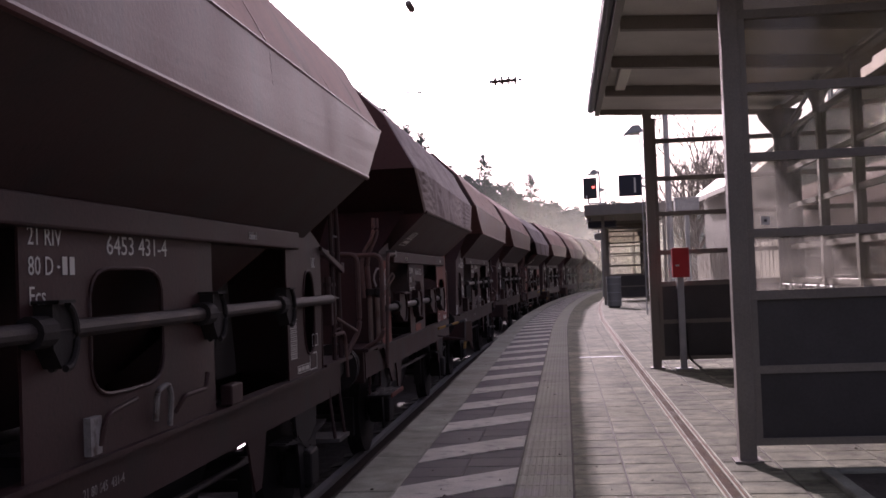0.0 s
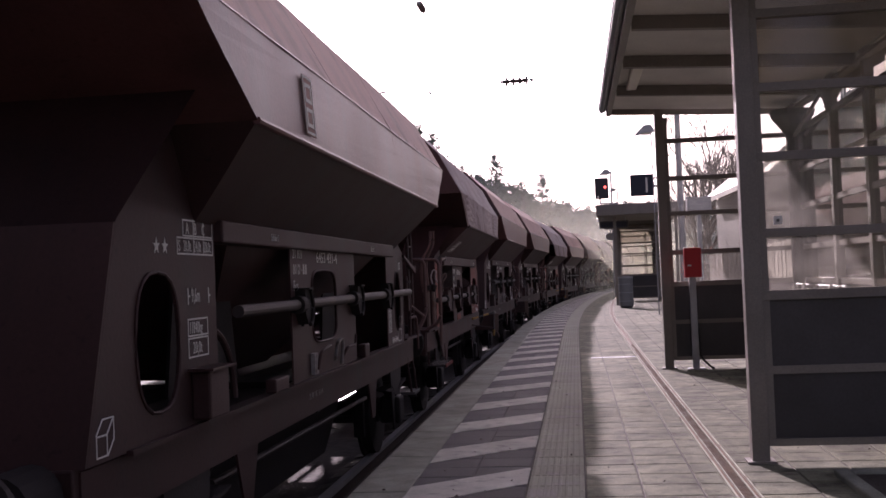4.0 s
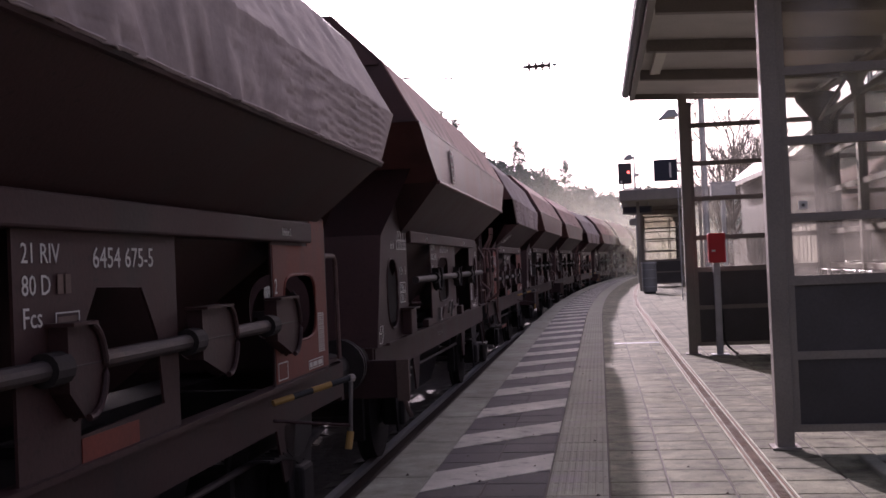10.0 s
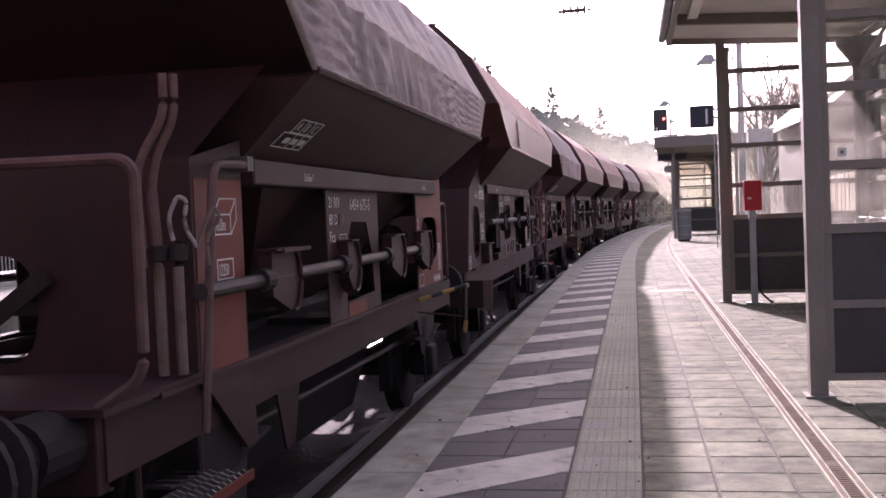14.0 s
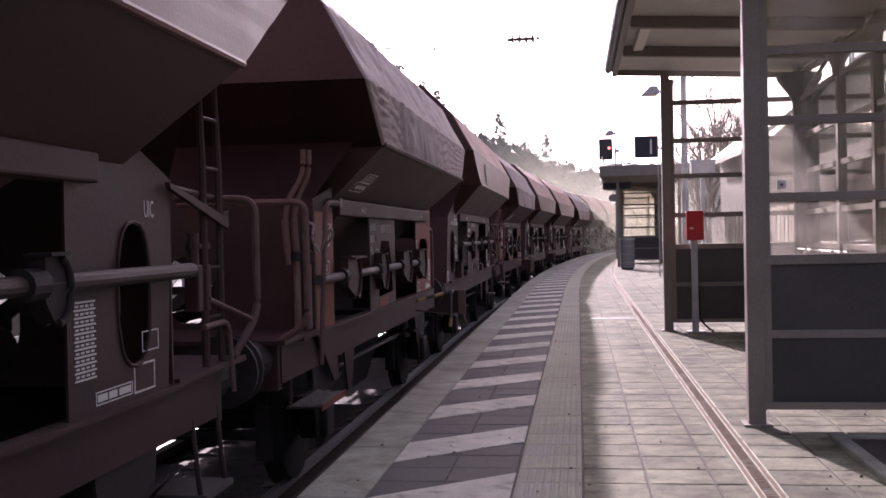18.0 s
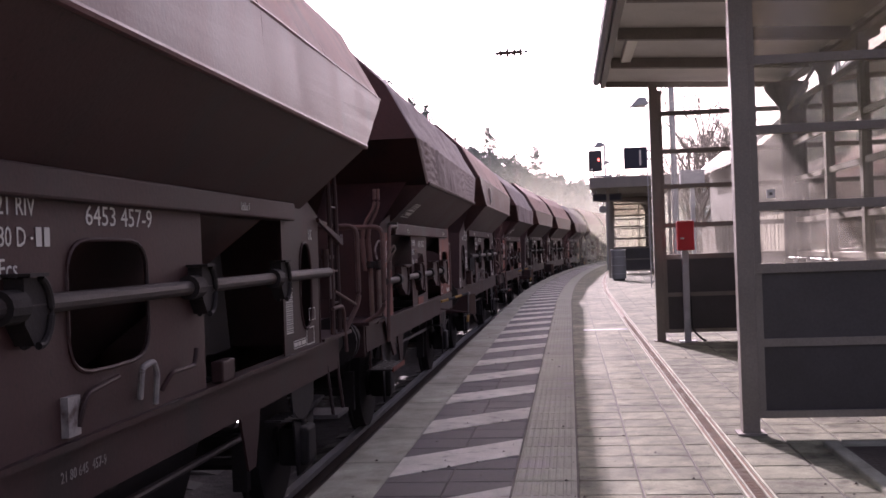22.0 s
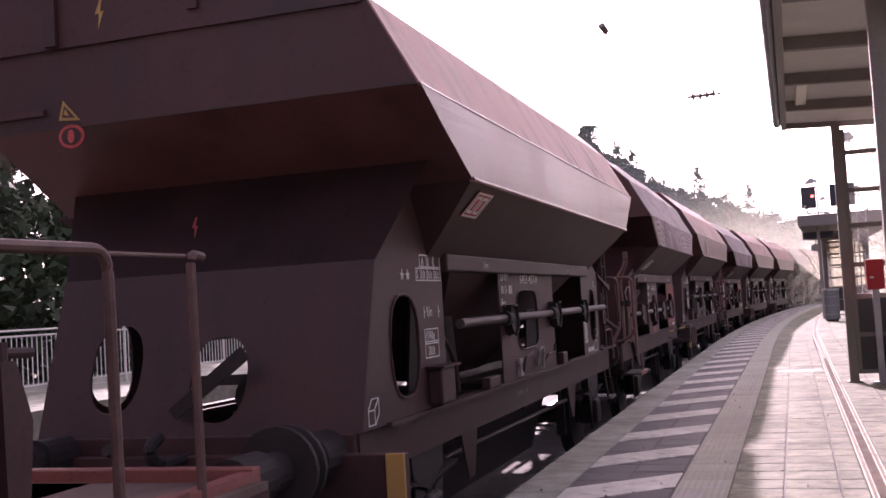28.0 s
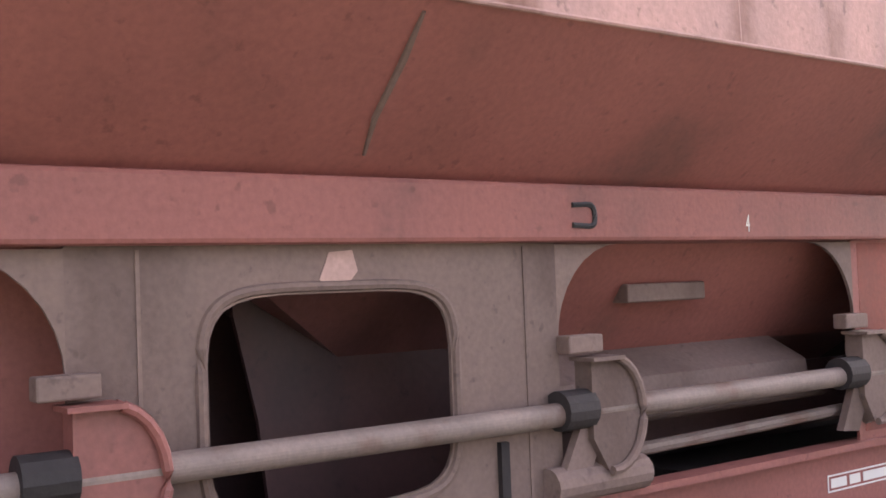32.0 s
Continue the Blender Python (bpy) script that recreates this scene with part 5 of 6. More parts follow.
    part("gusset", PR([(-3.36, 0.42), (-2.76, 0.42), (-2.7, 0.0), (-2.85, 0.0)], "x", SIDE - 0.01, SIDE + 0.01), "brown", wg)
    part("end_step", B(1.01, 1.25, -3.92, -3.24, -0.045, -0.03), "under", wg, "serrated steel step")
    for k in range(12):
        y = -3.90 + 0.0575 * k
        part("step_bar", PR([(1.02, -0.03), (1.06, -0.008), (1.10, -0.026), (1.14, -0.008), (1.18, -0.026), (1.22, -0.008), (1.248, -0.03)], "y", y, y + 0.014), "steel", wg)
    part("step_edge", B(1.25, 1.262, -3.93, -3.23, -0.055, -0.012), "orange", wg, "rusty orange front edge")
    for y in (-3.88, -3.28):
        part("end_step_hanger", T([(1.03, y, -0.035), (1.03, y, 0.42)], 0.014, 6), "brown", wg)
    return wg


def wagon_brake(name):
    wg = thing(name, "faded red-brown hopper wagon with a braked end platform", "wagon", "hopper wagons of the train")
    prof = [(0.76, 3.25), (1.19, 2.85), (1.49, 2.36), (1.51, 1.752)]
    # Inner tub gets the darker tub_side paint for the shade inside.
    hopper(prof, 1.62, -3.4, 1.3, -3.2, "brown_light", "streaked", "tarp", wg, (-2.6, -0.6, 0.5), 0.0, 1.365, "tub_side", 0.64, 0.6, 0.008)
    frame_common(wg, "brown_light")
    end_frame(wg, -1, "brown_light", 3.75)
    win = oval(-1.73, 0.80, 0.36, 0.275, 28, 5.0)
    plates = [
        ([(-3.8, 0.42), (-3.3, 0.42), (-3.3, 1.3), (-3.8, 1.3)], []),
        ([(-2.42, 0.42), (-0.97, 0.42), (-0.97, 1.20), (-2.42, 1.20)], [win]),
        ([(0.56, 0.42), (1.92, 0.42), (1.92, 1.39), (1.2, 1.39), (1.12, 1.20), (0.56, 1.20)], []),
    ]
    for s in (-1, 1):
        a, b = sorted((s * (SIDE - 0.012), s * SIDE))
        for i, (outer, holes) in enumerate(plates):
            part("side_plate", holed(outer, holes, "x", a, b), "dusty" if i == 1 else "brown_light", wg)
        part("band", B(*sorted((s * (SIDE - 0.12), s * (SIDE + 0.05))), -3.7, 1.11, 1.20, 1.375, bevel=0.014), "brown_light", wg)
        for y, d in ((-0.97, 1), (0.56, -1), (-2.42, -1)):
            arc = [(y + d * (0.27 - 0.27 * math.sin(t)), 0.90 + 0.295 * math.cos(t)) for t in (math.pi / 2 * k / 8 for k in range(9))]
            part("corner_web", PR([(y, 1.195)] + arc, "x", a, b), "dusty", wg)
    part("opening_rim", T([(SIDE, *p) for p in (lambda r: r + r[:1])(oval(-1.73, 0.80, 0.378, 0.293, 48, 5.0))], 0.014, 8), "dusty", wg)
    part("plate_seam", B(SIDE, SIDE + 0.004, -2.26, -2.25, 0.43, 1.19), "dusty", wg)
    part("plate_seam", B(SIDE, SIDE + 0.004, -1.10, -1.09, 0.43, 1.19), "dusty", wg)
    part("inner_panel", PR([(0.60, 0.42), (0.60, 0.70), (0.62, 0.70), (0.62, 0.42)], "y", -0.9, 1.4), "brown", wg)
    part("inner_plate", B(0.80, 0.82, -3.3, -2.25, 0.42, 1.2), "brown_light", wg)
    # Added sheet shuts the view through; its dark brown stands in for shade.
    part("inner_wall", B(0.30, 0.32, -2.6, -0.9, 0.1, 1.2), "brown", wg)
    # Inner wall in the same brown, which carries the recess's shade.
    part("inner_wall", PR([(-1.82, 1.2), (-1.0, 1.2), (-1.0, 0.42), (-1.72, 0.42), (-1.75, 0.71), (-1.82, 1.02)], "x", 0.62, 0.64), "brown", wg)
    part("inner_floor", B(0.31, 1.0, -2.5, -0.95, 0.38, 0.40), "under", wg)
    part("inner_back", PR([(0.66, 0.82), (0.97, 1.21), (0.985, 1.21), (0.68, 0.82)], "y", -0.95, 1.4), "brown_light", wg)
    part("shaft", T([(SIDE + 0.04, -3.2, 0.69), (SIDE + 0.04, 0.7, 0.69)], 0.036, 28), "pipe", wg)
    part("shaft", T([(SIDE + 0.035, 0.75, 0.765), (SIDE + 0.035, 1.98, 0.755)], 0.033, 28), "pipe", wg)
    part("lower_rod", T([(SIDE - 0.03, -0.85, 0.53), (SIDE - 0.03, 0.5, 0.555)], 0.022, 10), "pipe", wg)
    part("lower_rod", T([(SIDE - 0.12, -0.9, 0.62), (SIDE - 0.12, 0.5, 0.62)], 0.018, 10), "rail_side", wg)
    part("upper_lug", B(0.80, 0.90, -0.48, -0.08, 1.0, 1.065, bevel=0.008), "dusty", wg)
    part("dust_ledge", PR([(0.66, 0.84), (0.86, 0.74), (0.88, 0.62), (0.86, 0.62), (0.84, 0.725), (0.64, 0.82)], "y", -0.94, 0.55), "dusty", wg)
    for y in (-2.34, -0.82, 0.58):
        # First housing takes the red paint to carry a reddish flare.
        clamp(wg, y, 0.70, "brown_light" if y < -2 else "dusty")
        part("stop_block", B(SIDE, SIDE + 0.06, y - 0.16, y - 0.02, 0.865, 0.92, bevel=0.006), "dusty", wg)
        part("link_arm", PR([(y - 0.10, 0.68), (y + 0.02, 0.70), (y - 0.10, 0.48), (y - 0.20, 0.49)], "x", SIDE + 0.02, SIDE + 0.05), "dusty", wg)
    part("roller", T([(SIDE + 0.02, -1.05, 0.48), (SIDE + 0.02, -0.66, 0.48)], 0.055, 14), "dusty", wg)
    part("side_catch", B(SIDE, SIDE + 0.02, -1.22, -1.19, 0.45, 0.63), "under", wg)
    X = SIDE + 0.001
    part("scrape", T([(1.477, -1.70, 1.72), (1.371, -1.69, 1.631), (1.230, -1.688, 1.512), (1.132, -1.664, 1.43)], [0.005, 0.010, 0.009, 0.005], 8), "dusty", wg, "grey scrape across the slope")
    part("primer_patch", PR([(-1.78, 1.11), (-1.75, 1.18), (-1.68, 1.185), (-1.665, 1.13), (-1.70, 1.09), (-1.75, 1.085)], "x", X, X + 0.002), "primer", wg, "bare pinkish primer patch")
    part("dark_field", B(X - 0.0008, X, 0.60, 1.48, 0.46, 1.19), "orange", wg, "deeper red repainted field")
    part("band_patch", B(SIDE + 0.0505, SIDE + 0.052, 0.86, 1.095, 1.215, 1.36), "streaked", wg, "paler worn end of the band")
    bm = bmesh.new()
    frame_box(bm, X, 1.17, 1.37, 0.835, 1.19, 0.006)
    for k in range(1, 11):
        box(bm, X, X + 0.002, 1.17, 1.37, 0.835 + 0.032 * k, 0.84 + 0.032 * k)
    box(bm, X, X + 0.002, 1.265, 1.27, 0.835, 1.155)
    box(bm, X, X + 0.002, 1.245, 1.295, 1.197, 1.212)
    for k in range(4):
        box(bm, X, X + 0.002, 1.185 + 0.045 * k, 1.215 + 0.045 * k, 1.163, 1.178)
    frame_box(bm, X, 0.92, 1.14, 0.44, 0.57, 0.006)
    part("inspection_table", bm, "white", wg, "white painted inspection table")
    side_text(wg, "4", 0.085, -0.13, 1.23, SIDE + 0.052, 0.5)
    part("painted_mark", T(bend([(SIDE + 0.052, -0.94, 1.31), (SIDE + 0.052, -0.85, 1.315), (SIDE + 0.052, -0.845, 1.245), (SIDE + 0.052, -0.94, 1.25)], 0.03), 0.009, 6), "black", wg, "hand-painted black mark")
    bm = bmesh.new()
    xs = SIDE - 0.029
    frame_box(bm, xs, 0.38, 0.79, 0.25, 0.315, 0.006)
    for a, b in ((0.40, 0.5), (0.52, 0.59), (0.61, 0.77)):
        box(bm, xs, xs + 0.002, a, b, 0.265, 0.30)
    part("date_plate", bm, "white", wg, "white framed inspection date in bars")
    part("end_deck", B(-1.0, 1.10, 2.2, 4.15, 0.32, 0.36), "dusty", wg)
    part("deck_edge", B(1.06, 1.105, 2.3, 4.15, 0.20, 0.319), "brown", wg)
    part("end_bulkhead", B(-1.08, 1.08, 2.00, 2.02, 0.42, 1.39), "brown", wg)
    bm = bmesh.new()
    bm.faces.new([bm.verts.new(p) for p in ((-1.08, 2.01, 1.39), (1.08, 2.01, 1.39), (1.5, 1.64, 1.80), (-1.5, 1.64, 1.80))])
    bmesh.ops.solidify(bm, geom=list(bm.faces), thickness=0.012)
    part("end_slope", bm, "brown", wg)
    part("sloped_plate", PR([(1.37, 0.37), (2.3, 0.30), (3.05, 0.08), (2.55, -0.05)], "x", SIDE + 0.0, SIDE + 0.06), "brown_light", wg, "sloping step plate")
    handrail(wg, [(1.04, 2.0, 1.36), (1.05, 3.12, 1.37), (1.05, 3.14, 0.36)], 0.022)
    handrail(wg, [(1.00, 2.0, 1.35), (1.02, 3.68, 1.36)], 0.010)
    handrail(wg, [(1.04, 3.78, 1.36), (1.04, 3.69, 1.37), (1.04, 3.70, 0.36)], 0.020)
    part("brake_lever", T(bend([(1.0, 2.35, 0.6), (0.98, 2.36, 1.1), (0.96, 2.55, 1.5), (0.96, 2.62, 1.62)], 0.1), 0.013, 8), "brown_light", wg)
    for y in (2.42, 2.62):
        part("brake_stand", PR([(y, 0.36), (y + 0.08, 0.36), (y + 0.12, 0.8), (y + 0.05, 1.0), (y - 0.02, 1.0)], "x", 0.93, 1.02), "brown", wg)
        part("stand_knob", T([(0.97, y + 0.02, 0.98), (0.97, y + 0.02, 1.06)], 0.035, 10), "brown", wg)
    part("cross_head", T([(0.97, 2.2, 1.04), (0.97, 2.8, 1.02)], 0.018, 8), "brown", wg)
    part("deck_box", B(0.85, 1.08, 2.5, 2.72, 0.25, 0.52, bevel=0.01), "under", wg)
    seg = [Vector(p) for p in bend([(SIDE + 0.11, 1.32, 0.30), (SIDE + 0.11, 2.0, 0.27), (SIDE + 0.11, 3.15, 0.33), (SIDE + 0.11, 3.42, 0.37), (SIDE + 0.0, 3.42, 0.37)], 0.1)]
    lens = [(q - p).length for p, q in zip(seg, seg[1:])]

    def at(u):
        d = u * sum(lens)
        for l, p, q in zip(lens, seg, seg[1:]):
            if d <= l:
                return p + (q - p) * (d / l)
            d -= l
        return seg[-1]
    for k in range(9):
        a, b = k / 9, (k + 1) / 9
        part("striped_bar", T([at(a), at((a + b) / 2), at(b)], 0.02, 8), "yellow" if k % 2 == 0 else "black", wg)
    part("bar_grip", T([(SIDE + 0.09, 3.08, 0.06), (SIDE + 0.09, 3.10, -0.16)], 0.028, 8), "yellow", wg)
    return wg


S_ROWS = [(0, 7.85), (2, 9.55), (4, 11.22), (6, 12.88), (8, 14.52), (10, 16.15), (12, 17.75), (14, 19.33), (16, 20.88), (18, 22.43), (20, 23.98), (22, 25.53),
          (24, 27.08), (26, 28.63), (28, 30.18), (30, 31.73), (32, 33.28)]
solid = wagon_solid("hopper_wagon", "6453 431-4", "11840kg")
solid2 = wagon_solid("hopper_wagon", "6453 457-9", "11740kg", True)
tarp = wagon_tarp("hopper_wagon")
brake = wagon_brake("hopper_wagon")
TRAIN = {0: solid, 1: tarp, 2: solid2, 3: brake}
for k, src in ((-1, tarp), (-2, solid), (-3, solid), (-4, tarp), (-5, solid), (-6, solid), (-7, tarp), (-8, solid), (-9, solid), (4, solid)):
    TRAIN[k] = copy_thing(src, Matrix.Identity(4))
SLOPE_A = math.degrees(math.atan2(PROF[3][0] - 1.05, PROF[3][1] - 1.40))
emblem(solid2, pose(1.05 + 0.465 * (1.755 - 1.40) / 0.48 + 0.018, -2.78, 1.755, 0, SLOPE_A, 0), "faded_red", "white")
WALL_A = math.degrees(math.atan2(PROF[2][0] - PROF[3][0], PROF[2][1] - PROF[3][1]))
emblem(solid, pose(1.515 - 0.03 * (2.10 - 1.88) / 0.465 + 0.022, -2.25, 2.10, 0, WALL_A, 0) @ pose(0, 0, 0, 90, 0, 0), "brown_top", "white")


# places along the train; the wagons with tarpaulins are shorter at their front end
PLACE = {0: 0.0, 1: -8.44, 2: -17.92, 3: -27.39, 4: -36.83, -1: 9.44, -2: 17.88, -3: 27.32, -4: 36.76, -5: 45.2, -6: 54.64, -7: 64.08, -8: 72.52, -9: 81.96}


def wagon_pose(k, s):
    y = s - 3.2 + PLACE[k]
    return pose(TRACK + bend_x(y), y, 0, 0, 0, bend_dir(y))


def motions():
    for k, wg in TRAIN.items():
        walk(wg, [(t, wagon_pose(k, s)) for t, s in S_ROWS])



# ---- woods and surroundings ----
def pine(seed, height):
    """Tapered trunk, whorls of limbs, and a crown of many small needle tufts."""
    rnd = random.Random(seed)
    tr = thing("pine_tree", "tall dark pine with an open ragged crown", "tree", "pines of the wood")
    lean = (rnd.uniform(-.4, .4), rnd.uniform(-.4, .4))
    part("trunk", T([(0, 0, -0.3), (lean[0] * .5, lean[1] * .5, height * .5), (*lean, height * .97)], [height * .014, height * .010, height * .002], 8), "bark", tr)
    limbs = bmesh.new()
    v, f = [], []
    z = height * 0.38
    while z < height * 0.99:
        s = (z - height * 0.38) / (height * 0.62)
        reach = height * 0.215 * (1 - s) ** 0.75 * rnd.uniform(.6, 1.15) + 0.25
        for k in range(rnd.randint(3, 5)):
            a = rnd.uniform(0, 2 * math.pi)
            r = reach * rnd.uniform(.55, 1.1)
            base = Vector((lean[0] * z / height, lean[1] * z / height, z))
            tip = base + Vector((math.cos(a) * r, math.sin(a) * r, r * rnd.uniform(.05, .4)))
            tube(limbs, [base, tip], [0.035, 0.01], 4, False)
            for q in range(int(11 + r * 15)):
                u = rnd.uniform(.3, 1.05)
                c = base.lerp(tip, u) + Vector((rnd.gauss(0, .2), rnd.gauss(0, .2), rnd.gauss(.05, .16)))
                for w in range(2):
                    d = Vector((rnd.gauss(0, 1), rnd.gauss(0, 1), rnd.gauss(.3, .7))).normalized()
                    e = d.cross(Vector((rnd.gauss(0, 1), rnd.gauss(0, 1), rnd.gauss(0, 1)))).normalized()
                    L, W = rnd.uniform(.16, .34), rnd.uniform(.035, .085)
                    i = len(v)
                    v += [c - e * W, c + e * W, c + d * L]
                    f.append((i, i + 1, i + 2))
        z += height * rnd.uniform(.022, .04)
    part("limbs", limbs, "bark", tr)
    me = bpy.data.meshes.new("crown")
    me.from_pydata([tuple(p) for p in v], [], f)
    me.materials.append(M["needles"])
    cr = new("crown", me)
    cr.parent = tr
    return tr


def bare_tree(seed, height, name="bare_tree"):
    """A leafless tree: limbs that fork down to fine twigs."""
    rnd = random.Random(seed)
    tr = thing(name, "leafless grey-brown tree with a fine twiggy crown", "tree", "bare trees")
    trunk, twigs = bmesh.new(), bmesh.new()

    def grow(p, d, L, r, depth):
        q = p + d * L
        m = p.lerp(q, 0.5) + Vector((rnd.gauss(0, L * .04), rnd.gauss(0, L * .04), 0))
        tube(trunk if depth < 2 else twigs, [p, m, q], [r, r * .85, r * .68], 6 if depth < 2 else 3, False)
        if depth >= 5:
            return
        for k in range(3 if depth else 5):
            a = Vector((rnd.gauss(0, 1), rnd.gauss(0, 1), rnd.gauss(0.15, .6))).normalized()
            nd = (d * 1.1 + a * rnd.uniform(.5, .95) + Vector((0, 0, .18))).normalized()
            grow(p.lerp(q, rnd.uniform(.45, 1.0)), nd, L * rnd.uniform(.55, .8), r * .61, depth + 1)
    grow(Vector((0, 0, -.2)), Vector((rnd.gauss(0, .06), rnd.gauss(0, .06), 1)).normalized(), height * .33, height * .013, 0)
    part("trunk", trunk, "bark", tr)
    part("twigs", twigs, "twigs", tr)
    return tr


rnd = random.Random(5)
spots = []
for k in range(26):                                    # edge of the wood along the line
    y = 6 + k * 5.6
    spots.append((-21 + 0.04 * y + rnd.uniform(-2, 2), y + rnd.uniform(-2, 2), rnd.uniform(.85, 1.12)))
    spots.append((-28 + 0.03 * y + rnd.uniform(-3, 3), y + rnd.uniform(-2, 2), rnd.uniform(.9, 1.2)))
for k in range(30):                                    # wood across the end of the bend
    x = 10 + k * 2.6
    spots.append((x + rnd.uniform(-2, 2), 165 + rnd.uniform(-6, 6), rnd.uniform(.7, .95) * (1.0 if x < 15 else 0.55)))
    spots.append((x + rnd.uniform(-2, 2), 178 + rnd.uniform(-6, 6), rnd.uniform(.75, 1.0) * (1.0 if x < 15 else 0.55)))
for k in range(130):                                   # dense wood on the outside of the bend
    y = rnd.uniform(82, 172)
    spots.append((TRACK + bend_x(y) - 13 - rnd.uniform(0, 1) ** 1.5 * 30, y, rnd.uniform(.58, .80) * (0.8 + 0.25 * (y - 80) / 90)))
for x, y, top in ((-8.1, 110, 12.6), (-7.0, 113, 11.0), (-5.1, 108, 10.0), (-4.2, 113, 9.4), (-3.3, 110, 9.8), (-2.0, 108, 8.8), (-0.7, 110, 8.4), (0.5, 113, 7.9),
                  (1.6, 110, 7.7), (2.8, 112, 7.4), (-9.6, 108, 11.2), (-11.6, 109, 12.4), (-14, 106, 13.4), (-20.9, 110, 20.6), (-17.7, 110, 17.0), (-19.3, 113, 18.4), (-16, 108, 14.8)):
    spots.append((x, y, (top + 1.25) / 15.0))
for k in range(30):                                    # added unseen pines behind the camera that hold back low skylight
    a = radians(-100 + k * 6.4)
    spots.append((2 + 27 * math.sin(a) + rnd.uniform(-2, 2) if k % 2 else 2 + 21 * math.sin(a), -6 - 24 * math.cos(a) + rnd.uniform(-2, 2), rnd.uniform(.85, 1.1)))
kinds = [pine(11, 15.0), pine(12, 14.0), pine(13, 16.0), pine(14, 13.0)]
for i, (x, y, s) in enumerate(spots):
    if i < 4:
        tr = kinds[i]
        tr.matrix_basis = pose(x, y, -1.25, 0, 0, rnd.uniform(0, 360))
    else:
        tr = copy_thing(kinds[i % 4], pose(x, y, -1.25, 0, 0, rnd.uniform(0, 360)))
    tr.scale = (s, s, s * rnd.uniform(.95, 1.12))

bares = [bare_tree(31, 8.0), bare_tree(32, 7.0), bare_tree(33, 9.0)]
bspots = [(12, 33, .9), (8.6, 60, 1.75), (7.4, 30, .8), (10.5, 35, 1.1), (9.5, 24, .8), (12.5, 28, 1.0), (7.9, 64, 1.7), (11, 60, 1.3), (14, 39, 1.2),
          (8.2, 17.5, .7), (10.5, 19, .9), (13.5, 20, 1.0), (9.0, 13, .75), (12, 14.5, .9), (7.0, 22.5, .6), (16, 32, 1.2), (10.2, 66, 1.8), (8.0, 70, 1.2), (9, 80, 1.3)]
for i, (x, y, s) in enumerate(bspots):
    if i < 3:
        tr = bares[i]
        tr.matrix_basis = pose(x, y, -.15, 0, 0, rnd.uniform(0, 360))
    else:
        tr = copy_thing(bares[i % 3], pose(x, y, -.15, 0, 0, rnd.uniform(0, 360)))
    tr.scale = (s, s, s)

# crowns that close up behind the first pines at the end of the bend
rnd = random.Random(58)
SKYLINE = [(-26, 21.0), (-21, 19.4), (-17.7, 16.2), (-14, 13.0), (-11.6, 11.8), (-8, 11.0), (-5, 9.3), (-2, 8.3), (1, 7.5), (5, 7.0), (12, 7.6), (20, 8.0)]
v, f = [], []
for k in range(74):
    x, y = -26 + 46 * (k + rnd.uniform(-.4, .4)) / 74, rnd.uniform(112, 124)
    for (xa, za), (xb, zb) in zip(SKYLINE, SKYLINE[1:]):
        if xa <= x <= xb:
            top = (za + (zb - za) * (x - xa) / (xb - xa) - 1.1) * y / 110 + 1.1 + rnd.uniform(-1.5, .4)
    wide, drop = rnd.uniform(1.3, 2.3), rnd.uniform(.35, .75)
    boughs = [(rnd.uniform(0, 6.28), rnd.uniform(0.3, 7.5)) for b in range(40)]
    for a, d in boughs:
        r = min(wide, .15 + drop * d) * rnd.uniform(.35, 1.0)
        hub = Vector((x + r * math.cos(a), y + r * math.sin(a), top - d))
        for q in range(26):
            p = hub + Vector((rnd.gauss(0, .42), rnd.gauss(0, .42), rnd.gauss(0, .24)))
            d1 = Vector((rnd.gauss(0, 1), rnd.gauss(0, 1), rnd.gauss(.4, .7))).normalized() * rnd.uniform(.3, .6)
            e = d1.cross(Vector((rnd.gauss(0, 1), rnd.gauss(0, 1), rnd.gauss(0, 1)))).normalized() * rnd.uniform(.14, .26)
            i = len(v)
            v += [p - e, p + e, p + d1]
            f.append((i, i + 1, i + 2))
me = bpy.data.meshes.new("far_wood")
me.from_pydata([tuple(p) for p in v], [], f)
me.materials.append(M["needles"])
tagged(new("far_wood", me), "dense dark wood closing the end of the line", "wood", kind="stuff")

# tangle of undergrowth on the bank
v, f = [], []
rnd = random.Random(77)
for k in range(5200):
    y = rnd.uniform(8, 70)
    p = Vector((rnd.uniform(5.6, 13), y, -.15))
    d = Vector((rnd.gauss(0, .35), rnd.gauss(0, .35), 1)).normalized()
    L = rnd.uniform(.6, 2.6)
    e = d.cross(Vector((rnd.gauss(0, 1), rnd.gauss(0, 1), 0))).normalized() * rnd.uniform(.006, .014)
    i = len(v)
    q = p + d * L + Vector((rnd.gauss(0, .2), rnd.gauss(0, .2), 0))
    v += [p - e, p + e, q]
    f.append((i, i + 1, i + 2))
    for w in range(3):
        b = p.lerp(q, rnd.uniform(.35, .9))
        t = b + Vector((rnd.gauss(0, .35), rnd.gauss(0, .35), rnd.uniform(.1, .6)))
        i = len(v)
        v += [b - e * .6, b + e * .6, t]
        f.append((i, i + 1, i + 2))
me = bpy.data.meshes.new("undergrowth")
me.from_pydata([tuple(p) for p in v], [], f)
me.materials.append(M["twigs"])
tagged(new("undergrowth", me), "dry leafless undergrowth on the bank", "shrubs", kind="stuff")

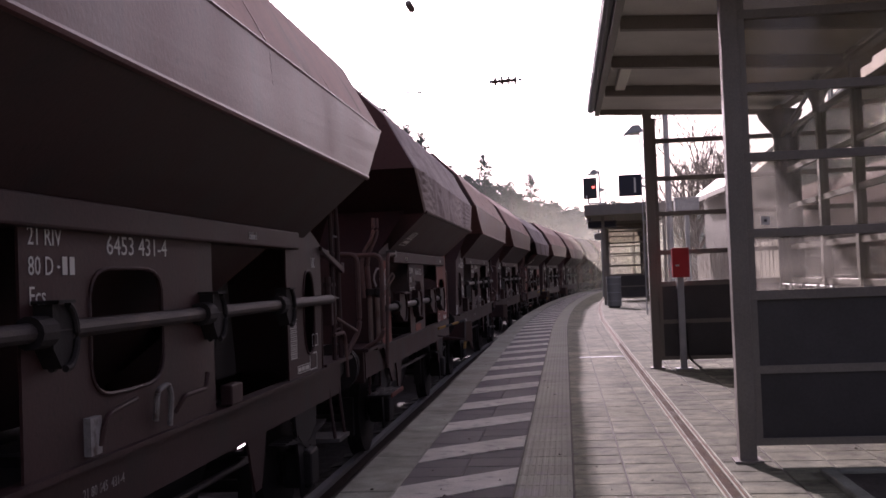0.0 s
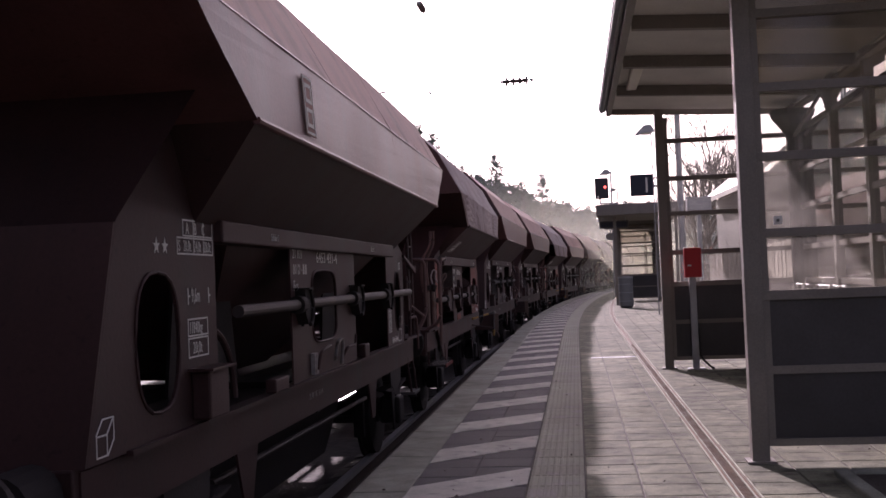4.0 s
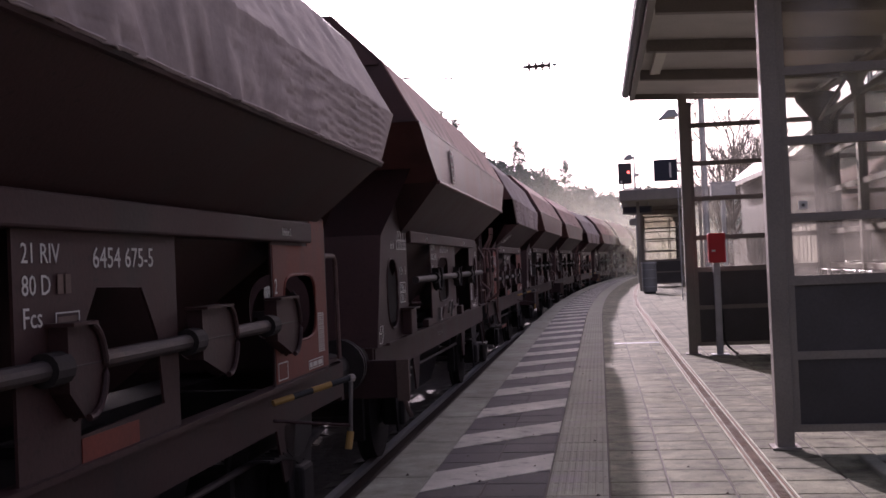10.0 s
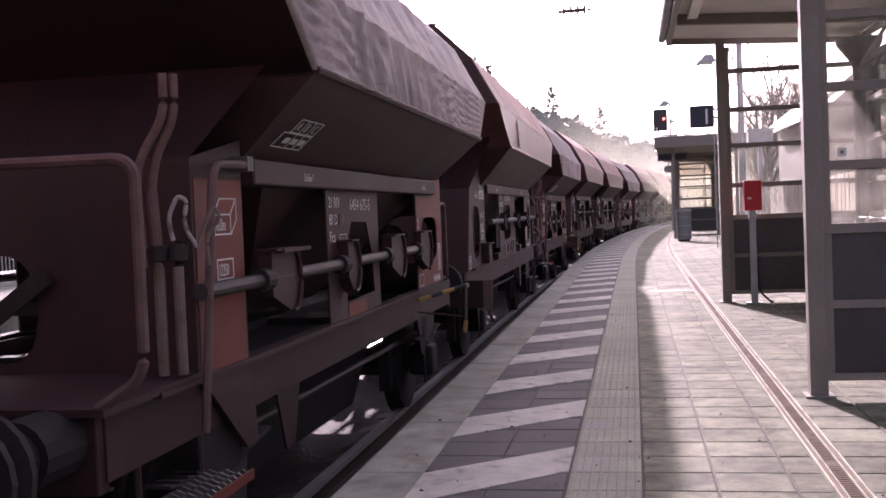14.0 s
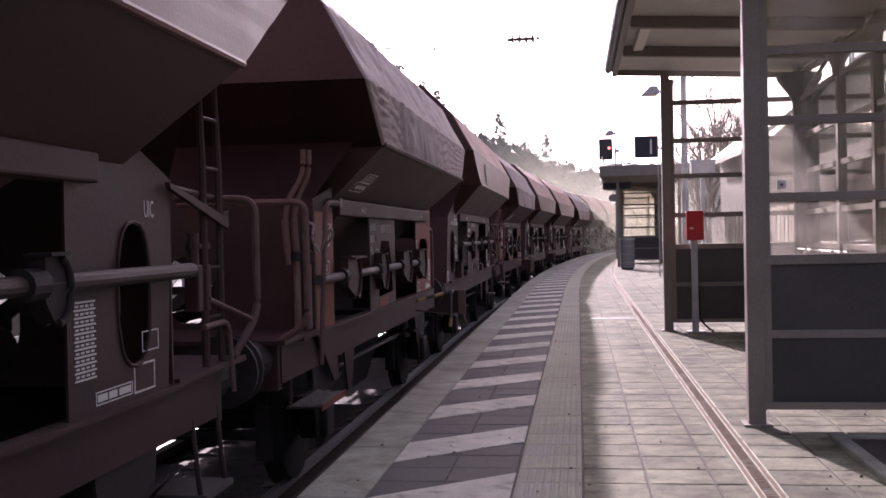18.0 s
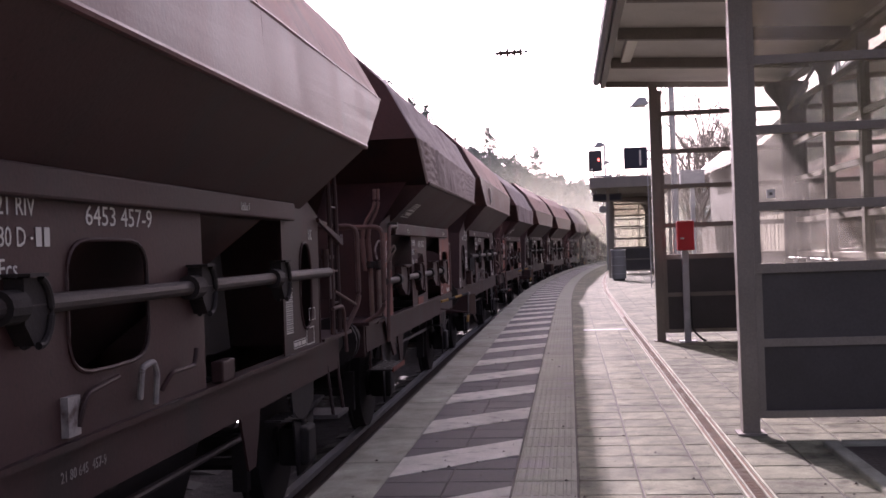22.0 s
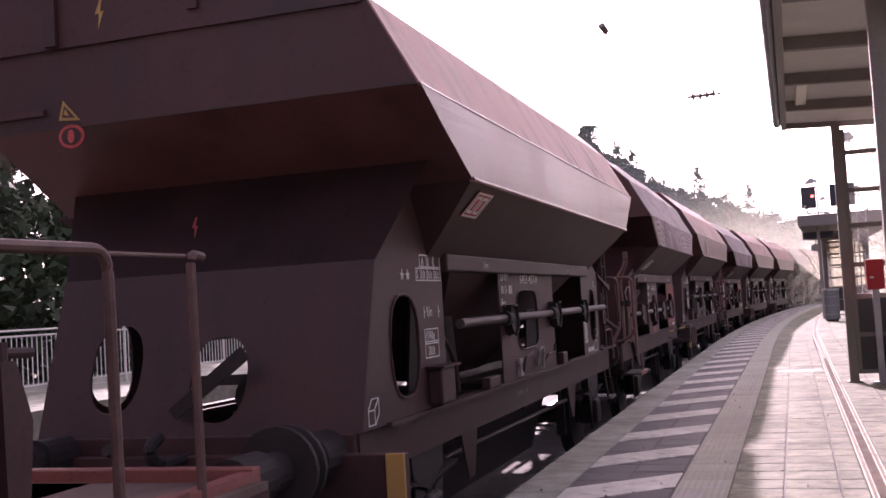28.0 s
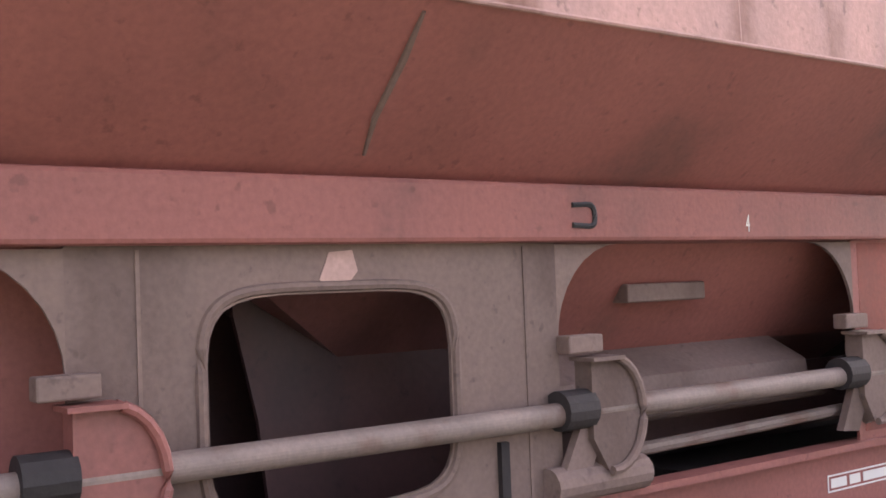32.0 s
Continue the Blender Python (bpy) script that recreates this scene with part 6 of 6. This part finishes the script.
# dark thicket behind the opposite platform
v, f = [], []
rnd = random.Random(41)
for k in range(4600):
    c = Vector((rnd.uniform(-20.5, -15.6), rnd.uniform(-8, 62), 0))
    c.z = -1.2 + rnd.uniform(0, 1) ** 0.8 * (5.2 + 2.0 * noise.noise(Vector((c.y * .35, 3.1, 0))))
    for w in range(14):
        p = c + Vector((rnd.gauss(0, .3), rnd.gauss(0, .3), rnd.gauss(0, .3)))
        d = Vector((rnd.gauss(0, 1), rnd.gauss(0, 1), rnd.gauss(0, 1))).normalized() * rnd.uniform(.18, .36)
        e = d.cross(Vector((rnd.gauss(0, 1), rnd.gauss(0, 1), rnd.gauss(0, 1)))).normalized() * rnd.uniform(.09, .17)
        i = len(v)
        v += [p - e, p + e, p + d]
        f.append((i, i + 1, i + 2))
me = bpy.data.meshes.new("thicket")
me.from_pydata([tuple(p) for p in v], [], f)
me.materials.append(M["needles"])
tagged(new("thicket", me), "dark evergreen thicket behind the opposite platform", "shrubs", kind="stuff")

# board fence behind the platform
fence = thing("board_fence", "weathered grey board fence behind the platform", "fence", kind="structure")
bb = B(-0.012, 0.012, -0.058, 0.058, 0.0, 1.75)
first = part("board", bb, "board", fence)
rnd = random.Random(3)
for k in range(290):
    y = 9.0 + k * 0.135
    o = first if k == 0 else new("board", first.data)
    o.parent = fence
    o.matrix_basis = pose(4.78 + bend_x(y) + rnd.uniform(-.006, .006), y, -.1 + rnd.uniform(-.03, .03), 0, rnd.uniform(-.6, .6), bend_dir(y))
for k in range(20):
    y = 9 + k * 2.03
    part("fence_post", B(4.82 + bend_x(y), 4.92 + bend_x(y), y - .05, y + .05, -.12, 1.5), "board", fence)
for z in (0.35, 1.3):
    part("fence_rail", strip(4.80, 4.84, z, z + 0.09, 9, 48, 2.0), "board", fence)

# house beyond the bank
house = thing("house", "grey plastered house with a bright weathered roof", "house")
part("wall", B(0, 9, 0, 8, -1.8, 3.6), "plaster", house)
part("roof", PR([(-.6, 3.5), (4.5, 7.4), (9.6, 3.5), (9.6, 3.72), (4.5, 7.64), (-.6, 3.72)], "y", -.6, 8.6), "roof_tile", house)
part("gable", PR([(0, 3.6), (9, 3.6), (4.5, 7.2)], "y", 0.01, 0.2), "plaster", house)
part("chimney", B(5.5, 6.1, 3.0, 3.6, 5.5, 8.2), "plaster", house)
for x in (1.2, 3.8, 6.6):
    w = part("window", B(x, x + 1.0, -.04, .0, 1.1, 2.4), "panel", house)
    part("window_frame", B(x - .06, x + 1.06, -.05, -.041, 1.04, 1.1), "white", w)
house.matrix_basis = pose(7.45, 46.2, 0.8, 0, 0, 2.3)

# plain mast by the fence
pm = thing("steel_pole", "slender grey steel pole beside the fence", "pole")
part("shaft", T([(0, 0, 0), (0, 0, 7.5)], [0.10, 0.07], 12), "galv", pm)
part("cap", T([(0, 0, 7.5), (0, 0, 7.56)], 0.08, 12), "galv", pm)
pm.matrix_basis = pose(2.98, 30, 0)
cab = thing("switch_cabinet", "grey steel cabinet raised on a stand", "cabinet")
part("body", B(-.30, .30, -.2, .2, 2.54, 2.88, bevel=.02), "galv", cab)
part("stand", B(-.05, .05, -.05, .05, 0, 2.54), "galv", cab)
part("roof", B(-.33, .33, -.23, .23, 2.88, 2.905), "galv", cab)
cab.matrix_basis = pose(3.17, 27.5, 0)

# white railing on the opposite platform
ral = thing("platform_railing", "white steel bar railing on the opposite platform", "railing")
pb = T([(0, 0, 0), (0, 0, 1.12)], 0.03, 8)
fp = part("post", pb, "white", ral)
bar = part("bar", T([(0, 0, 0.14), (0, 0, 1.0)], 0.010, 6), "white", ral)
k = 0
for i in range(20):
    y = 4 + i * 1.9
    o = fp if i == 0 else new("post", fp.data)
    o.parent = ral
    o.matrix_basis = pose(-12.2, y, 0)
    if i < 19:
        for zz in (0.13, 1.0, 1.10):
            part("top_rail", T([(-12.2, y, zz), (-12.2, y + 1.9, zz)], 0.02 if zz > .5 else .014, 6), "white", ral)
        for j in range(1, 15):
            o = bar if k == 0 else new("bar", bar.data)
            o.parent = ral
            o.matrix_basis = pose(-12.2, y + j * 1.9 / 15, 0)
            k += 1

# plants in the bed beside the shelter
bed = structure("planting_bed", B(1.36, 4.4, 1.2, 5.62, -.05, .012), "soil", "bare dark soil bed with a pale kerb", "soil")
kerb = structure("bed_kerb", B(1.28, 1.355, 1.2, 5.70, -.05, .03, bevel=.01), "slab", "pale concrete kerb round the soil bed", "kerb")
structure("bed_kerb_end", B(1.356, 4.4, 5.625, 5.70, -.05, .03, bevel=.01), "slab", "pale concrete kerb at the bed's end", "kerb")

# dome camera under the far shelter roof
lou = thing("loudspeaker", "small grey dome camera under the shelter roof", "loudspeaker")
part("horn", PR(oval(0, 0, .16, .12, 16, 3), "y", -.2, .2), "galv", lou)
part("bracket", T([(0, 0, .1), (0, 0, .6)], .02, 6), "galv", lou)
lou.matrix_basis = pose(bend_x(38.6) + 0.75, 38.4, 2.35)
ind = thing("train_indicator", "flat dark train indicator box hung under the canopy", "display")
part("box", B(-.47, .47, -.12, .12, 2.51, 2.75, bevel=.015), "panel", ind)
part("screen", B(-.42, .42, -.124, -.121, 2.55, 2.71), "navy", ind)
for x in (-.36, .36):
    part("hanger", T([(x, 0, 2.75), (x, 0, 2.865)], .025, 8), "galv", ind)
ind.matrix_basis = pose(1.29, 35.0, 0, 0, 0, bend_dir(35))


# ---- translucent sheets that paint in distant haze ----
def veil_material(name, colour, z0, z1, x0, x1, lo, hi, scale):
    """A thin translucent veil that paints in haze; fades upwards and to the sides, uneven inside."""
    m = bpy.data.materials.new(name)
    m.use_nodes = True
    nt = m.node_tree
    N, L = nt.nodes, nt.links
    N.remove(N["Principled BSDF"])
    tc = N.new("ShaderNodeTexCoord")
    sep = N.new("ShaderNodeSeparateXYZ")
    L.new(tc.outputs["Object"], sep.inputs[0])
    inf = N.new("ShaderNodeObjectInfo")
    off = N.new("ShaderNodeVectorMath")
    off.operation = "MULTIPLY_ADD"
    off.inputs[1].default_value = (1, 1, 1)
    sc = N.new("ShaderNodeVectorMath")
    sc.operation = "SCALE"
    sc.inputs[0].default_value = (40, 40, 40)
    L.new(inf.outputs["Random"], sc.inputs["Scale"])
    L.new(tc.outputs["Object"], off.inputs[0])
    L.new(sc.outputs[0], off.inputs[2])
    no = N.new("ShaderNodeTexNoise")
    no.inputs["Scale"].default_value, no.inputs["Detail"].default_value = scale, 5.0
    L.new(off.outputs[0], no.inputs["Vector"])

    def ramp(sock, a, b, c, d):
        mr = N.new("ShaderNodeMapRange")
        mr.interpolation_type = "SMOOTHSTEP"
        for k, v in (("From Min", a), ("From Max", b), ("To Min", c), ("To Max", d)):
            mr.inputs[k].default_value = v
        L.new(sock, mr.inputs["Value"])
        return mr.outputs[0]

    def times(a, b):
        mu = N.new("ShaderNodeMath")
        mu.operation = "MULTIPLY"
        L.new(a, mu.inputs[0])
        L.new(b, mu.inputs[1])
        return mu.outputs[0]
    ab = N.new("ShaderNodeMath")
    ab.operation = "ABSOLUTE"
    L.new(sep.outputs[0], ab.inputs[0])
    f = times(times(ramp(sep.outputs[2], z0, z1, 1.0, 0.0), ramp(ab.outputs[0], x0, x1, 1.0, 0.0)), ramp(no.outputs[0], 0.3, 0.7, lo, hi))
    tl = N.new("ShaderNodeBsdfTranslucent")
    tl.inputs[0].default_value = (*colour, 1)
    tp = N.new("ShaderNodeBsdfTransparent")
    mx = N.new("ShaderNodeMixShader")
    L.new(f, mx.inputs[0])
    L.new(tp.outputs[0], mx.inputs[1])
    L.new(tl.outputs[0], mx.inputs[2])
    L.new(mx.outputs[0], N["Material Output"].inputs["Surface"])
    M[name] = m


veil_material("painted_wagon_haze", (0.62, 0.62, 0.50), 0.0, 7.5, 3.0, 9.0, 0.12, 0.42, 0.22)
veil_material("painted_wood_haze", (0.50, 0.60, 0.66), 4.0, 24.0, 8.0, 28.0, 0.06, 0.12, 0.05)
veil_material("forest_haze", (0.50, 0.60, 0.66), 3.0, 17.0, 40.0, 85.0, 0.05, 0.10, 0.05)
dust = thing("dust_cloud", "added translucent sheets that paint a pale haze round the far wagons", "dust", kind="stuff")
mist = thing("forest_haze", "added translucent sheets that paint a bright haze before the far wood", "haze", kind="stuff")
rnd = random.Random(9)


def veil(owner, name, mat, px, py, rz, rx, rz_, k):
    bm = bmesh.new()
    n = 28
    c = bm.verts.new((0, 0, 2.5))
    ring = []
    for i in range(n):
        a = 2 * math.pi * i / n
        r = 1 + 0.12 * math.sin(3 * a + k) + rnd.uniform(-.06, .06)
        ring.append(bm.verts.new((math.cos(a) * rx * r, math.sin(2 * a + k) * .4, max(2.5 + math.sin(a) * rz_ * r, -1.1))))
    for i in range(n):
        bm.faces.new((c, ring[i], ring[(i + 1) % n]))
    o = part(name, bm, mat, owner)
    o.matrix_basis = pose(px, py, 0, 0, 0, rz)
    o.visible_shadow = False


# Added sheets lay a painted haze over the far wagons.
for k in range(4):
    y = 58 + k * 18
    veil(dust, "dust_veil", "painted_wagon_haze", bend_x(y) + (-1.5 if k % 2 else -3.0), y, bend_dir(y), 9.2, 7.2, k)
# Two wide sheets whiten the woods as painted haze.
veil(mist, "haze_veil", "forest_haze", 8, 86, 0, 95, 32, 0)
veil(mist, "haze_veil", "painted_wood_haze", -30, 52, 0, 28, 26, 1)

# ---- paving pieces near the camera ----
rnd = random.Random(21)


def slab_mesh(name, w, d, t, mat, bev=0.004, ribs=0):
    """One paving piece, its top at z = 0, with worn edges; ribs: raised bars along y."""
    bm = bmesh.new()
    hw, hd = w / 2, d / 2
    top = [bm.verts.new((x * (hw - bev), y * (hd - bev), 0)) for x, y in ((-1, -1), (1, -1), (1, 1), (-1, 1))]
    mid = [bm.verts.new((x * hw, y * hd, -bev)) for x, y in ((-1, -1), (1, -1), (1, 1), (-1, 1))]
    low = [bm.verts.new((x * hw, y * hd, -t)) for x, y in ((-1, -1), (1, -1), (1, 1), (-1, 1))]
    bm.faces.new(top)
    for i in range(4):
        j = (i + 1) % 4
        bm.faces.new((mid[i], mid[j], top[j], top[i]))
        bm.faces.new((low[i], low[j], mid[j], mid[i]))
    for k in range(ribs):
        x = -hw + w * (k + 0.5) / ribs
        r = w / ribs * 0.26
        a = [bm.verts.new((x + dx, dy * (hd - 0.012), z)) for dy in (-1, 1) for dx, z in ((-r, 0.0), (-r * .6, 0.004), (r * .6, 0.004), (r, 0.0))]
        for i in range(3):
            bm.faces.new((a[i], a[i + 1], a[i + 5], a[i + 4]))
    me = bpy.data.meshes.new(name)
    bm.to_mesh(me)
    bm.free()
    me.materials.append(M[mat])
    return me


def lay(me, name, x, y, wob=0.0012):
    o = new(name, me)
    o.parent = platform
    o.matrix_basis = pose(x + bend_x(y), y, rnd.uniform(-wob, wob * .4), rnd.uniform(-.12, .12), rnd.uniform(-.12, .12), 0)
    return o


edge_me = slab_mesh("edge_slab", 0.296, 1.055, 0.16, "slab", 0.006)
y = 4.36 - 1.06 * 5
while y < Y_FAR:
    lay(edge_me, "edge_slab", (EDGE - 0.92) / 2, y + 0.53)
    y += 1.06
hatch_me = slab_mesh("hatch_slab", 0.304, 0.279, 0.05, "dark_slab", 0.004)
tact_me = slab_mesh("tactile_slab", 0.29, 0.279, 0.05, "tactile", 0.004, 8)
Y0R = 4.09 - PITCH * 17
nrow = int((Y_FAR - Y0R) / PITCH)
for r in range(nrow):
    y = Y0R + PITCH * (r + 0.5)
    lay(hatch_me, "hatch_slab", -0.765, y)
    lay(hatch_me, "hatch_slab", -0.457, y)
    lay(tact_me, "tactile_slab", -0.15, y)
mes = {}
rest = bmesh.new()
for ci, (a, b) in enumerate(COLS[4:]):
    w = round(b - a - 0.010, 3)
    if w not in mes:
        mes[w] = slab_mesh("tile", w, PITCH - 0.010, 0.05, "tile", 0.004)
    for r in range(nrow):
        y = Y0R + PITCH * (r + 0.5)
        x = (a + b) / 2
        if x > 1.28 and 1.2 < y < 5.7:
            continue
        if ci < 7 and 3.0 < y < 14.8:
            lay(mes[w], "tile", x, y)
        else:
            z = rnd.uniform(-.0012, .0005)
            x += bend_x(y)
            vs = [rest.verts.new((x + sx * w / 2, y + sy * (PITCH - .010) / 2, z + rnd.uniform(-.0006, .0006))) for sx, sy in ((-1, -1), (1, -1), (1, 1), (-1, 1))]
            lo = [rest.verts.new((p.co.x, p.co.y, -.05)) for p in vs]
            rest.faces.new(vs)
            for i in range(4):
                rest.faces.new((lo[i], lo[(i + 1) % 4], vs[(i + 1) % 4], vs[i]))
tagged(part("tile_field", rest, "tile", platform), kind="stuff")

# crumbs, droppings and leaves on the paving
v, f = [], []
for k in range(260):
    x, y = rnd.uniform(-1.1, 2.6), 3.0 + 18 * rnd.random() ** 1.6
    r = rnd.uniform(.004, .014)
    i = len(v)
    v += [(x + r * math.cos(t) * rnd.uniform(.6, 1.2), y + r * math.sin(t) * rnd.uniform(.6, 1.2), .003) for t in (0, 1.26, 2.5, 3.77, 5.0)] + [(x, y, .003 + r * .7)]
    f += [(i + j, i + (j + 1) % 5, i + 5) for j in range(5)]
me = bpy.data.meshes.new("grit")
me.from_pydata(v, [], f)
me.materials.append(M["soil"])
tagged(new("grit", me), "dark crumbs and grit scattered on the paving", "grit", kind="stuff")
# pale lid plates let into the paving
for x, y, w, d in ((0.14, 13.6, .56, .10),):
    structure("cover_plate", B(x, x + w, y, y + d, -.02, .004), "galv", "pale metal cover strip in the paving", "cover")

motions()
